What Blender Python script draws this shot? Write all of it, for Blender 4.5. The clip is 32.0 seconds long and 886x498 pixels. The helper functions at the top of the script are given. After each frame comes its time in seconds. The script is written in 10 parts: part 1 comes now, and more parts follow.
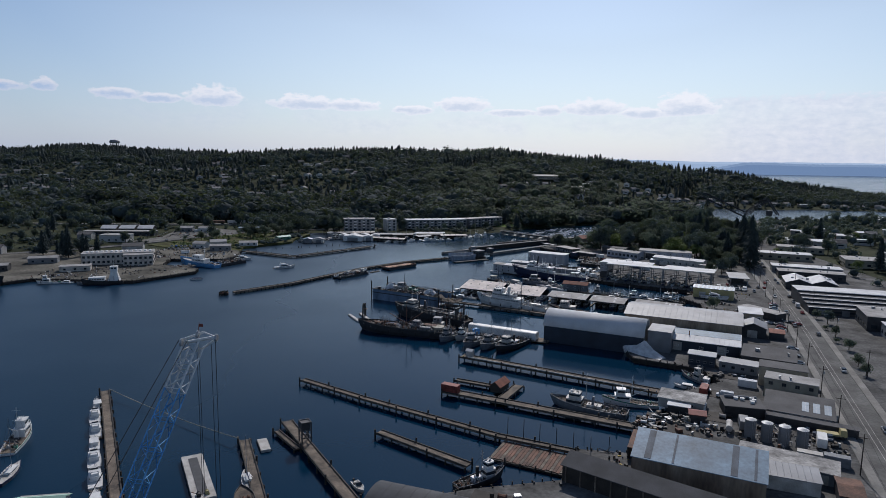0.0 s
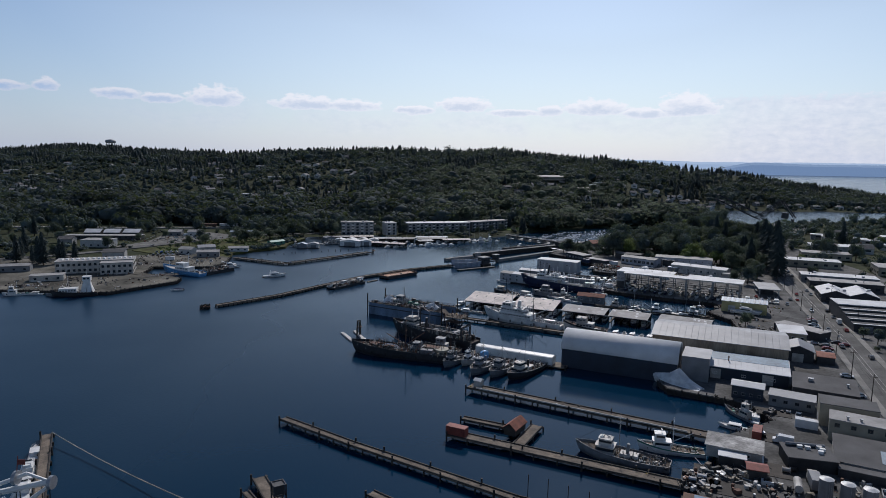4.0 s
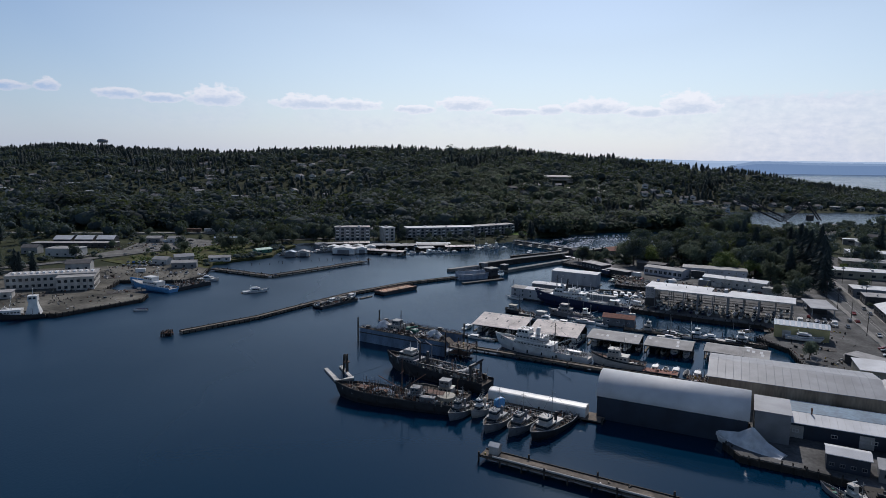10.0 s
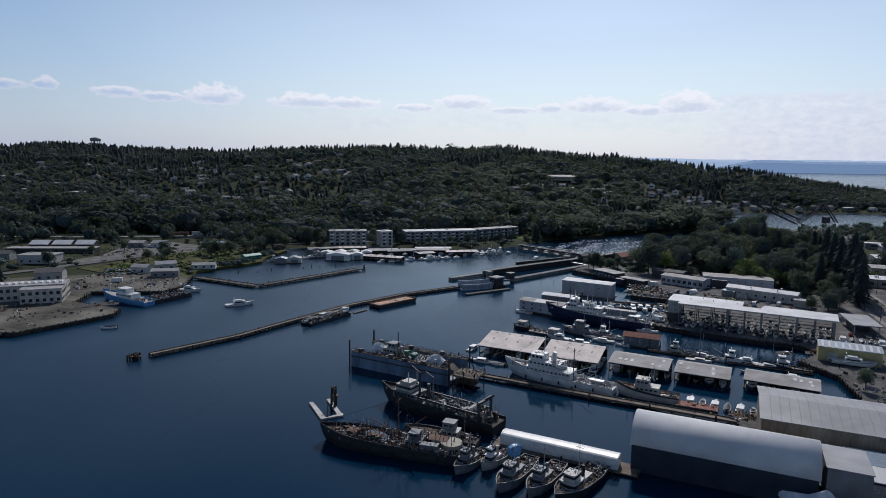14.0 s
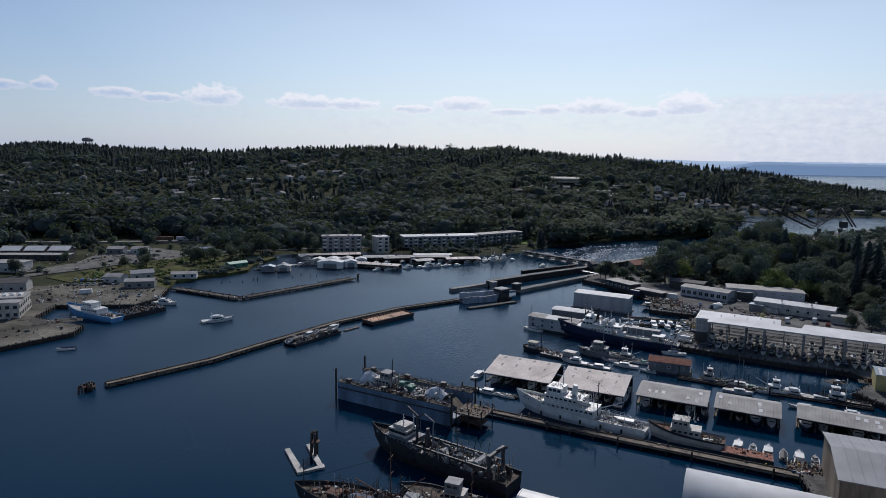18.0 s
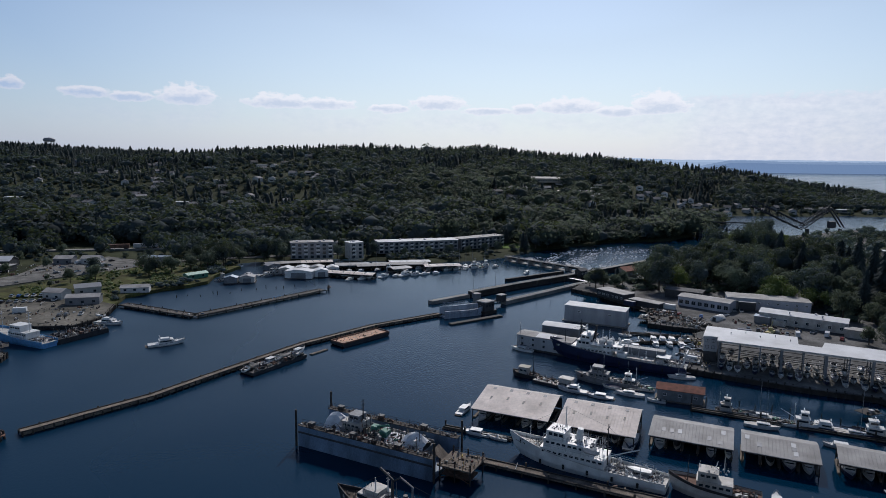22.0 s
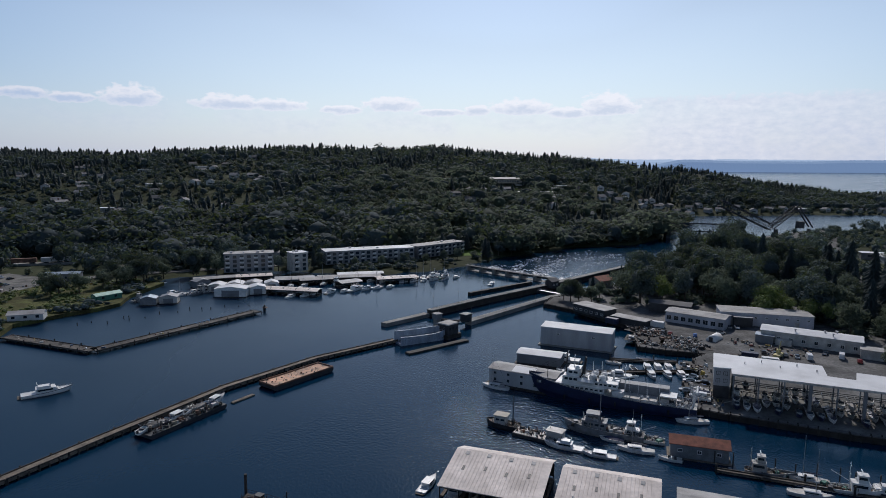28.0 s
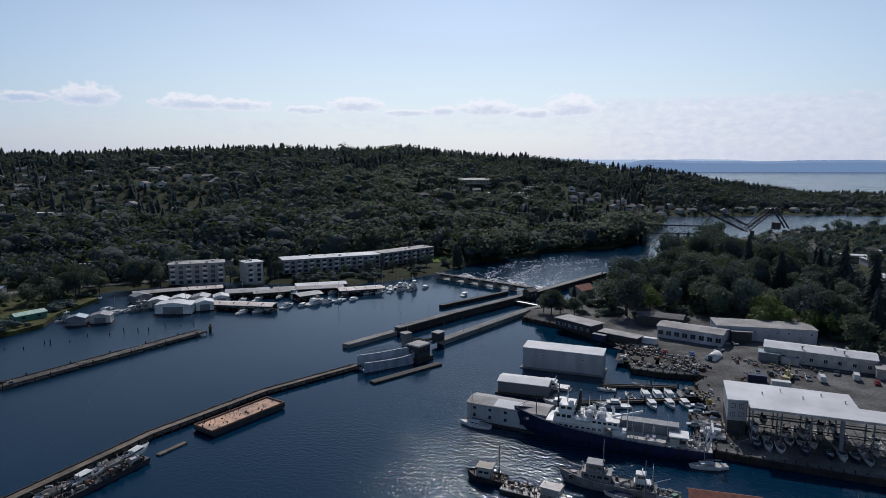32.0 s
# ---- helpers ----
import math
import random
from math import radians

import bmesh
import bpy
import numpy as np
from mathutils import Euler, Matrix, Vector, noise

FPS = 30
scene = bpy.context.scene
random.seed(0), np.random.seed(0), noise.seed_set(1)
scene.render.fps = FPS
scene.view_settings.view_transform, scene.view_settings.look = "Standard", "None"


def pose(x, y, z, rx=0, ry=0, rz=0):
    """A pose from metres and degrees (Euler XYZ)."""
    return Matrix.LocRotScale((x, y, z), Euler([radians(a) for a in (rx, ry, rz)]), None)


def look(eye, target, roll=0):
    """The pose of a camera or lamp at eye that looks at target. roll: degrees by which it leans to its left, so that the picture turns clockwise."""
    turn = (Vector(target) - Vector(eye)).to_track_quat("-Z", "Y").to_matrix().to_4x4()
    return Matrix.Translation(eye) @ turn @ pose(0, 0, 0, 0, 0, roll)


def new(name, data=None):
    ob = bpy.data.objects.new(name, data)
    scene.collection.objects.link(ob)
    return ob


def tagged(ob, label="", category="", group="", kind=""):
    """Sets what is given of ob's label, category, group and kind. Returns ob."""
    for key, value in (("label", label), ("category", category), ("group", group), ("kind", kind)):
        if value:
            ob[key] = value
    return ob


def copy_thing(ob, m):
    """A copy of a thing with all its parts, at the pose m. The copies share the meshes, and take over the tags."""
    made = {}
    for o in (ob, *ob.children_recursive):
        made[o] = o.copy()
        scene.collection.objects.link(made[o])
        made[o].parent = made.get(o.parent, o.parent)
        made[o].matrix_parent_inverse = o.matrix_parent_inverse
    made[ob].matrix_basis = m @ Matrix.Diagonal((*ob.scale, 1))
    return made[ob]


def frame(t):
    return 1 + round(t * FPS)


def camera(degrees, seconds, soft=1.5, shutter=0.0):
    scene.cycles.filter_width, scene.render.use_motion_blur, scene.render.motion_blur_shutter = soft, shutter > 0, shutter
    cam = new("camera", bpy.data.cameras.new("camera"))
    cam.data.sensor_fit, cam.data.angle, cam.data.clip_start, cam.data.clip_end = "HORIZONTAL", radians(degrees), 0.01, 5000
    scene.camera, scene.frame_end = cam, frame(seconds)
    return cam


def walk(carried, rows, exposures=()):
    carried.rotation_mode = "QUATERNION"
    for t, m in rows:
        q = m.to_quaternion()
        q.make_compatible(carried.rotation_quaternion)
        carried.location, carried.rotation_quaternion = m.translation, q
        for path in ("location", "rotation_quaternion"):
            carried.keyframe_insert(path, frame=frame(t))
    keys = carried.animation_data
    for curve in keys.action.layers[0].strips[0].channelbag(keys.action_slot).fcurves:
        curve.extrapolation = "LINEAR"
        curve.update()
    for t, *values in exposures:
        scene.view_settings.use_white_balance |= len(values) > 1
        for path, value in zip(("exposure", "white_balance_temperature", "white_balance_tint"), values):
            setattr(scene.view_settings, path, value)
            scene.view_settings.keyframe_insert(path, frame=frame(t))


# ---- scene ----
cam = camera(69.3, 32.0, soft=0.6)
PATH = [
    (0, (2.054, -1.564, 79.479), (2.06, 0.417, 79.199), 0.9),
    (1, (1.934, 6.84, 79.395), (1.938, 8.821, 79.116), 0.9),
    (2, (1.566, 15.321, 79.295), (1.57, 17.302, 79.018), 0.9),
    (3, (1.233, 23.95, 79.446), (1.236, 25.931, 79.167), 0.9),
    (6, (0.657, 49.204, 79.522), (0.657, 51.184, 79.242), 0.9),
    (7, (0.38, 57.734, 79.711), (0.38, 59.715, 79.43), 0.8),
    (8, (-0.05, 66.225, 79.824), (-0.049, 68.205, 79.542), 0.8),
    (9, (-0.072, 74.753, 79.976), (-0.073, 76.732, 79.692), 0.8),
    (10, (-0.333, 83.248, 79.615), (-0.334, 85.228, 79.333), 0.8),
    (11, (-0.689, 91.368, 79.913), (-0.69, 93.348, 79.629), 0.8),
    (12, (-1.229, 99.518, 80.156), (-1.227, 101.498, 79.871), 0.9),
    (13, (-1.507, 108.075, 79.95), (-1.504, 110.055, 79.666), 0.8),
    (14, (-1.817, 116.112, 80.48), (-1.815, 118.091, 80.194), 0.8),
    (17, (-2.486, 141.811, 80.204), (-2.481, 143.791, 79.919), 0.9),
    (18, (-2.76, 150.06, 79.925), (-2.754, 152.04, 79.643), 0.9),
    (19, (-3.267, 158.47, 79.937), (-3.253, 160.45, 79.654), 0.9),
    (20, (-2.885, 166.744, 80.098), (-2.854, 168.724, 79.815), 0.8),
    (21, (-3.034, 174.791, 80.394), (-2.98, 176.77, 80.109), 0.7),
    (22, (-3.177, 182.863, 80.473), (-3.1, 184.841, 80.19), 0.7),
    (23, (-2.899, 190.85, 80.475), (-2.8, 192.828, 80.193), 0.8),
    (24, (-2.933, 199.257, 80.46), (-2.809, 201.233, 80.179), 0.8),
    (25, (-2.731, 207.609, 80.465), (-2.582, 209.583, 80.183), 0.8),
    (28, (-0.867, 232.637, 78.918), (-0.651, 234.605, 78.64), 0.4),
    (29, (-0.104, 241.228, 78.664), (0.137, 243.194, 78.388), 0.3),
    (30, (0.779, 249.814, 78.532), (1.045, 251.777, 78.255), 0.3),
    (31, (1.812, 258.12, 78.341), (2.104, 260.079, 78.064), 0.3),
    (32, (2.065, 265.725, 78.634), (2.383, 267.68, 78.358), 0.3),
]
walk(cam, [(t, look(eye, target, roll)) for t, eye, target, roll in PATH],
     exposures=[(0, -0.25, 6230, 14), (32, -0.25, 6230, 14)])

# ---- sky and sun ----
SUN_AZ, SUN_EL = radians(12.0), radians(40)
world = bpy.data.worlds.new("world")
scene.world = world
world.use_nodes = True
wn, wl = world.node_tree.nodes, world.node_tree.links
wn.clear()


def wmath(op, a, b=None, c=None, clamp=False):
    n = wn.new("ShaderNodeMath")
    n.operation, n.use_clamp = op, clamp
    for i, v in enumerate((a, b, c)):
        if v is None:
            continue
        if isinstance(v, (int, float)):
            n.inputs[i].default_value = v
        else:
            wl.new(v, n.inputs[i])
    return n.outputs[0]


def wmix(fac, a, b):
    n = wn.new("ShaderNodeMixRGB")
    for i, v in enumerate((fac, a, b)):
        if isinstance(v, tuple):
            n.inputs[i].default_value = (*v, 1)
        else:
            wl.new(v, n.inputs[i])
    return n.outputs[0]


def make_sky():
    out = wn.new("ShaderNodeOutputWorld")
    bg = wn.new("ShaderNodeBackground")
    bg.inputs[1].default_value = 0.1
    sky = wn.new("ShaderNodeTexSky")
    sky.sky_type, sky.sun_disc = "NISHITA", False
    sky.sun_elevation, sky.sun_rotation = SUN_EL, SUN_AZ
    sky.air_density, sky.dust_density, sky.ozone_density = 1.0, 0.3, 2.6
    tc = wn.new("ShaderNodeTexCoord")
    sep = wn.new("ShaderNodeSeparateXYZ")
    wl.new(tc.outputs["Generated"], sep.inputs[0])
    x, y, z = sep.outputs
    az = wmath("ARCTAN2", x, y)
    el = wmath("ARCSINE", z)
    # nearness to the sun: thin haze glows round it and dulls away from it
    sx, sy, sz = math.sin(SUN_AZ) * math.cos(SUN_EL), math.cos(SUN_AZ) * math.cos(SUN_EL), math.sin(SUN_EL)
    toward = wmath("ADD", wmath("ADD", wmath("MULTIPLY", x, sx), wmath("MULTIPLY", y, sy)), wmath("MULTIPLY", z, sz))
    glow = wmath("DIVIDE", wmath("SUBTRACT", toward, 0.66), 0.17, clamp=True)
    lit = wmath("DIVIDE", wmath("SUBTRACT", toward, 0.58), 0.2, clamp=True)
    comb = wn.new("ShaderNodeCombineXYZ")
    wl.new(wmath("MULTIPLY", az, 42.0), comb.inputs[0])
    wl.new(wmath("MULTIPLY", el, 75.0), comb.inputs[1])
    noi = wn.new("ShaderNodeTexNoise")
    noi.inputs["Scale"].default_value, noi.inputs["Detail"].default_value, noi.inputs["Roughness"].default_value = 1.5, 8.0, 0.58
    wl.new(comb.outputs[0], noi.inputs["Vector"])
    big = wn.new("ShaderNodeTexNoise")
    big.inputs["Scale"].default_value, big.inputs["Detail"].default_value = 0.24, 5.0
    wl.new(comb.outputs[0], big.inputs["Vector"])
    # small flat-based cumulus: azimuth, height, half width and rise, in degrees
    puffs = [(-34.0, 5.05, 1.7, 0.5), (-31.3, 5.15, 0.9, 0.9), (-26.4, 4.85, 2.1, 0.65), (-23.4, 4.7, 2.0, 0.5), (-19.3, 4.65, 2.6, 1.6), (-12.0, 4.6, 3.2, 1.1),
             (-8.2, 4.6, 3.0, 0.8), (1.7, 4.7, 2.8, 1.2), (-2.6, 4.4, 2.0, 0.5), (6.0, 4.3, 2.4, 0.4), (9.2, 4.4, 1.3, 0.7), (13.0, 4.5, 3.2, 1.2),
             (20.4, 4.4, 2.7, 2.0), (17.0, 4.2, 2.4, 0.7), (-43.0, 4.9, 3.0, 0.8), (-52.0, 4.8, 5.0, 0.9), (62.0, 5.2, 5.0, 1.2), (-70.0, 5.0, 4.0, 0.9)]
    best, rise = None, None
    for a0, e0, w, h in puffs:
        h *= 0.85
        da = wmath("DIVIDE", wmath("SUBTRACT", az, radians(a0)), radians(w))
        up = wmath("SUBTRACT", el, radians(e0 - 0.25))
        de = wmath("MAXIMUM", wmath("DIVIDE", up, radians(h)), wmath("DIVIDE", up, -radians(0.45)))
        m = wmath("SUBTRACT", 1.0, wmath("ADD", wmath("MULTIPLY", da, da), wmath("MULTIPLY", de, de)))
        r = wmath("DIVIDE", up, radians(h))
        if best is None:
            best, rise = m, r
        else:
            g = wmath("GREATER_THAN", m, best)
            rise = wmath("ADD", rise, wmath("MULTIPLY", g, wmath("SUBTRACT", r, rise)))
            best = wmath("MAXIMUM", best, m)
    best = wmath("MAXIMUM", best, -1.2)
    lump = wmath("MULTIPLY", wmath("SUBTRACT", noi.outputs[0], 0.5), 2.6)
    body = wmath("ADD", wmath("MULTIPLY", best, 1.1), lump)
    puff = wmath("MULTIPLY", body, 2.2, clamp=True)
    # a long low bank of cloud to the north-west and thin streaks over the rest of the horizon
    edge = wmath("ADD", wmath("MULTIPLY", wmath("SUBTRACT", noi.outputs[0], 0.5), radians(1.6)), radians(5.35))
    bank = wmath("MULTIPLY", wmath("DIVIDE", wmath("SUBTRACT", edge, el), radians(0.4), clamp=True),
                 wmath("DIVIDE", wmath("SUBTRACT", az, radians(19.0)), radians(6.0), clamp=True))
    band = wmath("SUBTRACT", 1.0, wmath("ABSOLUTE", wmath("DIVIDE", wmath("SUBTRACT", el, radians(3.1)), radians(1.9))), clamp=True)
    streak = wmath("MULTIPLY", band, wmath("MULTIPLY", wmath("SUBTRACT", big.outputs[0], 0.36), 3.2, clamp=True))
    streak = wmath("MULTIPLY", streak, wmath("ADD", wmath("MULTIPLY", lit, 0.5), 0.2))
    thin = wmath("MAXIMUM", wmath("MULTIPLY", bank, wmath("ADD", wmath("MULTIPLY", big.outputs[0], 0.9), 0.25, clamp=True)), streak)
    # haze over the lowest sky
    haze = wmath("POWER", 2.718, wmath("MULTIPLY", wmath("ABSOLUTE", el), -8.5))
    low = wmix(lit, (4.5, 5.5, 7.4), (7.3, 8.1, 9.5))
    high = wmath("DIVIDE", wmath("SUBTRACT", el, radians(11)), radians(16), clamp=True)
    core = wmath("DIVIDE", wmath("SUBTRACT", toward, 0.86), 0.14, clamp=True)
    depthf = wmath("ADD", wmath("SUBTRACT", 1.0, wmath("MULTIPLY", high, 0.36)), wmath("MULTIPLY", core, 0.5))
    deep = wn.new("ShaderNodeVectorMath")
    deep.operation = "SCALE"
    wl.new(sky.outputs[0], deep.inputs[0])
    wl.new(depthf, deep.inputs["Scale"])
    base = wmix(wmath("MULTIPLY", haze, 0.8), deep.outputs[0], low)
    add = wn.new("ShaderNodeVectorMath")
    add.operation = "MULTIPLY_ADD"
    add.inputs[1].default_value = (1.8, 1.65, 0.8)
    gv = wn.new("ShaderNodeCombineXYZ")
    veil = wmath("MULTIPLY", glow, wmath("SUBTRACT", 1.0, wmath("MULTIPLY", haze, 0.9)))
    veil = wmath("MULTIPLY", veil, wmath("SUBTRACT", 1.3, wmath("MULTIPLY", wmath("ABSOLUTE", el), 2.2), clamp=True))
    for i in range(3):
        wl.new(veil, gv.inputs[i])
    wl.new(gv.outputs[0], add.inputs[0])
    wl.new(base, add.inputs[2])
    # backlit clouds: bright thin edges and tops, blue-grey cores and bases
    depth = wmath("MULTIPLY", wmath("SUBTRACT", body, wmath("MULTIPLY", wmath("MAXIMUM", rise, 0.0), 1.3)), 0.95, clamp=True)
    dark = wmix(lit, (4.3, 5.7, 7.9), (7.2, 8.0, 9.2))
    pale = wmix(lit, (7.5, 7.8, 8.6), (10.4, 10.5, 10.8))
    cloud = wmix(wmath("SUBTRACT", 1.0, depth), dark, pale)
    sheet = wmix(wmath("MULTIPLY", wmath("SUBTRACT", noi.outputs[0], 0.25), 2.0, clamp=True), wmix(lit, (5.0, 6.0, 7.8), (7.0, 7.7, 9.0)), wmix(lit, (6.4, 6.9, 8.0), (9.7, 9.9, 10.4)))
    veiled = wmix(thin, add.outputs[0], sheet)
    wl.new(wmix(wmath("MULTIPLY", puff, 0.85), veiled, cloud), bg.inputs[0])
    wl.new(bg.outputs[0], out.inputs[0])


make_sky()
sun = new("sun", bpy.data.lights.new("sun", "SUN"))
sun.data.energy, sun.data.angle, sun.data.color = 3.3, radians(0.53), (1.0, 0.95, 0.87)
sun.matrix_world = look((0, 0, 300), (-math.sin(SUN_AZ) * math.cos(SUN_EL), -math.cos(SUN_AZ) * math.cos(SUN_EL), 300 - math.sin(SUN_EL)))


# ---- materials ----
MATS = {}


def mat(name, col, rough=0.8, metal=0.0, var=0.25, scale=0.6, fine=6.0, bump=0.15, rand=0.0, tint=None, spec=0.5, stretch=None, island=0.0):
    """A painted or natural surface with stains at one scale and grain at another; rand varies it by object, island by piece."""
    if name in MATS:
        return MATS[name]
    m = bpy.data.materials.new(name)
    m.use_nodes = True
    n, l = m.node_tree.nodes, m.node_tree.links
    b = n["Principled BSDF"]
    b.inputs["Roughness"].default_value, b.inputs["Metallic"].default_value = rough, metal
    b.inputs["Specular IOR Level"].default_value = spec
    tc = n.new("ShaderNodeNewGeometry")
    src = tc.outputs["Position"]
    if stretch:
        mp = n.new("ShaderNodeMapping")
        mp.inputs["Scale"].default_value = stretch
        l.new(src, mp.inputs[0])
        src = mp.outputs[0]
    a, c = n.new("ShaderNodeTexNoise"), n.new("ShaderNodeTexNoise")
    for t, s, d in ((a, scale, 5.0), (c, fine, 3.0)):
        t.inputs["Scale"].default_value, t.inputs["Detail"].default_value = s, d
        l.new(src, t.inputs["Vector"])
    ramp = n.new("ShaderNodeMapRange")
    ramp.inputs[1].default_value, ramp.inputs[2].default_value = 0.3, 0.7
    ramp.inputs[3].default_value, ramp.inputs[4].default_value = 1 - var, 1 + var * 0.6
    l.new(a.outputs[0], ramp.inputs[0])
    ramp2 = n.new("ShaderNodeMapRange")
    ramp2.inputs[1].default_value, ramp2.inputs[2].default_value = 0.3, 0.7
    ramp2.inputs[3].default_value, ramp2.inputs[4].default_value = 1 - var * 0.6, 1 + var * 0.4
    l.new(c.outputs[0], ramp2.inputs[0])
    mul = n.new("ShaderNodeMath")
    mul.operation = "MULTIPLY"
    l.new(ramp.outputs[0], mul.inputs[0])
    l.new(ramp2.outputs[0], mul.inputs[1])
    val = mul.outputs[0]
    for amount, node, sock in ((rand, "ShaderNodeObjectInfo", "Random"), (island, "ShaderNodeNewGeometry", "Random Per Island")):
        if amount:
            oi = n.new(node)
            r3 = n.new("ShaderNodeMapRange")
            r3.inputs[3].default_value, r3.inputs[4].default_value = 1 - amount, 1 + amount
            l.new(oi.outputs[sock], r3.inputs[0])
            m2 = n.new("ShaderNodeMath")
            m2.operation = "MULTIPLY"
            l.new(val, m2.inputs[0])
            l.new(r3.outputs[0], m2.inputs[1])
            val = m2.outputs[0]
    mixc = n.new("ShaderNodeMixRGB")
    t2 = tint or tuple(v * 0.75 for v in col)
    mixc.inputs[1].default_value, mixc.inputs[2].default_value = (*t2, 1), (*col, 1)
    l.new(ramp2.outputs[0], mixc.inputs[0])
    l.new(a.outputs[0], mixc.inputs[0])
    sc = n.new("ShaderNodeVectorMath")
    sc.operation = "SCALE"
    l.new(mixc.outputs[0], sc.inputs[0])
    l.new(val, sc.inputs["Scale"])
    l.new(sc.outputs[0], b.inputs["Base Color"])
    if bump:
        bp = n.new("ShaderNodeBump")
        bp.inputs["Strength"].default_value, bp.inputs["Distance"].default_value = bump, 0.1
        l.new(c.outputs[0], bp.inputs["Height"])
        l.new(bp.outputs[0], b.inputs["Normal"])
    MATS[name] = m
    return m


def mixed(name, cols, rough=0.75):
    """Loose gear in many colours, each piece one of them."""
    m = mat(name, (0.3, 0.3, 0.3), rough, var=0.35, scale=0.8)
    n, l = m.node_tree.nodes, m.node_tree.links
    g, rp = n.new("ShaderNodeNewGeometry"), n.new("ShaderNodeValToRGB")
    rp.color_ramp.interpolation = "CONSTANT"
    e = rp.color_ramp.elements
    while len(e) < len(cols):
        e.new(0.5)
    for i, c in enumerate(cols):
        e[i].position, e[i].color = i / len(cols), (*c, 1)
    l.new(g.outputs["Random Per Island"], rp.inputs[0])
    b = n["Principled BSDF"]
    old = b.inputs["Base Color"].links[0].from_node
    l.new(rp.outputs[0], old.inputs[0])
    return m


def leafy(m, through_col, share=0.22):
    """Lets some of the light pass through the leaves."""
    n, l = m.node_tree.nodes, m.node_tree.links
    tr, mx = n.new("ShaderNodeBsdfTranslucent"), n.new("ShaderNodeMixShader")
    tr.inputs[0].default_value = (*through_col, 1)
    mx.inputs[0].default_value = share
    l.new(n["Principled BSDF"].outputs[0], mx.inputs[1])
    l.new(tr.outputs[0], mx.inputs[2])
    l.new(mx.outputs[0], n["Material Output"].inputs[0])
    return m


def water_material():
    m = bpy.data.materials.new("harbour_water")
    m.use_nodes = True
    n, l = m.node_tree.nodes, m.node_tree.links
    b = n["Principled BSDF"]
    b.inputs["Base Color"].default_value = (0.0002, 0.0205, 0.049, 1)
    b.inputs["Specular Tint"].default_value = (0.55, 0.86, 1.0, 1)
    b.inputs["Roughness"].default_value, b.inputs["IOR"].default_value = 0.08, 1.24
    g = n.new("ShaderNodeNewGeometry")
    # a breeze ruffles the open basin by the floating sheds; elsewhere the water lies calmer, in patches
    patch = n.new("ShaderNodeTexNoise")
    patch.inputs["Scale"].default_value, patch.inputs["Detail"].default_value = 0.011, 2.0
    l.new(g.outputs["Position"], patch.inputs["Vector"])
    off = n.new("ShaderNodeVectorMath")
    off.operation = "DISTANCE"
    off.inputs[1].default_value = (50, 425, 0)
    l.new(g.outputs["Position"], off.inputs[0])
    near = n.new("ShaderNodeMapRange")
    near.inputs[1].default_value, near.inputs[2].default_value, near.inputs[3].default_value, near.inputs[4].default_value = 25, 100, 0.7, 0.0
    l.new(off.outputs["Value"], near.inputs[0])
    calm = n.new("ShaderNodeMapRange")
    calm.inputs[1].default_value, calm.inputs[2].default_value, calm.inputs[3].default_value, calm.inputs[4].default_value = 0.35, 0.65, 0.03, 0.13
    l.new(patch.outputs[0], calm.inputs[0])
    ruffle = n.new("ShaderNodeMath")
    ruffle.operation = "ADD"
    l.new(near.outputs[0], ruffle.inputs[0])
    l.new(calm.outputs[0], ruffle.inputs[1])
    # beyond the locks the channel runs broken, and the sound lies open to the wind
    sepw = n.new("ShaderNodeSeparateXYZ")
    l.new(g.outputs["Position"], sepw.inputs[0])
    open_w = n.new("ShaderNodeMapRange")
    open_w.inputs[1].default_value, open_w.inputs[2].default_value, open_w.inputs[3].default_value, open_w.inputs[4].default_value = 780, 960, 0.0, 1.0
    l.new(sepw.outputs[1], open_w.inputs[0])
    below = n.new("ShaderNodeVectorMath")
    below.operation = "DISTANCE"
    below.inputs[1].default_value = (165, 728, 0)
    l.new(g.outputs["Position"], below.inputs[0])
    race = n.new("ShaderNodeMapRange")
    race.inputs[1].default_value, race.inputs[2].default_value, race.inputs[3].default_value, race.inputs[4].default_value = 50, 110, 0.7, 0.0
    l.new(below.outputs["Value"], race.inputs[0])
    rough_w = n.new("ShaderNodeMath")
    rough_w.operation = "MULTIPLY_ADD"
    rough_w.inputs[1].default_value = 0.45
    l.new(open_w.outputs[0], rough_w.inputs[0])
    l.new(race.outputs[0], rough_w.inputs[2])
    chop = n.new("ShaderNodeMath")
    chop.operation = "ADD"
    l.new(ruffle.outputs[0], chop.inputs[0])
    l.new(rough_w.outputs[0], chop.inputs[1])
    prev = None
    for scale, dist, detail, st in ((0.03, 0.5, 2.0, 0.3), (1.35, 0.26, 1.8, None)):
        mp = n.new("ShaderNodeMapping")
        mp.inputs["Scale"].default_value, mp.inputs["Rotation"].default_value = (1.0, 0.6, 1.0), (0, 0, 0.5)
        l.new(g.outputs["Position"], mp.inputs[0])
        t = n.new("ShaderNodeTexNoise")
        t.inputs["Scale"].default_value, t.inputs["Detail"].default_value = scale, detail
        l.new(mp.outputs[0], t.inputs["Vector"])
        bp = n.new("ShaderNodeBump")
        bp.inputs["Distance"].default_value = dist
        if st:
            bp.inputs["Strength"].default_value = st
        else:
            l.new(chop.outputs[0], bp.inputs["Strength"])
        l.new(t.outputs[0], bp.inputs["Height"])
        if prev:
            l.new(prev, bp.inputs["Normal"])
        prev = bp.outputs[0]
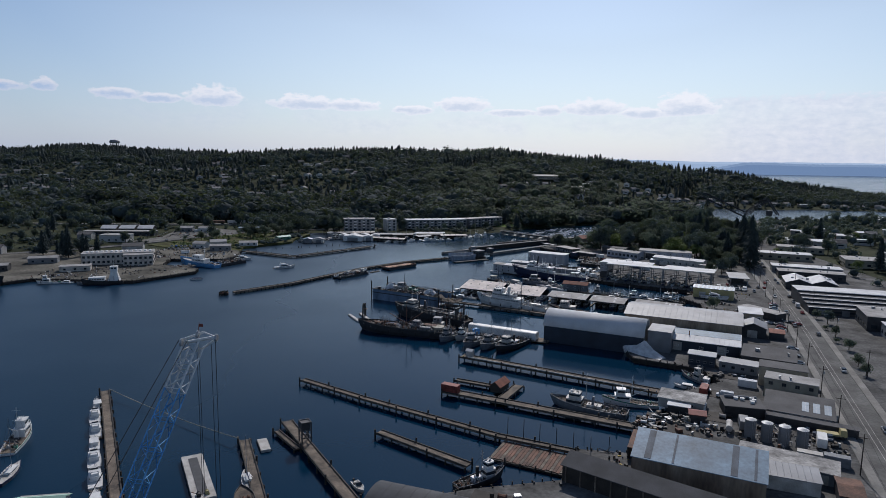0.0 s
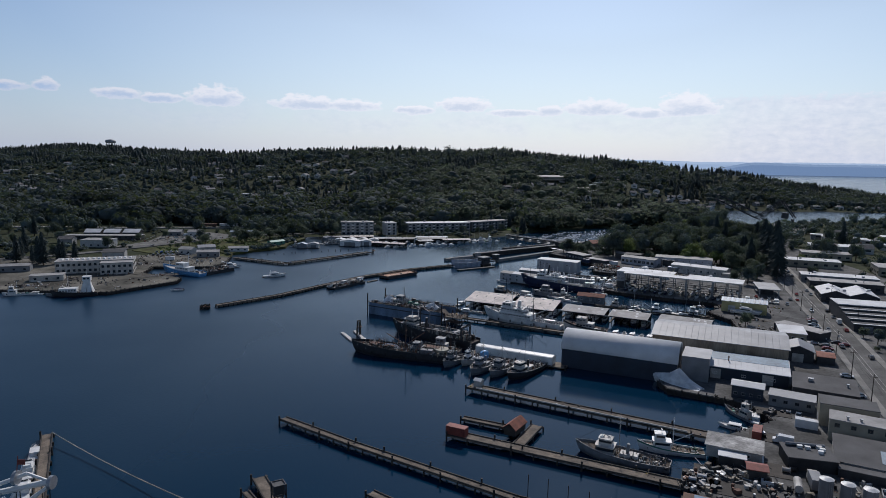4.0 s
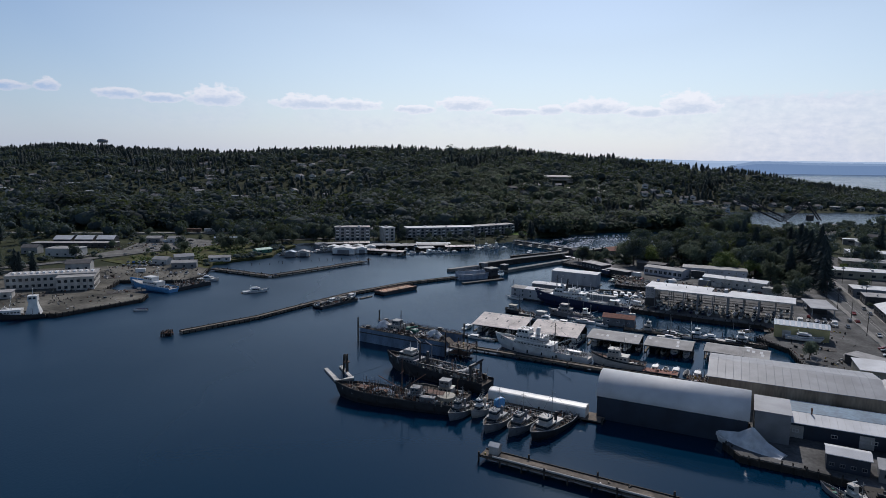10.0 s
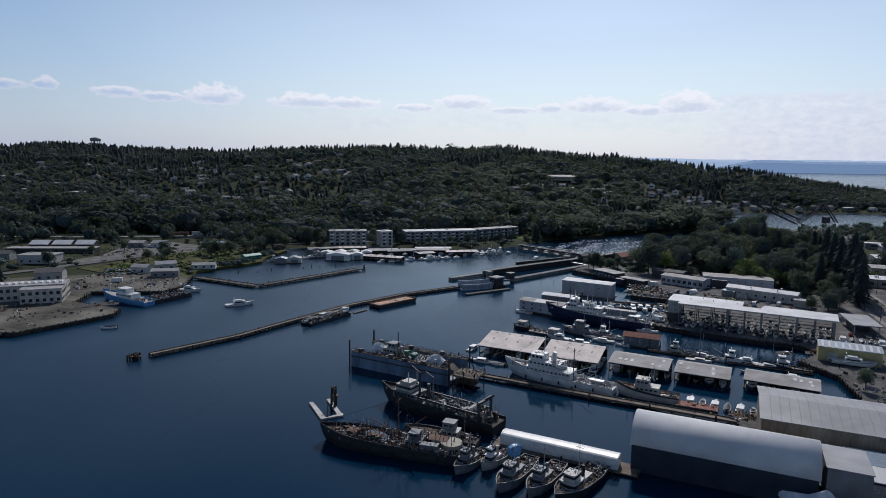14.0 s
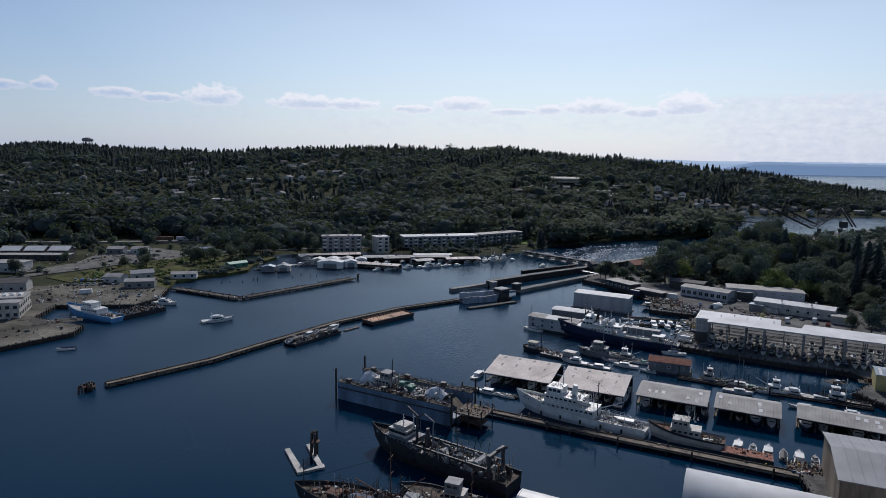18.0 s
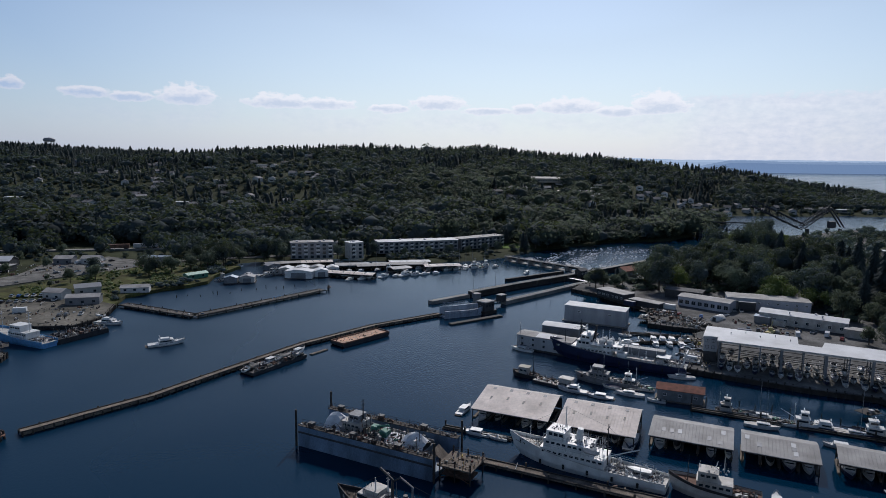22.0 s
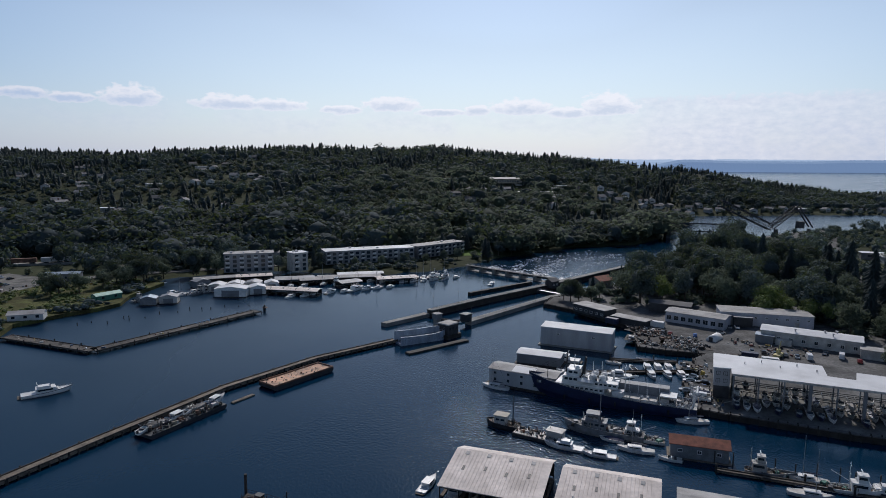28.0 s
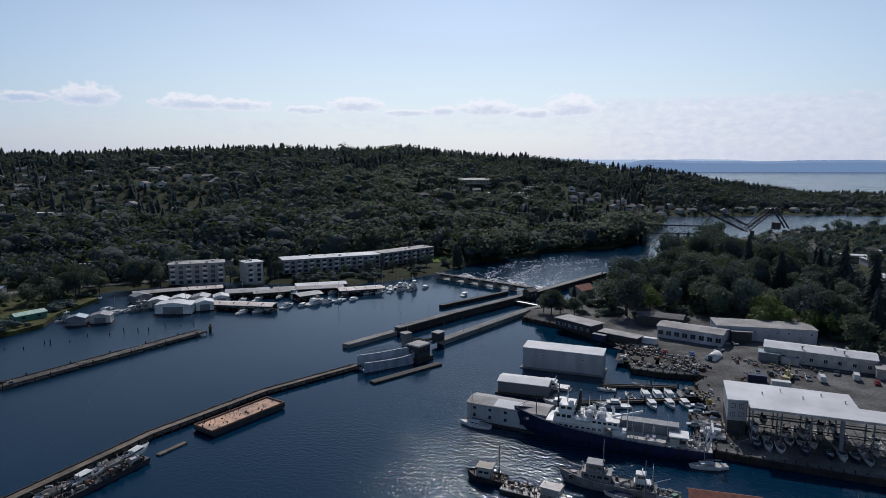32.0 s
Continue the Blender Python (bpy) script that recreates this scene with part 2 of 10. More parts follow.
    l.new(prev, b.inputs["Normal"])
    # calm and ruffled patches
    t = n.new("ShaderNodeTexNoise")
    t.inputs["Scale"].default_value = 0.012
    l.new(g.outputs["Position"], t.inputs["Vector"])
    r = n.new("ShaderNodeMapRange")
    r.inputs[1].default_value, r.inputs[2].default_value, r.inputs[3].default_value, r.inputs[4].default_value = 0.35, 0.65, 0.07, 0.13
    l.new(t.outputs[0], r.inputs[0])
    broken = n.new("ShaderNodeMath")
    broken.operation = "MULTIPLY_ADD"
    broken.inputs[1].default_value = 0.02
    l.new(near.outputs[0], broken.inputs[0])
    l.new(r.outputs[0], broken.inputs[2])
    wind = n.new("ShaderNodeMath")
    wind.operation = "MULTIPLY_ADD"
    wind.inputs[1].default_value = 0.09
    l.new(open_w.outputs[0], wind.inputs[0])
    fair = n.new("ShaderNodeMapRange")
    fair.inputs[1].default_value, fair.inputs[2].default_value, fair.inputs[3].default_value, fair.inputs[4].default_value = 0, -110, 0.0, 0.24
    l.new(sepw.outputs[0], fair.inputs[0])
    breeze = n.new("ShaderNodeMath")
    l.new(fair.outputs[0], breeze.inputs[0])
    l.new(broken.outputs[0], breeze.inputs[1])
    l.new(breeze.outputs[0], wind.inputs[2])
    l.new(wind.outputs[0], b.inputs["Roughness"])
    return m


def glass(name="dark_glass", col=(0.02, 0.03, 0.04)):
    if name in MATS:
        return MATS[name]
    m = bpy.data.materials.new(name)
    m.use_nodes = True
    b = m.node_tree.nodes["Principled BSDF"]
    b.inputs["Base Color"].default_value, b.inputs["Roughness"].default_value = (*col, 1), 0.06
    MATS[name] = m
    return m


WATER = water_material()
GLASS = glass()
JUNK = mixed("mixed_deck_gear", [(0.02, 0.02, 0.022), (0.45, 0.44, 0.42), (0.07, 0.07, 0.075), (0.2, 0.1, 0.06), (0.12, 0.12, 0.12), (0.62, 0.62, 0.6), (0.03, 0.03, 0.035), (0.3, 0.26, 0.2), (0.08, 0.1, 0.11), (0.05, 0.045, 0.04)])
PALEJUNK = mixed("mixed_white_gear", [(0.7, 0.7, 0.69), (0.4, 0.4, 0.4), (0.75, 0.75, 0.74), (0.1, 0.1, 0.11), (0.5, 0.5, 0.48), (0.25, 0.25, 0.26), (0.06, 0.06, 0.065)])
YARDJUNK = mixed("mixed_yard_gear", [(0.05, 0.05, 0.05), (0.4, 0.38, 0.34), (0.16, 0.09, 0.06), (0.1, 0.1, 0.1), (0.65, 0.65, 0.63), (0.03, 0.03, 0.03), (0.28, 0.22, 0.15), (0.05, 0.09, 0.16), (0.17, 0.05, 0.04), (0.12, 0.13, 0.12), (0.2, 0.19, 0.17), (0.42, 0.3, 0.06)])
CONC = mat("weathered_concrete", (0.27, 0.26, 0.24), 0.9, var=0.3, scale=0.12, fine=2.0)
YARD = mat("yard_asphalt", (0.165, 0.163, 0.16), 0.92, var=0.5, scale=0.09, fine=0.9, tint=(0.075, 0.075, 0.073), spec=0.2)
APRON = mat("worn_concrete_apron", (0.2, 0.195, 0.18), 0.92, var=0.4, scale=0.15, fine=1.3, tint=(0.12, 0.118, 0.11), spec=0.2)
ROADM = mat("worn_road", (0.15, 0.148, 0.142), 0.9, var=0.35, scale=0.08, fine=1.2, spec=0.25)
GROUND = mat("dry_ground", (0.06, 0.065, 0.035), 0.95, var=0.45, scale=0.025, fine=0.3, tint=(0.025, 0.036, 0.015), spec=0.1)
MOWN = mat("mown_lawn", (0.13, 0.2, 0.05), 0.95, var=0.3, scale=0.1, fine=0.7, spec=0.1)
OLDQUAY = mat("old_patched_quay", (0.21, 0.195, 0.165), 0.95, var=0.5, scale=0.05, fine=0.5, tint=(0.07, 0.07, 0.06), spec=0.12)
WOOD = mat("weathered_timber", (0.22, 0.175, 0.13), 0.9, var=0.5, scale=0.35, fine=2.5, rand=0.2, tint=(0.12, 0.1, 0.085))
WOODD = mat("dark_creosote_timber", (0.05, 0.042, 0.036), 0.85, var=0.4, scale=0.4, fine=4.0, rand=0.2)
RUST = mat("rusty_steel", (0.23, 0.105, 0.06), 0.85, var=0.45, scale=0.3, fine=3.0, tint=(0.1, 0.07, 0.06))
REDP = mat("faded_red_paint", (0.27, 0.06, 0.045), 0.7, var=0.3)
REDB = mat("red_brown_roof", (0.3, 0.1, 0.06), 0.8, var=0.35)
WHITE = mat("white_paint", (0.78, 0.78, 0.76), 0.45, var=0.12, scale=0.4)
DIRTYW = mat("dirty_white_paint", (0.5, 0.5, 0.485), 0.6, var=0.28, scale=0.35, tint=(0.42, 0.38, 0.33))
RUBBLED = mat("dark_weathered_rubble_deck", (0.14, 0.125, 0.11), 0.95, var=0.6, scale=0.35, fine=2.0, tint=(0.06, 0.055, 0.05), bump=0.5)
PALEW = mat("pale_lilac_grey_wall", (0.46, 0.47, 0.52), 0.65, var=0.22, scale=0.2, tint=(0.34, 0.35, 0.38), stretch=(1, 1, 0.3))
GREYW = mat("grey_metal_wall", (0.21, 0.22, 0.235), 0.6, var=0.2, scale=0.2)
BEIGE = mat("beige_siding", (0.36, 0.33, 0.26), 0.7, var=0.2, scale=0.2)
YELLOW = mat("yellow_corrugated_wall", (0.55, 0.47, 0.22), 0.7, var=0.25, scale=0.2)
NAVY = mat("dark_blue_wall", (0.02, 0.034, 0.058), 0.5, var=0.3, scale=0.2)
DBLUE = mat("deep_blue_hull", (0.012, 0.021, 0.07), 0.4, var=0.25)
LBLUE = mat("light_blue_hull", (0.12, 0.34, 0.62), 0.45, var=0.2)
CAISSONP = mat("weathered_pale_blue_steel", (0.36, 0.42, 0.5), 0.55, var=0.35, scale=0.3, tint=(0.22, 0.26, 0.32), stretch=(1.0, 1.0, 0.25))
SBLUE = mat("steel_blue_dock_side", (0.17, 0.25, 0.36), 0.6, var=0.4, scale=0.25, tint=(0.08, 0.13, 0.2), stretch=(1.0, 1.0, 0.3))
CRANEB = mat("bright_blue_crane_paint", (0.13, 0.42, 0.78), 0.45, var=0.2)
BLACK = mat("black_hull_paint", (0.026, 0.027, 0.032), 0.65, var=0.55, scale=0.4)
DKGREY = mat("dark_grey_paint", (0.045, 0.047, 0.053), 0.6, var=0.3)
NAVYG = mat("naval_grey_paint", (0.2, 0.215, 0.235), 0.6, var=0.25)
GREENP = mat("dull_green_paint", (0.06, 0.22, 0.16), 0.6, var=0.25)
TEAL = mat("pale_green_tarpaulin", (0.42, 0.62, 0.5), 0.6, var=0.15)
TARP = mat("white_plastic_sheet", (0.7, 0.71, 0.72), 0.4, var=0.2, scale=0.5, bump=0.4)
ROOFW = mat("white_metal_roof", (0.7, 0.71, 0.72), 0.68, var=0.14, scale=0.12)
ROOFG = mat("grey_metal_roof", (0.29, 0.3, 0.32), 0.6, metal=0.1, var=0.2, scale=0.12)
ROOFB = mat("blue_grey_metal_roof", (0.3, 0.37, 0.44), 0.5, metal=0.2, var=0.22, scale=0.1)
ROOFT = mat("tan_corrugated_roof", (0.74, 0.665, 0.61), 0.7, var=0.24, scale=0.15, fine=1.0, tint=(0.58, 0.5, 0.45))
ROOFO = mat("old_grey_roof_sheets", (0.375, 0.365, 0.355), 0.75, var=0.3, scale=0.18)
ROOFD = mat("dark_felt_roof", (0.1, 0.1, 0.105), 0.85, var=0.3, scale=0.15)
SHINGLE = mat("asphalt_shingles", (0.19, 0.185, 0.185), 0.9, var=0.25, scale=0.4, rand=0.5)
HOUSEW = mat("painted_house_siding", (0.42, 0.42, 0.41), 0.75, var=0.12, scale=0.4, rand=0.55)
METAL = mat("galvanised_steel", (0.45, 0.46, 0.48), 0.45, metal=0.6, var=0.2)
RUBBER = mat("black_rubber", (0.02, 0.02, 0.02), 0.8, var=0.2, scale=2.0)
BARK = mat("bark", (0.09, 0.07, 0.05), 0.9, var=0.3, scale=1.0)
# the blue of the hill's haze is mixed into this leaf colour
LEAF = leafy(mat("hazed_broad_leaves", (0.09, 0.118, 0.122), 0.9, var=0.42, scale=0.014, fine=0.1, rand=0.22, island=0.18, tint=(0.052, 0.076, 0.086), bump=0.0, spec=0.2), (0.13, 0.17, 0.05))
LEAFL = leafy(mat("bright_leaves", (0.115, 0.145, 0.06), 0.75, var=0.3, scale=0.15, fine=1.3, rand=0.15, island=0.3, tint=(0.08, 0.12, 0.035), bump=0.0, spec=0.25), (0.2, 0.28, 0.06))
# mid-green leaves, their colour raised to stand in for sunward haze
HAZE_LEAF = leafy(mat("haze_paled_leaves", (0.088, 0.122, 0.092), 0.85, var=0.4, scale=0.05, fine=0.5, rand=0.38, island=0.14, tint=(0.052, 0.078, 0.062), bump=0.0, spec=0.25), (0.18, 0.22, 0.15), 0.4)
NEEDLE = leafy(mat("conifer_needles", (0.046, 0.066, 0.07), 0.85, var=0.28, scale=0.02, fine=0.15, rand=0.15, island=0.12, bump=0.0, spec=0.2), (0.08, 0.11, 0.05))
FOAM = mat("white_water_foam", (0.85, 0.87, 0.88), 0.6, var=0.5, scale=0.35, fine=1.5, bump=0.6)
CARS = [mat("car_paint_" + k, c, 0.25, var=0.05, bump=0.0) for k, c in (("white", (0.75, 0.75, 0.75)), ("black", (0.03, 0.03, 0.035)),
        ("silver", (0.42, 0.43, 0.45)), ("blue", (0.05, 0.12, 0.3)), ("red", (0.24, 0.035, 0.03)), ("grey", (0.14, 0.145, 0.15)))]


# ---- mesh helpers ----
class Geo:
    """Vertices and faces gathered for one mesh."""

    def __init__(self):
        self.v, self.f = [], []

    def add(self, vs, fs):
        o = len(self.v)
        self.v += [tuple(p) for p in vs]
        self.f += [tuple(i + o for i in f) for f in fs]
        return self

    def box(self, x, y, z, sx, sy, sz, rz=0.0, top=1.0):
        """A box centred at x, y on base z; top scales its upper face."""
        c, s = math.cos(radians(rz)), math.sin(radians(rz))
        vs = []
        for k, zz in ((1.0, z), (top, z + sz)):
            for a, b in ((-1, -1), (1, -1), (1, 1), (-1, 1)):
                px, py = a * sx / 2 * k, b * sy / 2 * k
                vs.append((x + px * c - py * s, y + px * s + py * c, zz))
        return self.add(vs, [(3, 2, 1, 0), (4, 5, 6, 7), (0, 1, 5, 4), (1, 2, 6, 5), (2, 3, 7, 6), (3, 0, 4, 7)])

    def prism(self, pts, z0, z1):
        n = len(pts)
        vs = [(p[0], p[1], z0) for p in pts] + [(p[0], p[1], z1) for p in pts]
        return self.add(vs, [tuple(range(n - 1, -1, -1)), tuple(range(n, 2 * n))] + [(i, (i + 1) % n, n + (i + 1) % n, n + i) for i in range(n)])

    def tube(self, p, q, r, n=6, r2=None):
        p, q = Vector(p), Vector(q)
        d = (q - p).normalized()
        a = d.cross(Vector((0, 0, 1)) if abs(d.z) < 0.9 else Vector((1, 0, 0))).normalized()
        b = d.cross(a)
        r2 = r if r2 is None else r2
        vs = []
        for base, rr in ((p, r), (q, r2)):
            for i in range(n):
                t = 2 * math.pi * i / n
                vs.append(base + (a * math.cos(t) + b * math.sin(t)) * rr)
        return self.add(vs, [tuple(range(n)), tuple(range(2 * n - 1, n - 1, -1))] + [(i, n + i, n + (i + 1) % n, (i + 1) % n) for i in range(n)])

    def loft(self, rings, caps=True, closed=True):
        n = len(rings[0])
        vs = [p for r in rings for p in r]
        fs = []
        for k in range(len(rings) - 1):
            for i in range(n if closed else n - 1):
                j = (i + 1) % n
                fs.append((k * n + i, k * n + j, (k + 1) * n + j, (k + 1) * n + i))
        if caps:
            fs += [tuple(range(n - 1, -1, -1)), tuple(range((len(rings) - 1) * n, len(rings) * n))]
        return self.add(vs, fs)

    def rail(self, pts, h=1.0, r=0.04, step=2.0):
        """Posts and two rails along a line of points."""
        for a, b in zip(pts[:-1], pts[1:]):
            a, b = Vector(a), Vector(b)
            k = max(1, int((b - a).length / step))
            for i in range(k + 1):
                p = a.lerp(b, i / k)
                self.tube(p, p + Vector((0, 0, h)), r, 4)
            for zz in (h, h * 0.5):
                self.tube(a + Vector((0, 0, zz)), b + Vector((0, 0, zz)), r, 4)
        return self


def mesh(name, geo, material, smooth=False):
    me = bpy.data.meshes.new(name)
    me.from_pydata(geo.v, [], geo.f)
    me.materials.append(material)
    if smooth:
        me.polygons.foreach_set("use_smooth", [True] * len(me.polygons))
    me.update()
    return me


def part(name, geo, material, parent=None, label="", smooth=False, at=None):
    """One mesh object under a thing or part; geo may be a finished mesh, shared between alike parts."""
    ob = new(name, geo if isinstance(geo, bpy.types.Mesh) else mesh(name, geo, material, smooth))
    if parent is not None:
        ob.parent = parent
    if at is not None:
        ob.matrix_basis = at
    return tagged(ob, label)


def thing(name, label, category, x=0, y=0, z=0, rz=0, group="", kind=""):
    ob = new(name)
    ob.matrix_basis = pose(x, y, z, 0, 0, rz)
    return tagged(ob, label, category, group, kind)


def solid(name, geo, material, label="", category="", group="", kind="", smooth=False):
    return tagged(new(name, mesh(name, geo, material, smooth)), label, category, group, kind)


def rnd(a, b):
    return random.uniform(a, b)


# ---- land and water ----
NORTH = [(-16, 96), (-16, 132), (10, 141), (33, 146), (40, 163), (61, 160), (63, 178), (73, 186), (79, 205), (91, 212), (103, 219),
         (102, 232), (93, 238), (80, 245), (79, 253), (87, 257), (92, 262), (84, 282), (89, 302), (101, 303), (127, 309), (140, 322),
         (146, 345), (141, 362), (156, 374), (153, 384), (134, 393), (107, 410), (97, 417), (105, 432), (114, 438), (124, 464), (132, 470),
         (118, 476), (109, 482), (119, 513), (105, 546), (91, 564), (99, 578), (124, 590), (200, 664), (262, 742), (330, 800),
         (430, 870), (535, 925), (660, 960), (900, 900), (900, -200), (60, -200), (-16, 60)]
SOUTH = [(-520, 330), (-300, 352), (-262, 374), (-251, 389), (-188, 387), (-163, 422), (-165, 433), (-196, 447), (-200, 472), (-162, 476),
         (-156, 492), (-162, 518), (-167, 541), (-153, 561), (-142, 571), (-135, 583), (-137, 602), (-124, 660), (-76, 678), (13, 660),
         (47, 674), (72, 690), (105, 729), (186, 786), (250, 800), (300, 850), (360, 930), (430, 1040), (470, 1105), (560, 1095), (640, 1115),
         (760, 1090), (1200, 1000), (1200, 1300), (-900, 1300), (-900, 330)]


def edge_distance(X, Y, poly):
    """Signed distance, positive inside the polygon."""
    inside = np.zeros(X.shape, bool)
    best = np.full(X.shape, 1e9)
    for (x0, y0), (x1, y1) in zip(poly, poly[1:] + poly[:1]):
        cross = ((y0 > Y) != (y1 > Y))
        with np.errstate(divide="ignore", invalid="ignore"):
            inside ^= cross & (X < (x1 - x0) * (Y - y0) / (y1 - y0 if y1 != y0 else 1e-9) + x0)
        L2 = (x1 - x0) ** 2 + (y1 - y0) ** 2
        t = np.clip(((X - x0) * (x1 - x0) + (Y - y0) * (y1 - y0)) / L2, 0, 1)
        best = np.minimum(best, np.hypot(X - x0 - t * (x1 - x0), Y - y0 - t * (y1 - y0)))
    return np.where(inside, best, -best)


RU = [-1.6, -0.9, -0.69, -0.6, -0.5, -0.34, -0.18, -0.03, 0.10, 0.19, 0.32, 0.456, 0.545, 0.633, 0.70, 0.9, 1.6]
RANG = [8, 9, 9, 18, 12, 8, 17, 19, 20, 13, 3, -9, -21, -36, -46, -52, -55]


def hill(X, Y):
    """Height of the wooded hill beyond the harbour; it falls away to the sound behind it."""
    D = np.maximum(Y - 108.0, 1.0)
    u = X / D
    dr = np.interp(u, [-0.5, -0.25, 0.3, 0.6], [1750, 1450, 1420, 1450])
    top = 80 + np.interp(u, RU, RANG) / 1131.0 * dr - 17
    foot = np.interp(u, [-0.4, 0.1, 0.25, 0.42], [640, 640, 760, 1000])
    s = np.clip((D - foot) / (dr - foot), 0, 1)
    h = top * np.sin(s * math.pi / 2) ** 1.05
    back = np.clip((D - dr) / 480.0, 0, 1)
    h = h * (1 - back) - 8 * back
    wob = 3.0 * np.sin(X / 63.0 + Y / 91.0) * np.sin(Y / 57.0 - X / 120.0)
    return np.where(D > foot, h + wob * np.clip(s * 4, 0, 1) * (1 - back), 0.0)


def ground_z(X, Y):
    X, Y = np.asarray(X, float), np.asarray(Y, float)
    land = np.maximum(edge_distance(X, Y, NORTH), edge_distance(X, Y, SOUTH))
    base = np.clip((land - 5) / 4.0, 0, 1) * 5.6 - 4.0
    far = np.clip((Y - 1250) / 100, 0, 1)
    z = base * (1 - far) + np.where(Y > 1250, 1.6, 0) * far
    h = hill(X, Y)
    return np.where(land > 8, z + np.maximum(h, -2), np.where(Y > 1250, 1.6 + h, z))


def build_ground():
    xs = np.concatenate([np.linspace(-4200, -700, 26)[:-1], np.linspace(-700, -280, 22)[:-1], np.linspace(-280, 340, 63)[:-1], np.linspace(340, 900, 29)[:-1], np.linspace(900, 4200, 24)])
    ys = np.concatenate([np.linspace(-900, -100, 12)[:-1], np.linspace(-100, 860, 97)[:-1], np.linspace(860, 2100, 63)[:-1], np.linspace(2100, 4700, 12)])
    X, Y = np.meshgrid(xs, ys)
    Z = ground_z(X, Y)
    Z = np.where((X < -900) & (Y < 1250) & (Y > 330), np.maximum(Z, 1.6 + hill(X, Y)), Z)
    nx, ny = len(xs), len(ys)
    g = Geo()
    g.v = list(zip(X.ravel().tolist(), Y.ravel().tolist(), Z.ravel().tolist()))
    g.f = [(j * nx + i, j * nx + i + 1, (j + 1) * nx + i + 1, (j + 1) * nx + i) for j in range(ny - 1) for i in range(nx - 1)]
    solid("ground", g, GROUND, "dry grass and soil of the shores and hill", "ground", kind="structure", smooth=True)


build_ground()
g = Geo().add([(-4800, -1200, 0), (4800, -1200, 0), (4800, 4960, 0), (-4800, 4960, 0)], [(0, 1, 2, 3)])
solid("water", g, WATER, "dark blue rippled harbour water", "water", kind="structure")
solid("quay_north", Geo().prism(NORTH[:45] + [(330, 640), (300, 400), (230, 60), (60, -100), (-16, 60)], -3.5, 2.0), YARD, "grey asphalt boatyard quay with a concrete edge", "quay", kind="structure")
solid("quay_south", Geo().prism(SOUTH[:12] + [(-190, 535), (-290, 500), (-420, 470), (-520, 420)], -3.5, 2.0), OLDQUAY, "grey concrete quay of the south shore", "quay", kind="structure")



def quay_face(name, line, seed, label):
    """Dark timber facing with fender piles along a quay's edge."""
    r, g = random.Random(seed), Geo()
    for (x0, y0), (x1, y1) in zip(line[:-1], line[1:]):
        L = math.hypot(x1 - x0, y1 - y0)
        a = math.degrees(math.atan2(y1 - y0, x1 - x0))
        g.box((x0 + x1) / 2, (y0 + y1) / 2, -3, L + 0.4, 0.7, 4.75, a)
        for i in range(int(L / 2.6) + 1):
            k = i * 2.6 / L
            x, y = x0 + (x1 - x0) * k, y0 + (y1 - y0) * k
            c, s = math.cos(radians(a)), math.sin(radians(a))
            for o in (-0.5, 0.5):
                g.tube((x - s * o, y + c * o, -3), (x - s * o + r.uniform(-0.1, 0.1), y + c * o, r.uniform(1.9, 2.7)), 0.2, 6)
    solid(name, g, WOODD, label, "quay", kind="structure")


quay_face("quay_edge_north", NORTH[1:45], 61, "dark timber quay facing with fender piles")
quay_face("quay_edge_south", SOUTH[1:12], 62, "dark timber quay facing with fender piles")


def far_shore(name, dist, seed, lo, hi, col, x0, x1, label):
    """A low wooded coast across the sound, far behind everything; its end slopes into the water."""
    r = random.Random(seed)
    ph = [r.uniform(0, 6) for _ in range(6)]
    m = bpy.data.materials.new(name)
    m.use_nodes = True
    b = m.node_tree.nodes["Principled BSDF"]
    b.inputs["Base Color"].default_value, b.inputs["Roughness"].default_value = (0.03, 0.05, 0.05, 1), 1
    # distance haze is put in as an even bluish glow of the coast
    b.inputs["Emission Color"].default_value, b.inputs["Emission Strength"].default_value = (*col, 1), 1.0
    rings = []
    for i in range(241):
        x = x0 + (x1 - x0) * i / 240
        k = min(1.0, i / 26) ** 0.6
        h = k * (lo + (hi - lo) * (0.5 + 0.25 * math.sin(x / 700 + ph[0]) + 0.15 * math.sin(x / 260 + ph[1]) + 0.06 * math.sin(x / 90 + ph[2])) + r.uniform(-1.5, 1.5))
        rings.append([(x, dist, -2), (x, dist, 3), (x, dist + 60, h * 0.8), (x, dist + 110, h), (x, dist + 160, -2)])
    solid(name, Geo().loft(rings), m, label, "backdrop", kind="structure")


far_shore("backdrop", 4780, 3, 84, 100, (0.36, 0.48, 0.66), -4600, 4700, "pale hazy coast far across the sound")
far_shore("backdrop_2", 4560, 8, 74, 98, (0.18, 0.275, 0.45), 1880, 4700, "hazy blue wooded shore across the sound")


# ---- building kit ----
WINDOW_CACHE = {}


def window_mesh(w, h, framem):
    """A frame with two mullions round a recessed pane, centred, facing -y."""
    key = (round(w, 2), round(h, 2), framem.name)
    if key not in WINDOW_CACHE:
        f = Geo()
        for x, z, sx, sz in ((0, 0, w, 0.12), (0, h - 0.12, w, 0.12), (-w / 2 + 0.06, 0.12, 0.12, h - 0.24), (w / 2 - 0.06, 0.12, 0.12, h - 0.24), (0, 0.12, 0.06, h - 0.24)):
            f.box(x, -0.03, z, sx, 0.14, sz)
        WINDOW_CACHE[key] = (mesh("window", f, framem), mesh("pane", Geo().box(0, 0.0, 0.06, w - 0.12, 0.04, h - 0.12), GLASS))
    return WINDOW_CACHE[key]


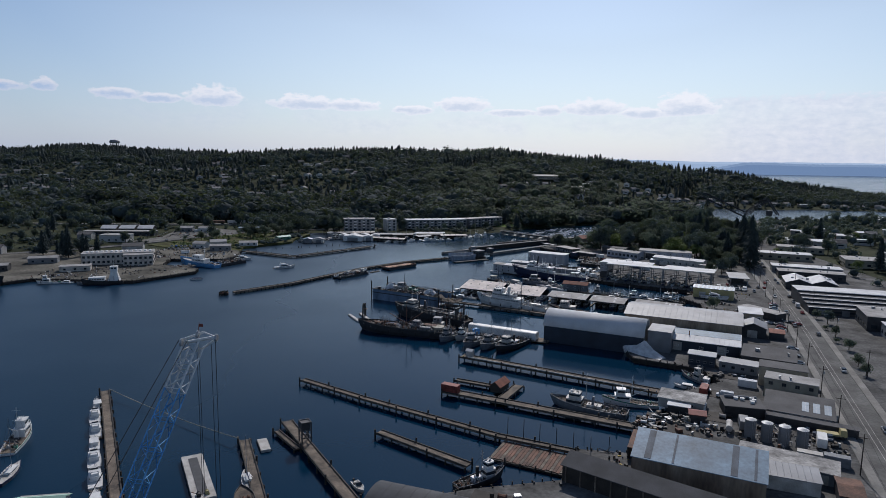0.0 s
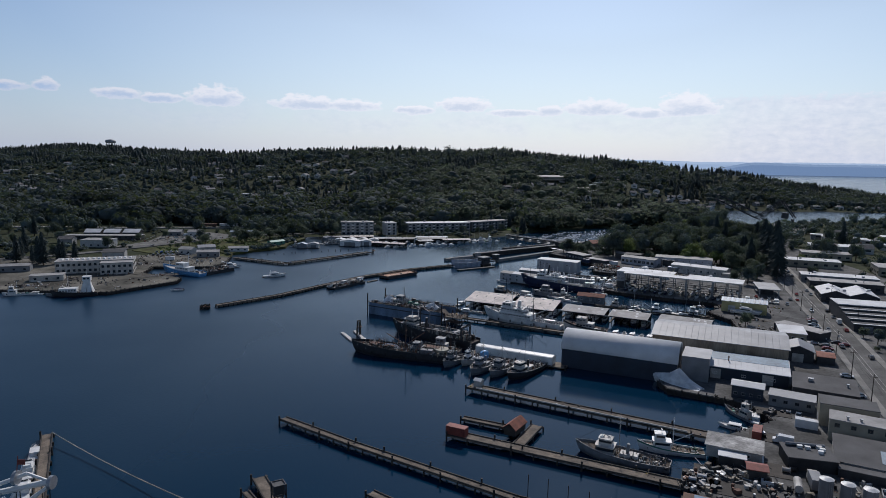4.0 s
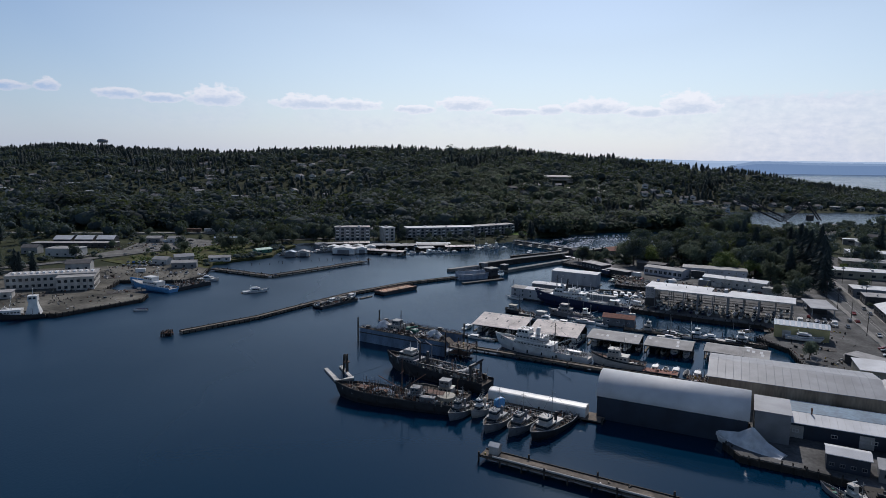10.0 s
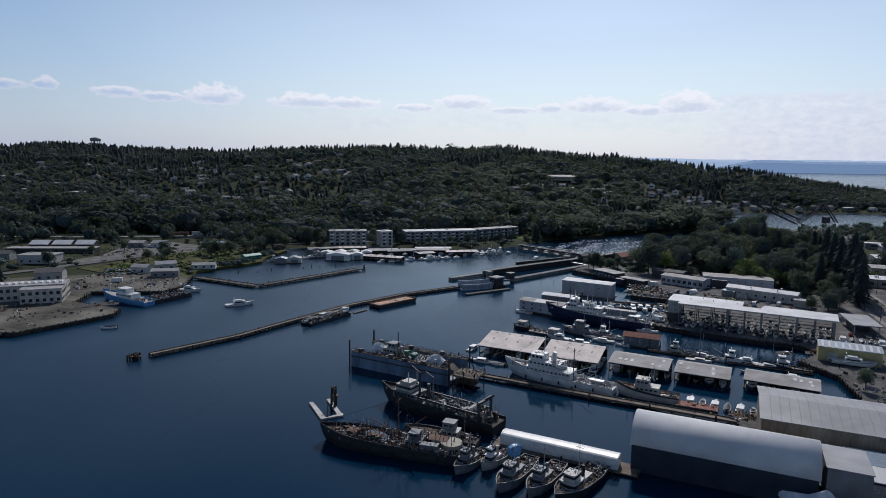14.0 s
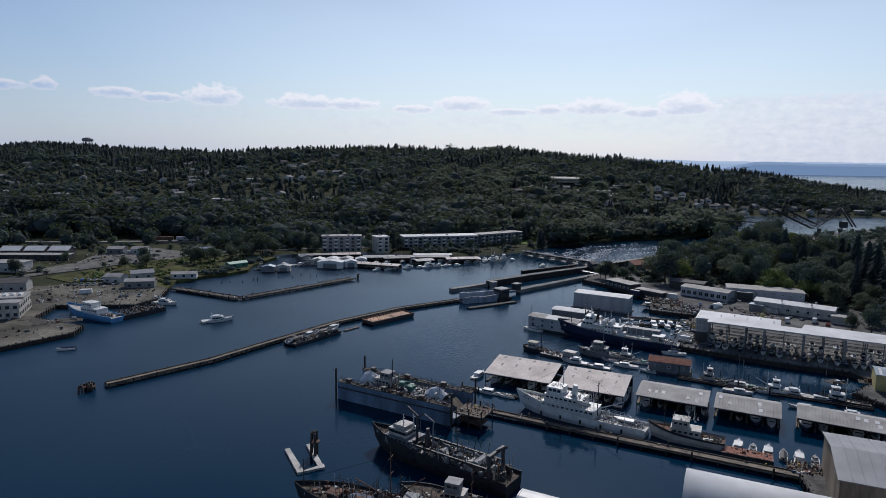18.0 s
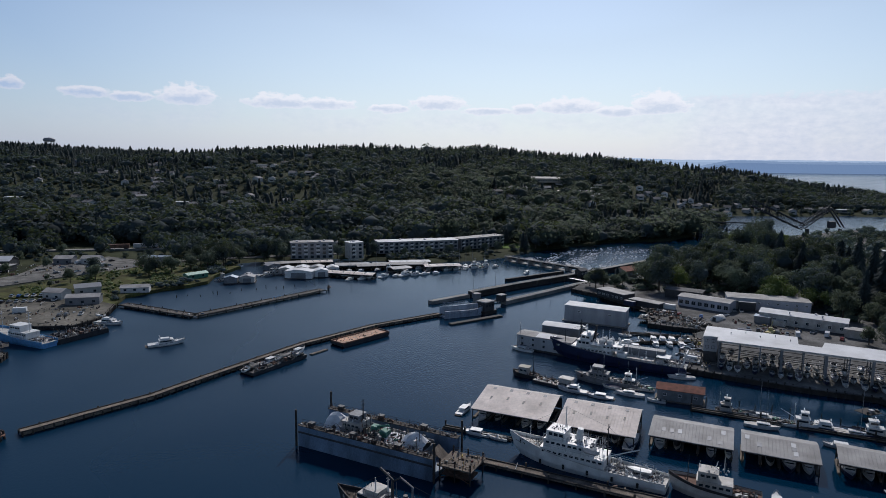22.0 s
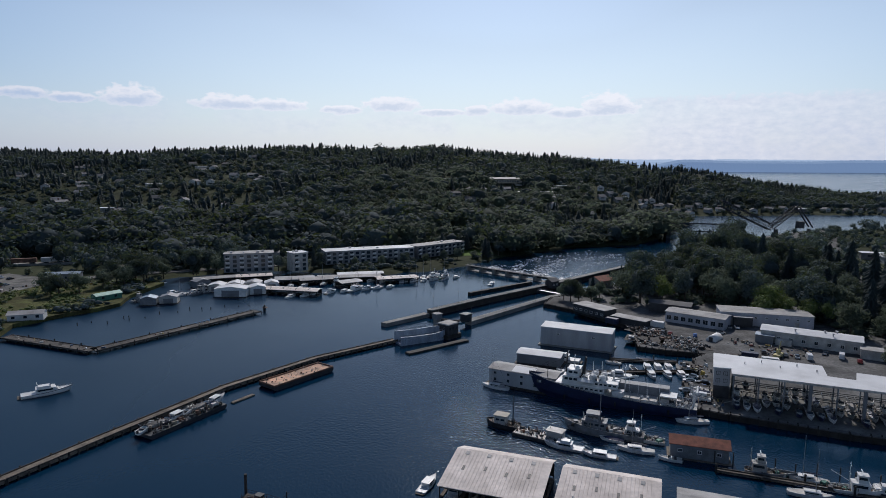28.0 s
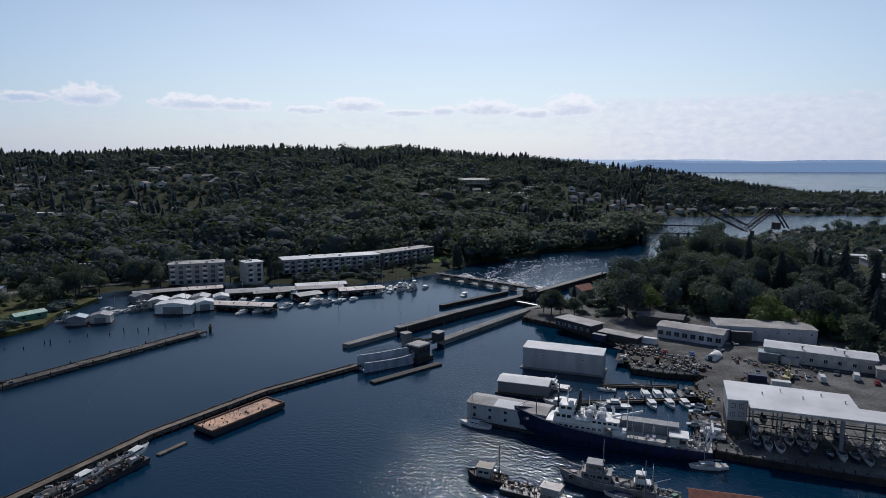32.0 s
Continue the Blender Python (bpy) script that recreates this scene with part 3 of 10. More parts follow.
def put_window(parent, m, w, h, framem=WHITE):
    a, b = window_mesh(w, h, framem)
    fr = part("window", a, None, parent, at=m)
    part("pane", b, None, fr)


def plain_window(parent, m, w, h, framem=None):
    """A far window: one dark pane with a sill, standing a little proud."""
    key = ("plain", round(w, 2), round(h, 2))
    if key not in WINDOW_CACHE:
        WINDOW_CACHE[key] = mesh("window", Geo().box(0, -0.02, 0, w, 0.1, h), GLASS)
    part("window", WINDOW_CACHE[key], None, parent, at=m)


def side_pose(side, s, z, L, W):
    return {"f": pose(s, -0.02, z), "b": pose(s, W + 0.02, z, 0, 0, 180), "l": pose(-0.02, s, z, 0, 0, -90), "r": pose(L + 0.02, s, z, 0, 0, 90)}[side]


def building(name, label, category, x, y, rz, L, W, h, ridge=0.0, wall=GREYW, roof=ROOFG, z=2.0, over=0.4, wins=(), doors=(), axis="x", mono=0.0, seams=0.0, group="", framem=WHITE, ridge_at=0.5, doorm=None, plain=False):
    """A building from its front left corner: L along the front, W deep, walls h high. wins: (side, count, z, w, h)."""
    t = thing(name, label, category, x, y, z, rz, group)
    w = Geo()
    if ridge and axis == "x":
        m = W * ridge_at
        prof = [(0, 0), (W, 0), (W, h), (m, h + ridge), (0, h)]
        w.loft([[(0, a, b) for a, b in prof], [(L, a, b) for a, b in prof]])
    elif ridge:
        m = L * ridge_at
        prof = [(0, 0), (0, h), (m, h + ridge), (L, h), (L, 0)]
        w.loft([[(a, 0, b) for a, b in prof], [(a, W, b) for a, b in prof]])
    else:
        prof = [(0, 0), (W, 0), (W, h + mono), (0, h)]
        w.loft([[(0, a, b) for a, b in prof], [(L, a, b) for a, b in prof]])
    part("wall", w, wall, t)
    r, sm = Geo(), Geo()
    o, th = over, 0.22
    if ridge and axis == "x":
        m = W * ridge_at
        k1, k2 = ridge / m, ridge / (W - m)
        p = [(-o, h - k1 * o + 0.03), (m, h + ridge + 0.03), (W + o, h - k2 * o + 0.03), (W + o, h - k2 * o + th), (m, h + ridge + th), (-o, h - k1 * o + th)]
        r.loft([[(-o, a, b) for a, b in p], [(L + o, a, b) for a, b in p]])
        if seams:
            for i in range(1, int(L / seams)):
                for (a, b), (c, d) in ((p[5], p[4]), (p[4], p[3])):
                    sm.tube((i * seams, a, b + 0.02), (i * seams, c, d + 0.02), 0.05, 4)
    elif ridge:
        m = L * ridge_at
        k1, k2 = ridge / m, ridge / (L - m)
        p = [(-o, h - k1 * o + 0.03), (m, h + ridge + 0.03), (L + o, h - k2 * o + 0.03), (L + o, h - k2 * o + th), (m, h + ridge + th), (-o, h - k1 * o + th)]
        r.loft([[(a, -o, b) for a, b in p], [(a, W + o, b) for a, b in p]])
    else:
        k = mono / W
        p = [(-o, h - k * o + 0.03), (W + o, h + mono + k * o + 0.03), (W + o, h + mono + k * o + th), (-o, h - k * o + th)]
        r.loft([[(-o, a, b) for a, b in p], [(L + o, a, b) for a, b in p]])
        if seams:
            for i in range(1, int(L / seams)):
                sm.tube((i * seams, p[3][0], p[3][1] + 0.02), (i * seams, p[2][0], p[2][1] + 0.02), 0.05, 4)
    ro = part("roof", r, roof, t)
    if sm.v:
        tagged(part("roof_seams", sm, roof, ro), kind="stuff")
    for side, cnt, zz, ww, hh in wins:
        span = L if side in "fb" else W
        for i in range(cnt):
            (plain_window if plain else put_window)(t, side_pose(side, span * (i + 0.5) / cnt, zz, L, W), ww, hh, framem)
    for side, s, ww, hh in doors:
        n = max(2, int(hh / 0.5))
        ring = []
        for i in range(n + 1):
            ring += [(-0.1 if i % 2 else -0.04, hh * i / n)]
        d = Geo().loft([[(xx, yy, zz) for yy, zz in ring] + [(xx, 0.1, hh), (xx, 0.1, 0)] for xx in (-ww / 2, ww / 2)])
        part("door", d, doorm or DIRTYW, t, "slatted roller door", at=side_pose(side, s, 0.02, L, W))
    return t, ro


def roof_bits(t, ro, L, W, zf, n, seed, kinds="vb"):
    """Vents and boxes on a roof, as parts of it."""
    r = random.Random(seed)
    for i in range(n):
        x, y = r.uniform(0.08, 0.92) * L, r.uniform(0.15, 0.85) * W
        if r.choice(kinds) == "v":
            part("roof_vent", Geo().tube((x, y, zf(y) - 0.1), (x, y, zf(y) + 0.8), 0.3, 8).tube((x, y, zf(y) + 0.8), (x, y, zf(y) + 1.0), 0.5, 8), METAL, ro, "galvanised roof vent")
        else:
            part("roof_unit", Geo().box(x, y, zf(y) - 0.2, 1.6, 1.2, 1.1).box(x, y, zf(y) + 0.9, 1.7, 1.3, 0.08), METAL, ro, "grey rooftop unit")


def pier(name, label, a, b, width, z=1.5, every=6.0, deckm=WOOD, z0=-2.5, post=1.2, th=0.4, curb=True):
    """A timber pier from a to b: deck, edge beams, and piles along both sides, some standing proud."""
    a, b = Vector((*a, 0)), Vector((*b, 0))
    L = (b - a).length
    rz = math.degrees(math.atan2(b.y - a.y, b.x - a.x))
    t = thing(name, label, "pier", a.x, a.y, 0, rz)
    part("deck", Geo().box(L / 2, 0, z - th, L, width, th), deckm, t)
    if curb:
        for s in (-1, 1):
            part("edge_beam", Geo().box(L / 2, s * (width / 2 - 0.15), z + 0.003, L, 0.3, 0.28), WOODD, t, "dark timber edge beam")
    n = max(2, int(L / every))
    pm = mesh("timber_post", Geo().tube((0, 0, z0), (0, 0, z - 0.05), 0.24, 7), WOODD)
    pt = mesh("timber_post", Geo().tube((0, 0, z0), (0, 0, z + post), 0.26, 7), WOODD)
    for i in range(n + 1):
        for s in (-1, 1):
            part("timber_post", pt if (i + (s > 0)) % 3 == 0 else pm, None, t, at=pose(L * i / n, s * (width / 2 + 0.2), 0))
    return t


def dolphin(x, y, n, h, label="cluster of dark timber mooring piles"):
    t = thing("mooring_dolphin", label, "mooring piles", x, y, 0)
    for i in range(n):
        a = 2 * math.pi * i / n
        r = 0.9 if i else 0.0
        part("timber_post", Geo().tube((r * 1.5 * math.cos(a), r * 1.5 * math.sin(a), -2.5), (r * math.cos(a), r * math.sin(a), h + rnd(-0.3, 0.5)), 0.32, 7), WOODD, t)
    part("band", Geo().tube((0, 0, h * 0.6), (0, 0, h * 0.6 + 0.3), 1.35, 10), RUST, t, "rusty steel band")
    return t


# ---- trees ----


def ico(sub=1):
    bm = bmesh.new()
    bmesh.ops.create_icosphere(bm, subdivisions=sub, radius=1.0)
    v = np.array([p.co[:] for p in bm.verts])
    f = np.array([[q.index for q in p.verts] for p in bm.faces])
    bm.free()
    return v, f


def leaf_quads(r, n, rx, rz, zc, size, shell=0.55, lumps=9, wild=0.5):
    """Small leaf sprays gathered into lumps over an egg-shaped crown: vertices and triangles."""
    cent = []
    for i in range(lumps):
        a, zz = r.uniform(0, 2 * math.pi), r.uniform(-0.8, 0.95)
        k = math.sqrt(max(0.05, 1 - zz * zz)) * r.uniform(0.45, 0.75)
        cent.append((k * math.cos(a) * rx, k * math.sin(a) * rx, zc + zz * rz * 0.62, r.uniform(0.34, 0.55)))
    v, f = [], []
    for i in range(n):
        cx, cy, cz, cr = cent[r.randrange(lumps)]
        d = Vector((r.gauss(0, 1), r.gauss(0, 1), r.gauss(0.25, 1))).normalized()
        rr = cr * (1 - (1 - shell) * r.random() ** 2)
        p = Vector((cx + d.x * rr * rx, cy + d.y * rr * rx, cz + d.z * rr * rz * 0.9))
        nrm = (d + Vector((r.gauss(0, wild), r.gauss(0, wild), r.gauss(0.2, wild)))).normalized()
        a = nrm.orthogonal().normalized()
        b = nrm.cross(a)
        q = r.uniform(0, 6.28)
        a, b = a * math.cos(q) + b * math.sin(q), b * math.cos(q) - a * math.sin(q)
        s = size * r.uniform(0.6, 1.3)
        o = len(v)
        v += [p - a * s, p + b * s * 0.7, p + a * s, p - b * s * 0.7]
        f += [(o, o + 1, o + 2), (o, o + 2, o + 3)]
    return np.array([x[:] for x in v]), np.array(f)


def broad_far(seed, quads, size):
    """A far crown, about 1 high and 1 wide: sprays of leaves over rounded lobes, round a shaded core."""
    r = random.Random(seed)
    iv, fi = ico(1)
    core = iv * (1 + np.array([r.uniform(-0.15, 0.15) for _ in iv]))[:, None] * np.array([0.3, 0.3, 0.34]) + np.array([0, 0, 0.48])
    v, f = leaf_quads(r, quads, 0.56, 0.52, 0.54, size, shell=0.9, lumps=7, wild=0.24)
    return np.concatenate([core, v]), np.concatenate([fi, f + len(core)])


def conifer(seed, tiers, points):
    """Drooping ragged skirts of boughs, one above the other; height 1."""
    r = random.Random(seed)
    V, F = [], []
    o = 0
    for t in range(tiers):
        z = 0.1 + 0.85 * t / tiers
        rad = 0.22 * (1 - t / tiers) ** 0.6 + 0.02
        top = (r.uniform(-0.01, 0.01), r.uniform(-0.01, 0.01), z + 1.5 / tiers)
        ring = []
        ph = r.uniform(0, 6)
        for i in range(points * 2):
            a = ph + math.pi * i / points
            k = rad * (r.uniform(0.8, 1.15) if i % 2 == 0 else r.uniform(0.4, 0.6))
            ring.append((k * math.cos(a), k * math.sin(a), z - (0.35 / tiers if i % 2 == 0 else -0.25 / tiers)))
        V += [top] + ring
        n = len(ring)
        F += [(o, o + 1 + i, o + 1 + (i + 1) % n) for i in range(n)]
        o += n + 1
    return np.array(V), np.array(F)


def scatter(name, label, templates, places, material, category="woods"):
    """Far trees joined into one mesh: places are x, y, z, height, width, turn, template."""
    VV, FF = [], []
    o = 0
    for x, y, z, h, w, a, k in places:
        v, f = templates[k]
        c, s = math.cos(a), math.sin(a)
        VV.append(np.stack([x + (v[:, 0] * c - v[:, 1] * s) * w, y + (v[:, 0] * s + v[:, 1] * c) * w, z + v[:, 2] * h], 1))
        FF.append(f + o)
        o += len(v)
    V, F = np.concatenate(VV), np.concatenate(FF)
    me = bpy.data.meshes.new(name)
    me.vertices.add(len(V))
    me.vertices.foreach_set("co", V.ravel())
    me.loops.add(F.size)
    me.loops.foreach_set("vertex_index", F.ravel().astype(np.int32))
    me.polygons.add(len(F))
    me.polygons.foreach_set("loop_start", np.arange(0, F.size, 3, dtype=np.int32))
    me.update(calc_edges=True)
    me.polygons.foreach_set("use_smooth", np.ones(len(F), bool))
    me.materials.append(material)
    return tagged(new(name, me), label, category, kind="stuff")


def np_mesh(name, v, f, material):
    me = bpy.data.meshes.new(name)
    me.from_pydata(v.tolist(), [], f.tolist())
    me.materials.append(material)
    me.update()
    return me


def near_tree(seed, h, kind):
    """A tree with a tapered, forking trunk and a ragged crown."""
    r = random.Random(seed)
    labels = {"b": "broad-leaved tree with a full dark green crown", "l": "broad-leaved tree with a bright green crown", "c": "tall dark conifer with drooping boughs", "s": "low rounded green shrub"}
    names = {"b": "broadleaf_tree", "l": "broadleaf_tree", "c": "conifer_tree", "s": "shrub"}
    t = thing(names[kind], labels[kind], "shrub" if kind == "s" else "tree", 0, 0, -500)
    tr = Geo()
    if kind == "c":
        tr.tube((0, 0, -0.3), (0, 0, h * 0.9), h * 0.018, 6, h * 0.003)
        v, f = conifer(seed, 17, 9)
        v = v * np.array([h * 0.95, h * 0.95, h])
        q, qf = leaf_quads(r, 260, h * 0.13, h * 0.42, h * 0.45, h * 0.028, lumps=14)
        ax = np.clip(1.25 - q[:, 2] / h, 0.1, 1)[:, None]
        q[:, :2] *= ax
        v, f = np.concatenate([v, q]), np.concatenate([f, qf + len(v)])
        part("trunk", tr, BARK, t)
        part("crown", np_mesh("crown", v, f, NEEDLE), None, t)
        return t
    tr.tube((0, 0, -0.3), (0, 0, h * 0.4), h * 0.03, 6, h * 0.018)
    for i in range(5):
        a = 1.26 * i + r.uniform(-0.3, 0.3)
        tr.tube((0, 0, h * (0.28 + 0.03 * i)), (h * 0.2 * math.cos(a), h * 0.2 * math.sin(a), h * 0.68), h * 0.013, 5, h * 0.004)
    part("trunk", tr, BARK, t)
    rx = h * r.uniform(0.36, 0.46) * (1.3 if kind == "s" else 1)
    v, f = leaf_quads(r, 2600 if kind != "s" else 420, rx, h * 0.42, h * 0.56, h * (0.023 if kind != "s" else 0.05), shell=0.55, lumps=14, wild=0.38)
    iv, fi = ico(2)
    core = iv * (1 + 0.25 * np.sin(iv[:, :1] * 5 + seed) * np.cos(iv[:, 1:2] * 4)) * np.array([rx * 0.5, rx * 0.5, h * 0.22]) + np.array([0, 0, h * 0.55])
    v, f = np.concatenate([v, core]), np.concatenate([f, fi + len(v)])
    part("crown", np_mesh("crown", v, f, LEAFL if kind == "l" else LEAF if seed in (2, 4) else HAZE_LEAF), None, t)
    return t


# ---- the wooded hill, its houses, and the far neighbourhoods ----
HR = random.Random(11)
HOUSES = []


def house_windows(t, L, W):
    part("window", Geo().box(L * 0.5, -0.04, 2.6, L * 0.5, 0.12, 1.4), GLASS, t)


def house_kit(seed):
    r = random.Random(seed)
    L, W, h = r.uniform(9, 13), r.uniform(8, 10), r.uniform(4.5, 6.5)
    t, ro = building("house", "painted timber house with a dark shingle roof", "house", 0, 0, 0, L, W, h, r.uniform(2, 3), HOUSEW, SHINGLE, -500, 0.5,
                     axis=r.choice("xy"), group="hillside houses")
    house_windows(t, L, W)
    if seed == 2:
        part("chimney", Geo().box(L * 0.3, W * 0.55, h + 0.5, 0.9, 0.9, 3.4), RUST, ro, "brick chimney")
    return t


def flat_kit():
    t, ro = building("house", "long low house with a pale flat roof", "house", 0, 0, 0, 17, 9, 5.5, 0, HOUSEW, ROOFW, -500, 0.6, group="hillside houses")
    house_windows(t, 17, 9)
    return t


def place_houses():
    kits = [house_kit(s) for s in (1, 2, 3)] + [flat_kit()]
    spots = []
    for lo, hi, d0, d1, n in ((-0.78, -0.14, 690, 1300, 118), (-0.14, 0.14, 680, 900, 8), (0.24, 0.95, 975, 1050, 46), (0.08, 0.3, 830, 1000, 20)):
        tries = 0
        while n and tries < 4000:
            tries += 1
            u, d = HR.uniform(lo, hi), HR.uniform(d0, d1)
            x, y = u * d, 108 + d
            if edge_distance(np.array([x]), np.array([y]), SOUTH)[0] < 14 and y < 1260:
                continue
            if any((x - a) ** 2 + (y - b) ** 2 < 19 ** 2 for a, b in spots):
                continue
            spots.append((x, y))
            n -= 1
    for x, y in spots:
        k = HR.choice((0, 0, 1, 1, 2, 2, 3))
        z = float(ground_z(x, y))
        copy_thing(kits[k], pose(x, y, z - 0.8, 0, 0, HR.choice((-25, -15, 5, 20, 35)) + HR.uniform(-6, 6)))
        HOUSES.append((x, y))
    for i in range(80):
        y = HR.uniform(420, 900)
        x = float(np.interp(y, [0, 143, 274, 372, 477, 614, 710, 800], [54, 116, 174, 213, 252, 298, 352, 390])) + HR.uniform(40, 300)
        if edge_distance(np.array([x]), np.array([y]), NORTH)[0] > 14 and x < 700 and not (x < 360 and y < 640) and not (x < 540 and y > 730):
            copy_thing(kits[HR.choice((0, 1, 2, 3, 3))], pose(x, y, 1.4, 0, 0, -22 + HR.choice((0, 90)) + HR.uniform(-5, 5)))
    for k in kits:
        for o in (*k.children_recursive, k):
            bpy.data.objects.remove(o)


place_houses()
# school with a wide pale roof high on the hill
sz = float(ground_z(170, 1105))
building("school", "wide white-roofed school on the wooded hill", "school", 156, 1098, -4, 42, 22, 6, 2, BEIGE, ROOFO, sz - 1, 1.5, wins=(("f", 12, 2.0, 2.6, 2.2),))
building("school", "low school wing with a pale roof", "school", 185, 1045, -6, 46, 14, 5, 0, BEIGE, ROOFT, float(ground_z(200, 1050)) - 1, 0.6, wins=(("f", 10, 1.2, 2.4, 2.0),))
HOUSES += [(160, 1100), (175, 1104), (192, 1104), (190, 1046), (210, 1044), (225, 1044), (165, 1080), (185, 1078), (200, 1070)]


def water_tower():
    z = float(ground_z(-953, 1870))
    t = thing("water_tower", "green-grey water tower on slender legs above the ridge trees", "water tower", -953, 1890, z)
    part("tank", Geo().loft([[(14 * k * math.cos(a * math.pi / 10), 14 * k * math.sin(a * math.pi / 10), 113 - z + zz) for a in range(20)] for k, zz in ((0.5, -5), (0.95, -4), (1, -1), (1, 2), (0.7, 4.5), (0.05, 6))]), ROOFG, t, smooth=True)
    for i in range(8):
        a = math.pi * i / 4
        part("leg", Geo().tube((11 * math.cos(a), 11 * math.sin(a), -4), (11 * math.cos(a), 11 * math.sin(a), 110 - z), 0.8, 6), METAL, t)


water_tower()


def plant_hill():
    far_b = [broad_far(s, 80, 0.066) for s in range(6)]
    mid_b = [broad_far(s + 20, 190, 0.058) for s in range(6)]
    con = [conifer(s, 7, 5) for s in range(6)]
    HX = np.array(HOUSES)
    B, M, C, G = [], [], [], []

    def ok(x, y, clear):
        if len(HX) and np.min((HX[:, 0] - x) ** 2 + (HX[:, 1] - y + 5) ** 2) < clear ** 2:
            return False
        if 60 < x < 100 and 735 < y < 765:
            return False
        return True

    pts = []
    for D in np.arange(560, 1960, 11.5):
        y = 108 + D
        ulo, uhi = -0.86, 1.05
        step = 12.5
        for x in np.arange(ulo * D, uhi * D, step):
            pts.append((x + HR.uniform(-4.5, 4.5), y + HR.uniform(-4.5, 4.5)))
    P = np.array(pts)
    sd = edge_distance(P[:, 0], P[:, 1], SOUTH)
    Z = ground_z(P[:, 0], P[:, 1])
    for (x, y), s, z in zip(pts, sd, Z):
        D, u = y - 108, x / (y - 108)
        if (y < 1250 and s < 9) or z < 1.2:
            continue
        if D > 1480 and u > -0.2 or (D > 1800):
            continue
        if D > 1250 and HR.random() < 0.33:
            continue
        # the flat south shore keeps its yards open
        if D < 640 and not (u > -0.12 or (D > 600 and u > -0.25)):
            continue
        # condominiums stand at the foot of the slope
        if -110 < x < 80 and y < 735 + 0.35 * (x + 110) * (x > -30) * 0.4 and y < 757:
            continue
        housey = (u < -0.14 and 700 < D < 1150) or (u > 0.3 and 920 < D < 1062)
        if housey and HR.random() < (0.2 if u < 0 else 0.06):
            continue
        if not ok(x, y, 10 if housey else 13):
            continue
        grove = math.sin(x / 71.0 + 1.3) * math.sin(y / 83.0) + 0.6 * math.sin(x / 29.0 - y / 37.0)
        conif = HR.random() < (0.72 if D > 1300 else 0.45 if D > 1150 else 0.1) + (0.3 if D > 1200 else 0.5) * grove
        if conif:
            h = HR.triangular(8, 21, 13) * (0.85 if housey else 1) * (0.8 if u > 0.42 else 1)
            C.append((x, y, z - 0.5, h, h * HR.uniform(1.1, 1.9), HR.uniform(0, 6.3), HR.randrange(6)))
        else:
            h = (HR.uniform(13, 26) if D < 760 else HR.triangular(8, 22, 12) * (0.75 if D > 1300 else 1)) * (0.52 if housey and u > 0 else 0.62 if housey and D > 760 else 1.0) * (1 + 0.22 * math.sin(x / 43.0 + y / 61.0) * math.sin(x / 31.0 - y / 27.0))
            # lower sunward slopes mostly get the paler leaves, haze put into their colour
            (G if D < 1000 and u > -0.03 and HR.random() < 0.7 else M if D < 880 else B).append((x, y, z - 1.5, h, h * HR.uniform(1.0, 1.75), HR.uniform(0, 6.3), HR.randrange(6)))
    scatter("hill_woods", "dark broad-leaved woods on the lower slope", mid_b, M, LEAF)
    scatter("hill_woods", "green woods above the channel, leaves paled for haze", mid_b, G, HAZE_LEAF)
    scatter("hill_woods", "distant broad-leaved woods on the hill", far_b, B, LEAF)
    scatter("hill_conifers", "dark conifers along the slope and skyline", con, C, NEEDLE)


plant_hill()


def lawn(name, pts, label):
    """A patch of mown grass that follows the slope."""
    cx, cy = sum(p[0] for p in pts) / len(pts), sum(p[1] for p in pts) / len(pts)
    rings = []
    for k in (1.0, 0.75, 0.5, 0.25):
        q = [(cx + (a - cx) * k, cy + (b - cy) * k) for a, b in pts]
        rings.append([(a, b, float(ground_z(a, b)) + 0.35) for a, b in q])
    solid(name, Geo().loft(rings, caps=False).add(rings[-1], [tuple(range(len(pts)))]), MOWN, label, "grass", kind="structure")


lawn("lawn", [(66, 738), (92, 738), (98, 750), (96, 768), (84, 772), (72, 760)], "bright mown lawn on the slope above the locks")


# ---- north shore: sheds, warehouses, covered moorages ----
ROOFBLUE = mat("faded_blue_roof_sheets", (0.17, 0.29, 0.4), 0.6, var=0.3, scale=0.15, fine=1.2, tint=(0.13, 0.2, 0.27))
ROOFSTAIN = mat("dark_stained_roof", (0.09, 0.12, 0.16), 0.7, var=0.4, scale=0.3)
ROOFD2 = mat("dull_grey_roof_sheets", (0.075, 0.078, 0.086), 0.85, var=0.3, scale=0.2)
RUSTWALL = mat("rust_streaked_beige_wall", (0.36, 0.31, 0.24), 0.8, var=0.4, scale=0.25, fine=1.5, tint=(0.22, 0.14, 0.09), stretch=(1, 1, 0.25))
PATCHY = mat("patched_flat_roof", (0.55, 0.54, 0.52), 0.85, var=0.5, scale=0.25, fine=1.5, tint=(0.25, 0.24, 0.23), spec=0.2)
PANELW = mat("white_panel_wall", (0.4, 0.41, 0.43), 0.6, var=0.15, scale=0.3, stretch=(1, 1, 0.2))
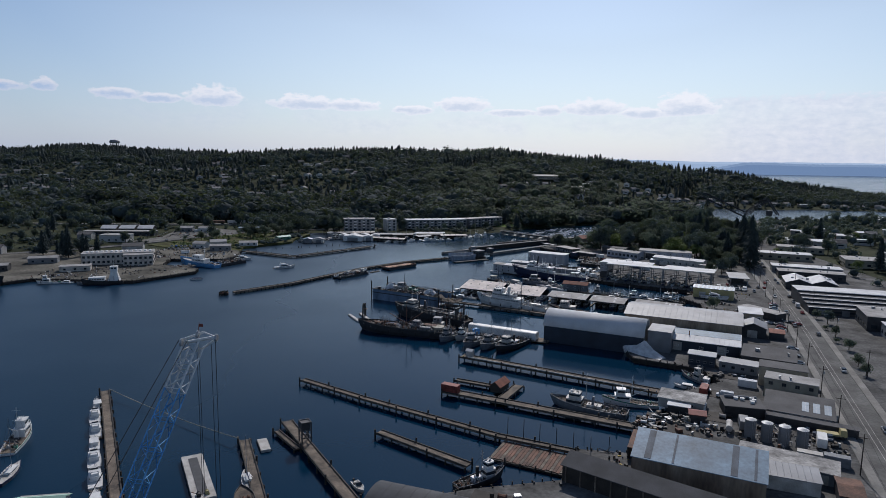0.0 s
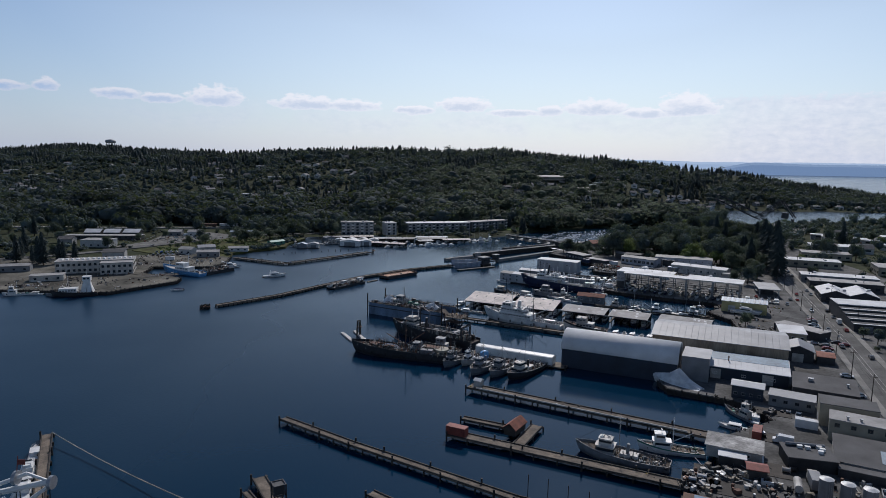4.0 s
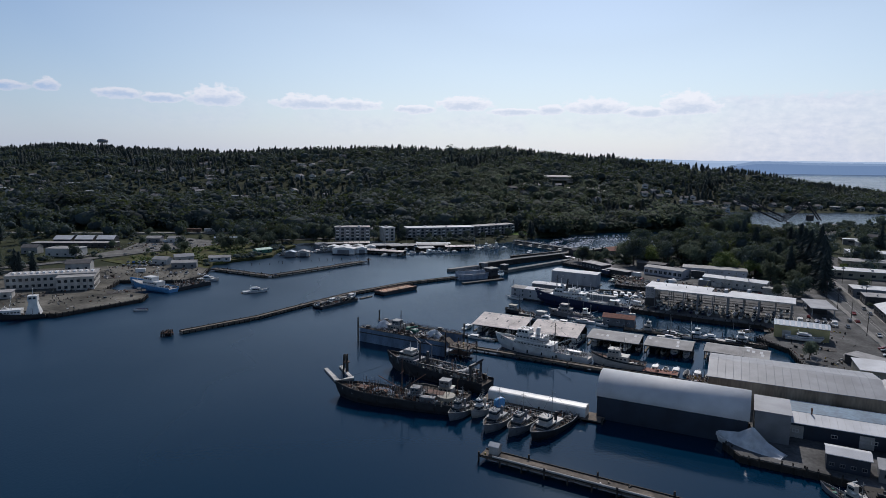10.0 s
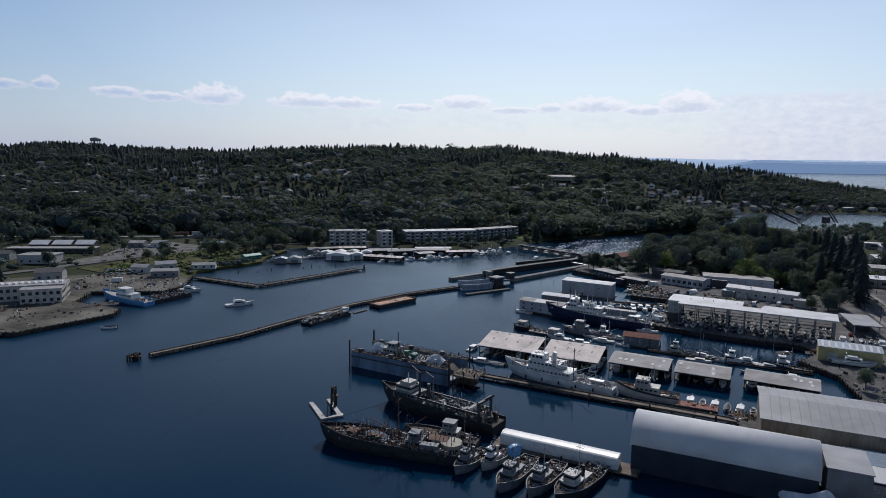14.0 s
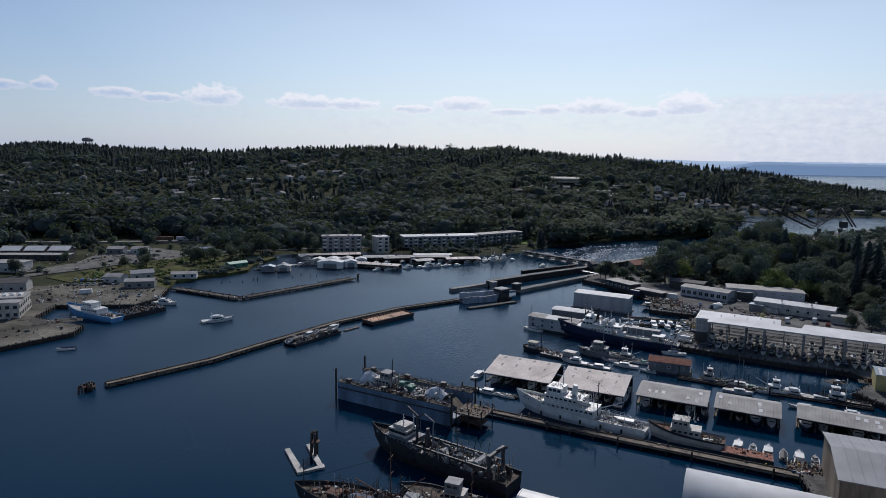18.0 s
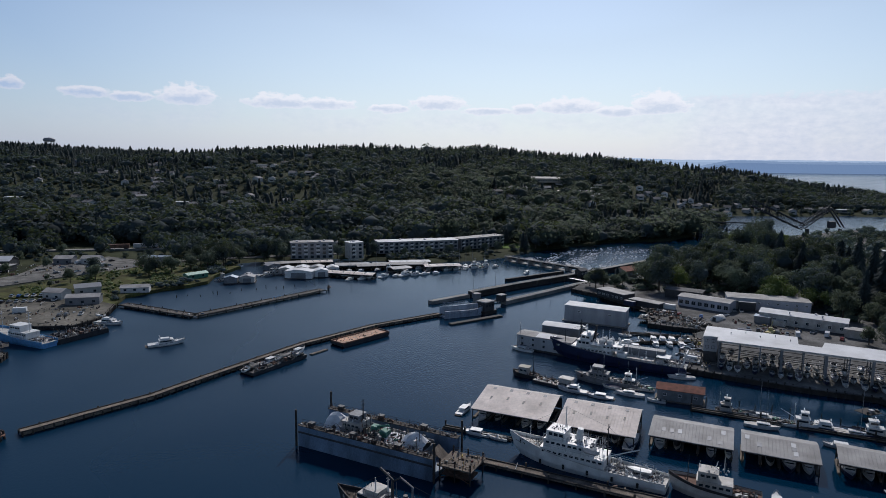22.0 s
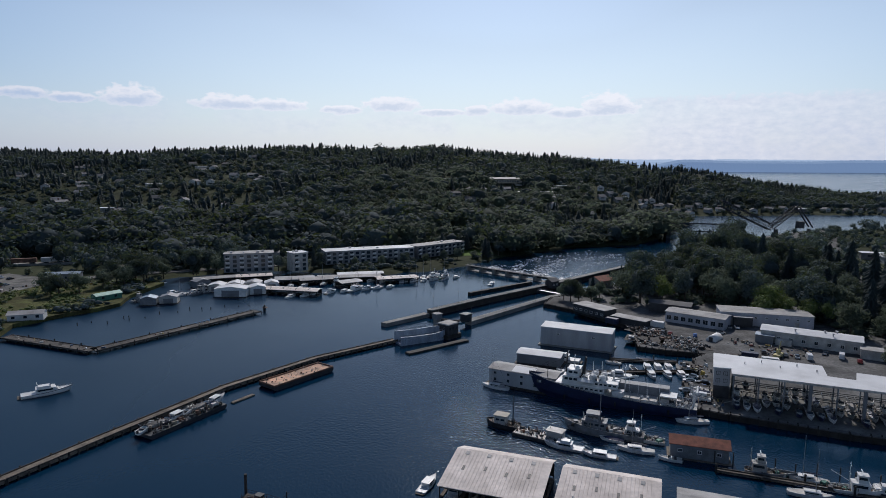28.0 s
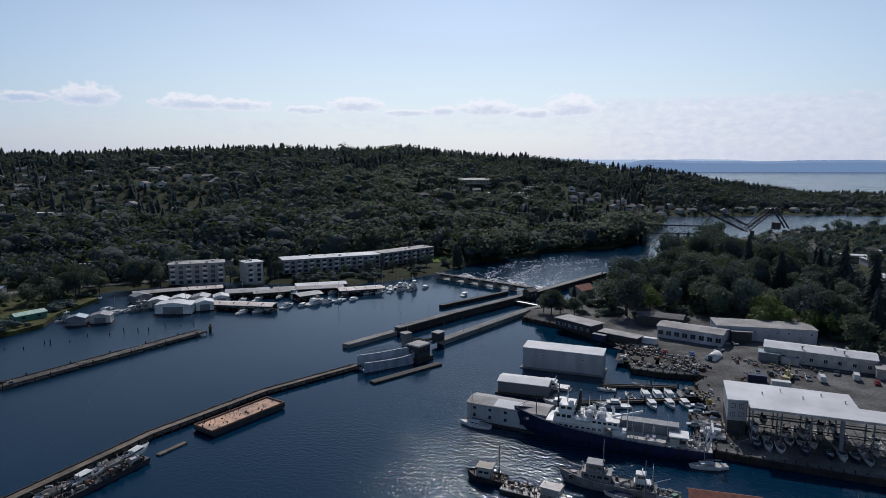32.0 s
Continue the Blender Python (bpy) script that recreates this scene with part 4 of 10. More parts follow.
def arch_shed(name, label, x, y, rz, L, W, h, rise, wall, roof, z=2.0, z0=0.0, ends=None):
    t = thing(name, label, "shed", x, y, z, rz)
    n = 14
    arc = [(W / 2 - W / 2 * math.cos(math.pi * i / n) * (1 + 0.015 * math.sin(math.pi * i / n)), h + rise * math.sin(math.pi * i / n)) for i in range(n + 1)]
    part("wall", Geo().box(L / 2, 0.15, -z + z0, L, 0.3, h + z - z0).box(L / 2, W - 0.15, -z + z0, L, 0.3, h + z - z0), wall, t)
    for xx in (0.1, L - 0.1):
        prof = [(0.3, -z + z0), (W - 0.3, -z + z0)] + [(a * 0.96 + W * 0.02, b - 0.15) for a, b in reversed(arc)]
        part("gable_end", Geo().loft([[(xx - 0.1, a, b) for a, b in prof], [(xx + 0.1, a, b) for a, b in prof]]), ends or wall, t)
    out = [(a, b) for a, b in arc] + [(a * 0.97 + W * 0.015, b - 0.2) for a, b in reversed(arc)]
    ro = part("roof", Geo().loft([[(-0.4, a, b) for a, b in out], [(L + 0.4, a, b) for a, b in out]]), roof, t, smooth=True)
    for i in range(1, int(L / 3) if roof is not ROOFW else 0):
        r = Geo()
        for (a, b), (c, d) in zip(arc[:-1], arc[1:]):
            r.tube((i * 3, a, b), (i * 3, c, d), 0.06, 4)
        part("roof_seam", r, roof, ro)
    return t


arch_shed("boat_shed", "great dark blue boat shed with a white arched roof", 48, 273.5, -25.5, 42.3, 15, 5.2, 6.4, NAVY, ROOFW, 2.0, -0.4, ends=GREYW)
building("annex", "plain grey metal annex between two sheds", "building", 88, 255.5, -25.5, 9, 15, 8.5, 0, GREYW, ROOFG, 2, 0.3, mono=-0.6)
t, ro = building("boatyard_hall", "long boatyard hall with a stained beige wall and pale metal roof", "hall", 86, 282.7, -24.3, 48.5, 27, 9.0, 2.0, RUSTWALL, ROOFG, 2, 0.5, seams=2.4)
t, ro = building("workshop", "dark blue workshop with a white lean-to roof", "workshop", 96.4, 259, -25, 28.5, 13.5, 4.4, 0, NAVY, ROOFW, 2, 0.6, mono=1.5, doors=(("f", 5, 3.5, 3.6), ("f", 22, 3.5, 3.6)), wins=(("f", 3, 1.6, 1.6, 1.0),), seams=1.9)
# the upper half of the roof is blue
part("roof_sheet", Geo().box(14.25, 0, 0, 29.2, 6.9, 0.05), ROOFBLUE, ro, "blue upper half of the roof", at=pose(0, 10.25, 5.78, math.degrees(math.atan2(1.5, 13.5))))
part("flue", Geo().tube((9, 6.4, 5.0), (9, 6.4, 7.2), 0.22, 7), RUST, ro, "rusty flue")
building("store", "low grey store with a flat roof beside the dock office", "store", 107.5, 231.5, -31, 13, 7, 3.4, 0, GREYW, ROOFG, 2, 0.3, wins=(("f", 4, 1.4, 1.2, 1.0),), framem=DKGREY)
building("dock_office", "small blue dock office with a white roof beside the water", "office", 98.5, 238.3, -28, 9.5, 6, 4.2, 0.7, NAVY, ROOFW, 2, 0.4, wins=(("f", 4, 1.1, 1.2, 1.0),), framem=NAVYG)
building("pavilion", "white-roofed pavilion by the street", "building", 146.5, 299.8, -22, 10, 15, 6, 0, BEIGE, ROOFW, 2, 0.4, wins=(("f", 3, 3.5, 1.4, 1.2),))
building("gabled_store", "grey gabled store with a pale metal roof", "store", 137.5, 279.5, -26, 10.5, 12, 4.6, 2.0, DKGREY, ROOFG, 2, 0.5, axis="y", doors=(("f", 5, 4, 3.4),))
building("gabled_store", "low lean-to with a rusty red roof", "store", 149, 276, -26, 6, 8, 2.8, 0.6, DKGREY, REDB, 2, 0.3)
t, ro = building("warehouse", "dark low warehouse with a black felt roof", "warehouse", 119, 238.6, -28, 19, 14, 3.6, 0, DKGREY, ROOFD, 2, 0.2, mono=1.2)
roof_bits(t, ro, 19, 14, lambda y: 3.8 + 1.2 * y / 14, 2, 3)
t, ro = building("office_block", "plain beige office block with a dark flat roof", "office", 114.7, 215.9, -27, 15, 8.5, 6.8, 0, BEIGE, ROOFD, 2, 0.15, doors=(("l", 4, 2, 2.4),))
t, ro = building("office_block", "beige two-storey office block with a row of small windows", "office", 111.4, 205.6, -31.5, 15.8, 8, 6.2, 0, BEIGE, ROOFO, 2, 0.15, wins=(("f", 4, 4.2, 1.3, 1.2), ("r", 2, 4.2, 1.2, 1.2)), framem=DKGREY)
roof_bits(t, ro, 15.8, 8, lambda y: 6.3, 2, 4, "v")
t, ro = building("workshop", "dark workshop with a sloping roof and solar panels", "workshop", 102.2, 187, -29, 19, 16.5, 2.6, 0, DIRTYW, ROOFD, 2, 0.3, mono=1.0, doors=(("f", 4, 1.6, 2.1), ("f", 9, 1.6, 2.1), ("f", 14, 1.6, 2.1)), doorm=DKGREY)
for i in range(3):
    pn = part("solar_panel", Geo().box(0, 0, 0, 1.9, 6.4, 0.1), ROOFB, ro, "pale blue solar panel", at=pose(11.2 + i * 3.0, 6.2, 3.4, math.degrees(math.atan2(1.0, 16.5)) + 4))
    part("frame_bar", Geo().box(0, -1.1, 0.1, 1.9, 0.06, 0.02).box(0, 1.1, 0.1, 1.9, 0.06, 0.02).box(0, 0, 0.1, 0.06, 6.4, 0.02), METAL, pn)
building("lean_to", "long dark lean-to roof along the workshop", "store", 101, 183.5, -29, 24, 3, 2.2, 0, DKGREY, ROOFD, 2, 0.2)
t, ro = building("store", "black flat-roofed store with white boxes on its roof", "store", 90.4, 187.4, -14, 11.5, 9, 3.2, 0, BLACK, ROOFD, 2, 0.2)
for x, y in ((4.2, 6.6), (6.0, 6.2), (8.6, 4.2), (9.4, 5.8), (9.0, 7.2)):
    part("roof_unit", Geo().box(x, y, 3.4, 1.2, 0.9, 0.7).box(x, y, 4.1, 1.3, 1.0, 0.06), WHITE, ro, "white rooftop box")
part("roof_pipe", Geo().tube((1, 7.6, 3.9), (10.5, 8.1, 3.9), 0.5, 8), GREYW, ro, "grey rooftop duct")
t, ro = building("warehouse", "long rusty-walled warehouse with a blue metal roof sloping one way", "warehouse", 49.8, 147.6, -26.2, 29.8, 10.4, 5.6, 0, RUSTWALL, ROOFBLUE, 2, 0.3, mono=3.2)
for i, (x, w_) in enumerate(((3.6, 1.6), (9.5, 0.5), (23.0, 1.5), (27.5, 0.6))):
    part("roof_panel", Geo().box(x, 0, 0, w_, 10.6, 0.06), ROOFSTAIN, ro, "dark stained roof sheet", at=pose(0, 5.2, 7.43, math.degrees(math.atan2(3.2, 10.4))))
t, ro = building("warehouse", "dark open timber warehouse with a long grey roof", "warehouse", 32.4, 145.4, -37, 44, 4.6, 4.2, 0, WOODD, ROOFD2, 2, 0.4, mono=1.6)
for i in range(12):
    part("post", Geo().box(1 + i * 3.8, -0.15, 0, 0.3, 0.25, 4.1), WOOD, t, "weathered timber post")
arch_shed("boat_shed", "low shed with a curved grey roof at the water's edge", -14, 124, -20, 24, 13, 3, 3.2, GREYW, ROOFD2, 2.0, 0.0)
building("store", "low store with a weathered white flat roof", "store", 79.6, 155.4, -31.5, 22.6, 8.6, 3, 0, GREYW, PATCHY, 2, 0.3, doors=(("f", 19, 3, 2.4),))
building("store", "low store with a plain grey metal roof", "store", 80.6, 143.6, -22, 12.2, 7, 3.4, 0, DIRTYW, ROOFG, 2, 0.3, mono=0.5, seams=1.5)
building("store", "small store with a rusty roof", "store", 93.6, 134.6, -25, 5, 10, 3, 0.6, DKGREY, RUST, 2, 0.3)
t, ro = building("dock_shed", "dock shed with a dirty white roof", "shed", 72.3, 194.8, -27, 13.5, 9, 3.0, 0, DIRTYW, PATCHY, 2, 0.4, doors=(("f", 4, 3, 2.6),), wins=(("f", 2, 1.4, 1.2, 1.0),))
building("dock_shed", "open timber dock shed on rusty frames", "shed", 52, 158, -24, 9, 12, 3, 0, WOODD, RUST, 2, 0.2)
for i, (x, y) in enumerate(((91, 172.2), (94.5, 169.8), (98.2, 167.5), (102.1, 165.4))):
    t = thing("storage_tank", "upright pale steel storage tank", "tank", x, y, 2, 0, "storage tanks")
    part("shell", Geo().tube((0, 0, 0), (0, 0, 5.4), 1.5, 20), GREYW, t, "grey steel shell")
    part("lid", Geo().tube((0, 0, 5.4), (0, 0, 5.8), 1.56, 20, 0.6), WHITE, t, "white conical lid")
    part("ladder", Geo().tube((-0.25, -1.6, 0), (-0.25, -1.6, 5.7), 0.04, 4).tube((0.25, -1.6, 0), (0.25, -1.6, 5.7), 0.04, 4), METAL, t)
    part("pipe", Geo().tube((1.4, 0, 0.8), (2.3, 0, 0.8), 0.12, 6).tube((2.3, 0, 0.8), (2.3, 0, 0), 0.12, 6), METAL, t)


def covered_moorage(label, x, y, rz, L, W, eave, ridge, roof, at=0.72, patches=0, z=0.0):
    """A boathouse roof on timber posts over open berths, with finger floats under it."""
    t = thing("covered_moorage", label, "boathouse", x, y, z, rz, "covered moorages")
    m, o = W * at, 0.5
    p = [(-o, eave), (m, eave + ridge), (W + o, eave + ridge * 0.25), (W + o, eave + ridge * 0.25 + 0.18), (m, eave + ridge + 0.18), (-o, eave + 0.18)]
    ro = part("roof", Geo().loft([[(-o, a, b) for a, b in p], [(L + o, a, b) for a, b in p]]), roof, t)
    s = Geo()
    for i in range(1, int(L / 0.9)):
        s.tube((i * 0.9, p[5][0], p[5][1] + 0.02), (i * 0.9, p[4][0], p[4][1] + 0.02), 0.05, 3)
    tagged(part("roof_ribs", s, roof, ro), kind="stuff")
    r = random.Random(int(x))
    for i in range(patches):
        xx, k = r.uniform(1, L - 1.5), r.uniform(0.1, 0.8)
        part("roof_patch", Geo().box(0, 0, 0, 1.1, 2.2, 0.05), ROOFW if r.random() < 0.5 else ROOFG, ro, at=pose(xx, m * k, eave + 0.24 + ridge * k, math.degrees(math.atan2(ridge, m))))
    if roof == ROOFT:
        tilt = math.degrees(math.atan2(ridge, m))
        for i in range(4):
            part("roof_light", Geo().box(0, 0, 0, 0.6, 1.7, 0.06), DKGREY, ro, "dark narrow roof light", at=pose(L * (i + 0.65) / 4.4, m * (0.5 + 0.06 * (i % 2)), eave + 0.24 + ridge * (0.5 + 0.06 * (i % 2)), tilt))
            part("roof_light", Geo().box(0, 0, 0, 1.0, 1.3, 0.06), GREYW, ro, "pale roof light", at=pose(L * (i + 0.5) / 4.2, m * 0.9, eave + 0.24 + ridge * 0.9, tilt))
    post = mesh("post", Geo().tube((0, 0, -2), (0, 0, eave + 0.1), 0.16, 6), WOODD)
    n = int(L / 4.2)
    for i in range(n + 1):
        for yy in (0.1, W * 0.5, W - 0.1):
            part("post", post, None, t, at=pose(L * i / n, yy, 0))
    part("back_wall", Geo().box(L / 2, W - 0.4, 0.5, L, 0.15, eave - 0.3), WOODD, t, "dark board back wall")
    part("truss_beam", Geo().box(L / 2, 0.1, eave - 0.5, L, 0.25, 0.4).box(L / 2, W / 2, eave + ridge * 0.3, L, 0.25, 0.4), WOODD, t)
    part("float", Geo().box(L / 2, W - 2.2, -0.3, L, 1.8, 0.75), WOOD, t, "timber walkway float")
    for i in range(n + 1):
        part("float", Geo().box(L * i / n, W / 2, -0.3, 0.8, W - 3, 0.7), WOOD, t, "narrow finger float")
    return t


covered_moorage("boathouse with a tan corrugated roof on timber posts", 14, 372, -25.5, 23.3, 20, 3.6, 2.5, ROOFT, 0.75)
covered_moorage("boathouse with a tan corrugated roof on timber posts", 38, 360, -25.5, 21.5, 19.5, 3.6, 2.5, ROOFT, 0.75)
covered_moorage("boathouse with a patched grey roof on timber posts", 62.5, 352, -26.5, 21, 14, 3.7, 1.2, ROOFO, 0.7, 6)
covered_moorage("boathouse with a patched grey roof on timber posts", 84, 342, -27, 18, 13.5, 3.7, 1.1, ROOFO, 0.7, 5)
covered_moorage("long boathouse with a pale grey roof on timber posts", 106, 334.5, -29, 23, 12, 3.7, 1.1, ROOFO, 0.7, 4)
t, ro = building("floating_boathouse", "floating boathouse with blue-grey walls and a red-brown roof", "boathouse", 78, 388, -24, 14.5, 5.5, 3.9, 1.3, NAVYG, REDB, 0.2, 0.5, wins=(("f", 3, 1.6, 1.2, 1.0),), doors=(("l", 2.75, 3.4, 3.0),))
part("float", Geo().box(7.2, 2.7, -0.6, 16, 7, 0.58), WOOD, t, "timber float")
t, ro = building("floating_shed", "tall white windowless floating boat shed", "boat shed", 70.5, 495, -30, 30, 8.5, 7.4, 0, PANELW, ROOFW, 0.4, 0.15, doors=(("l", 4.2, 6, 6.0),), doorm=GREYW, mono=0.4, wins=(("f", 2, 4.6, 1.4, 0.8),))
part("float", Geo().box(15, 4.2, -0.8, 31.5, 11, 0.78), CONC, t, "concrete float")
t, ro = building("floating_shed", "long white floating shed with a pale roof and small windows", "boat shed", 39.5, 448.5, -34, 24.5, 8.5, 5.2, 0.8, PANELW, ROOFO, 0.5, 0.3, wins=(("f", 5, 1.2, 0.9, 1.0), ("f", 5, 3.6, 0.9, 0.8)), framem=DKGREY)
part("roof_panel", Geo().box(12.5, 0, 0, 8, 4.4, 0.06), ROOFW, ro, "white middle roof panel", at=pose(0, 2.1, 5.86, math.degrees(math.atan2(0.8, 4.25))))
part("float", Geo().box(12.2, 4.2, -0.9, 26.5, 10.5, 0.88), WOODD, t, "dark timber float")
t, ro = building("floating_shed", "low grey floating shed", "boat shed", 54.5, 470, -28, 17, 8, 3.6, 0.7, GREYW, ROOFW, 0.5, 0.3)
part("float", Geo().box(8.5, 4, -0.9, 18.5, 10, 0.88), WOODD, t, "dark timber float")


def dry_stack():
    """The long open boat-storage roof over steel racks."""
    t = thing("boat_storage", "long white roof on tall steel columns over racks of small boats", "boat storage", 111.6, 416.6, 2, -29)
    L, h = 66.0, 10.2
    ro = part("roof", Geo().prism([(-0.2, -0.2), (L, -0.2), (L, 15), (36.4, 16.6), (35, 8.6), (27.4, 9.2), (27.4, 20.3), (-5.6, 21.4), (-5.6, 4.2), (-0.2, 5.2)], h, h + 0.3), ROOFW, t, "white flat metal roof")
    for i in range(5):
        part("roof_vent", Geo().tube((4 + i * 5.2, 12 + (i % 2) * 4, h + 0.2), (4 + i * 5.2, 12 + (i % 2) * 4, h + 0.9), 0.16, 6).box(4 + i * 5.2, 12 + (i % 2) * 4, h + 0.9, 0.5, 0.3, 0.14), METAL, ro)
    part("fascia", Geo().box(L / 2 - 0.1, -0.28, h - 0.35, L, 0.12, 0.62), DIRTYW, ro)
    part("office", Geo().prism([(-5.3, 4.8), (-0.4, 5.4), (-0.4, 20.8), (-5.3, 21)], 4.3, h - 0.01), PANELW, t, "pale office under the roof's end")
    part("store_room", Geo().prism([(-5.2, 5.1), (-0.5, 5.7), (-0.5, 20.7), (-5.2, 20.9)], 0, 4.3), DKGREY, t, "dark store room below the office")
    for lv in (5.4, 7.9):
        for xx in (-4.0, -1.8):
            put_window(t, pose(xx, 4.88 + (xx + 5.3) * 0.12, lv, 0, 0, 7), 1.3, 1.3, DKGREY)
    col = mesh("column", Geo().box(0, 0, 0, 0.35, 0.35, h), NAVYG)
    thick = mesh("column", Geo().box(0, 0, 0, 0.9, 0.9, h), GREYW)
    for i in range(10):
        for yy in (0.3, 7.4, 14.6):
            if yy > 8 and 3 < i < 6:
                continue
            part("column", thick if i in (3, 5, 7, 9) and yy < 1 else col, None, t, at=pose(0.6 + i * 7.1, yy, 0))
    beam = mesh("rack_beam", Geo().box(0, 0, 0, L - 1, 0.16, 0.2), DKGREY)
    arm = mesh("rack_arm", Geo().box(0, 0, 0, 0.12, 5.6, 0.14), NAVYG)
    for lv in (2.7, 5.5):
        for yy in (1.0, 6.6, 8.4, 13.6):
            part("rack_beam", beam, None, t, at=pose(L / 2, yy, lv))
        for i in range(30):
            part("rack_arm", arm, None, t, at=pose(1.4 + i * 2.2, 3.8, lv + 0.2))
    return t


dry_stack()
ac, as_ = math.cos(radians(-29)), math.sin(radians(-29))
solid("apron", Geo().prism([(111.6 + a * ac - b * as_, 416.6 + a * as_ + b * ac) for a, b in ((-3.5, -7), (66, -9), (66, 21), (-3.5, 22))], 1.5, 2.02), APRON, "worn concrete apron below the boat storage", "pavement", kind="structure")
t, ro = building("warehouse", "long pale grey warehouse with rows of wide dark windows", "warehouse", 139, 521, -44, 27, 11, 5, 0.8, PALEW, ROOFO, 2, 0.4, wins=(("f", 8, 1.3, 2.3, 2.2),), framem=PALEW)
t, ro = building("warehouse", "long low grey warehouse with a tall end door", "warehouse", 163, 514, -21, 40, 14, 6, 0, PALEW, ROOFO, 2, 0.3, doors=(("f", 4, 3, 3.2), ("f", 33, 2, 3)), wins=(("f", 9, 3.6, 1.2, 0.9),))
building("store", "small dark flat-roofed store", "store", 167, 509, -21, 8, 6, 4.5, 0, DKGREY, ROOFG, 2, 0.3)
t, ro = building("warehouse", "white warehouse with a pale low-pitched roof", "warehouse", 165, 485, -38, 37, 11, 5, 1.0, DIRTYW, ROOFW, 2, 0.4, wins=(("f", 8, 1.4, 1.5, 1.6),), doors=(("f", 14, 3, 3),))
roof_bits(t, ro, 37, 11, lambda y: 5.8, 5, 6, "v")
building("store", "small white lean-to store", "store", 162, 484, -38, 7, 5, 3.2, 0, GREYW, ROOFB, 2, 0.3)
building("store", "pale store with a flat roof", "store", 190, 458, -38, 9, 6, 3.6, 0, DIRTYW, ROOFO, 2, 0.3)
building("lock_office", "low dark office with a flat pale roof by the lock garden", "office", 101, 545, -60, 20, 9, 4, 0, DKGREY, ROOFO, 2, 0.6, wins=(("f", 6, 1.2, 1.6, 1.2),))
building("lock_canopy", "low flat canopy beside the lock office", "canopy", 113, 523, -50, 17, 6, 2.8, 0, DKGREY, ROOFO, 2, 0.6)
building("lock_office", "dark building half hidden by trees", "office", 140, 542, -35, 20, 10, 4.5, 0.6, DKGREY, ROOFD, 2, 0.5)
t, ro = building("boat_shed", "yellow corrugated boat shed with a striped roof", "boat shed", 149, 364, -27.5, 21.5, 11, 5.6, 0.9, YELLOW, ROOFB, 2, 0.3, doors=(("f", 5, 3.5, 3.5),))
for i in range(9):
    part("roof_panel", Geo().box(1.4 + i * 2.35, 0, 0, 0.9, 5.4, 0.06), ROOFW, ro, "white roof panel", at=pose(0, 2.75, 6.3, math.degrees(math.atan2(0.9, 5.5))))
t = thing("canopy", "white flat canopy on posts over a forecourt", "canopy", 187, 402, 2, -18)
part("roof", Geo().box(6, 12, 4.3, 12, 24, 0.4), ROOFG, t)
part("kiosk", Geo().box(6, 15, 0, 7, 12, 4.2), DKGREY, t, "dark kiosk under the canopy")
for a in (1, 11):
    for b in (1.5, 22):
        part("post", Geo().box(a, b, 0, 0.4, 0.4, 4.4), METAL, t)
building("store", "long dark store with roof lights by the parking", "store", 158, 327, -62, 22, 8, 3.4, 0, DKGREY, ROOFO, 2, 0.3)
t = thing("quonset_hut", "small white arched hut in the yard", "hut", 143, 486, 2, 40)
part("shell", Geo().loft([[(xx, 2.2 * math.cos(math.pi * i / 10), 2.4 * math.sin(math.pi * i / 10)) for i in range(11)] for xx in (0, 8)]), WHITE, t, smooth=True)
part("door", Geo().box(-0.05, 0, 0, 0.1, 1.6, 1.9), DKGREY, t)

# east of the street
for nm, lab, x, y, L, W, h, rd, wl_, rf, ax in (
        ("warehouse", "low warehouse with a pale flat roof", 240, 452, 44, 14, 5, 0, GREYW, ROOFW, "x"),
        ("warehouse", "low warehouse with a pale grey roof", 233, 430, 40, 13, 5, 0, DKGREY, ROOFO, "x"),
        ("warehouse", "warehouse with a white gable roof", 217, 390, 14, 24, 4.6, 2.4, DKGREY, ROOFW, "y"),
        ("warehouse", "warehouse with a white gable roof", 230.3, 385, 14, 24, 4.6, 2.4, DKGREY, ROOFW, "y"),
        ("warehouse", "large grey hall with a white roof", 203, 292, 60, 24, 7, 0, DKGREY, ROOFO, "x"),
        ("warehouse", "grey hall with a flat white roof", 196, 262, 50, 26, 6, 0, GREYW, ROOFW, "x"),
        ("warehouse", "pale low flat-roofed building", 262, 520, 40, 16, 5, 0, BEIGE, ROOFW, "x"),
        ("warehouse", "pale flat-roofed shop building", 300, 560, 36, 18, 5, 0, BEIGE, ROOFO, "x"),
        ("warehouse", "wide shop building with a white roof", 330, 600, 40, 22, 6, 0, DIRTYW, ROOFW, "x"),
        ("warehouse", "pale flat-roofed shop building", 310, 480, 50, 24, 6, 0, BEIGE, ROOFO, "x")):
    t, ro = building(nm, lab, "warehouse", x, y, -22, L, W, h, rd, wl_, rf, 2, 0.3, axis=ax, wins=(("f", int(L / 6), 1.5, 2.4, 1.6), ("l", int(W / 6) + 1, 1.5, 2.0, 1.6)), framem=DKGREY, plain=True)
    roof_bits(t, ro, L, W, lambda y: h + 0.2 + (rd * 0.5 if rd else 0), 4, int(x))
t = thing("factory", "dark-walled factory with stepped roofs and pale roof edges", "factory", 194.5, 325, 2, -17.5)
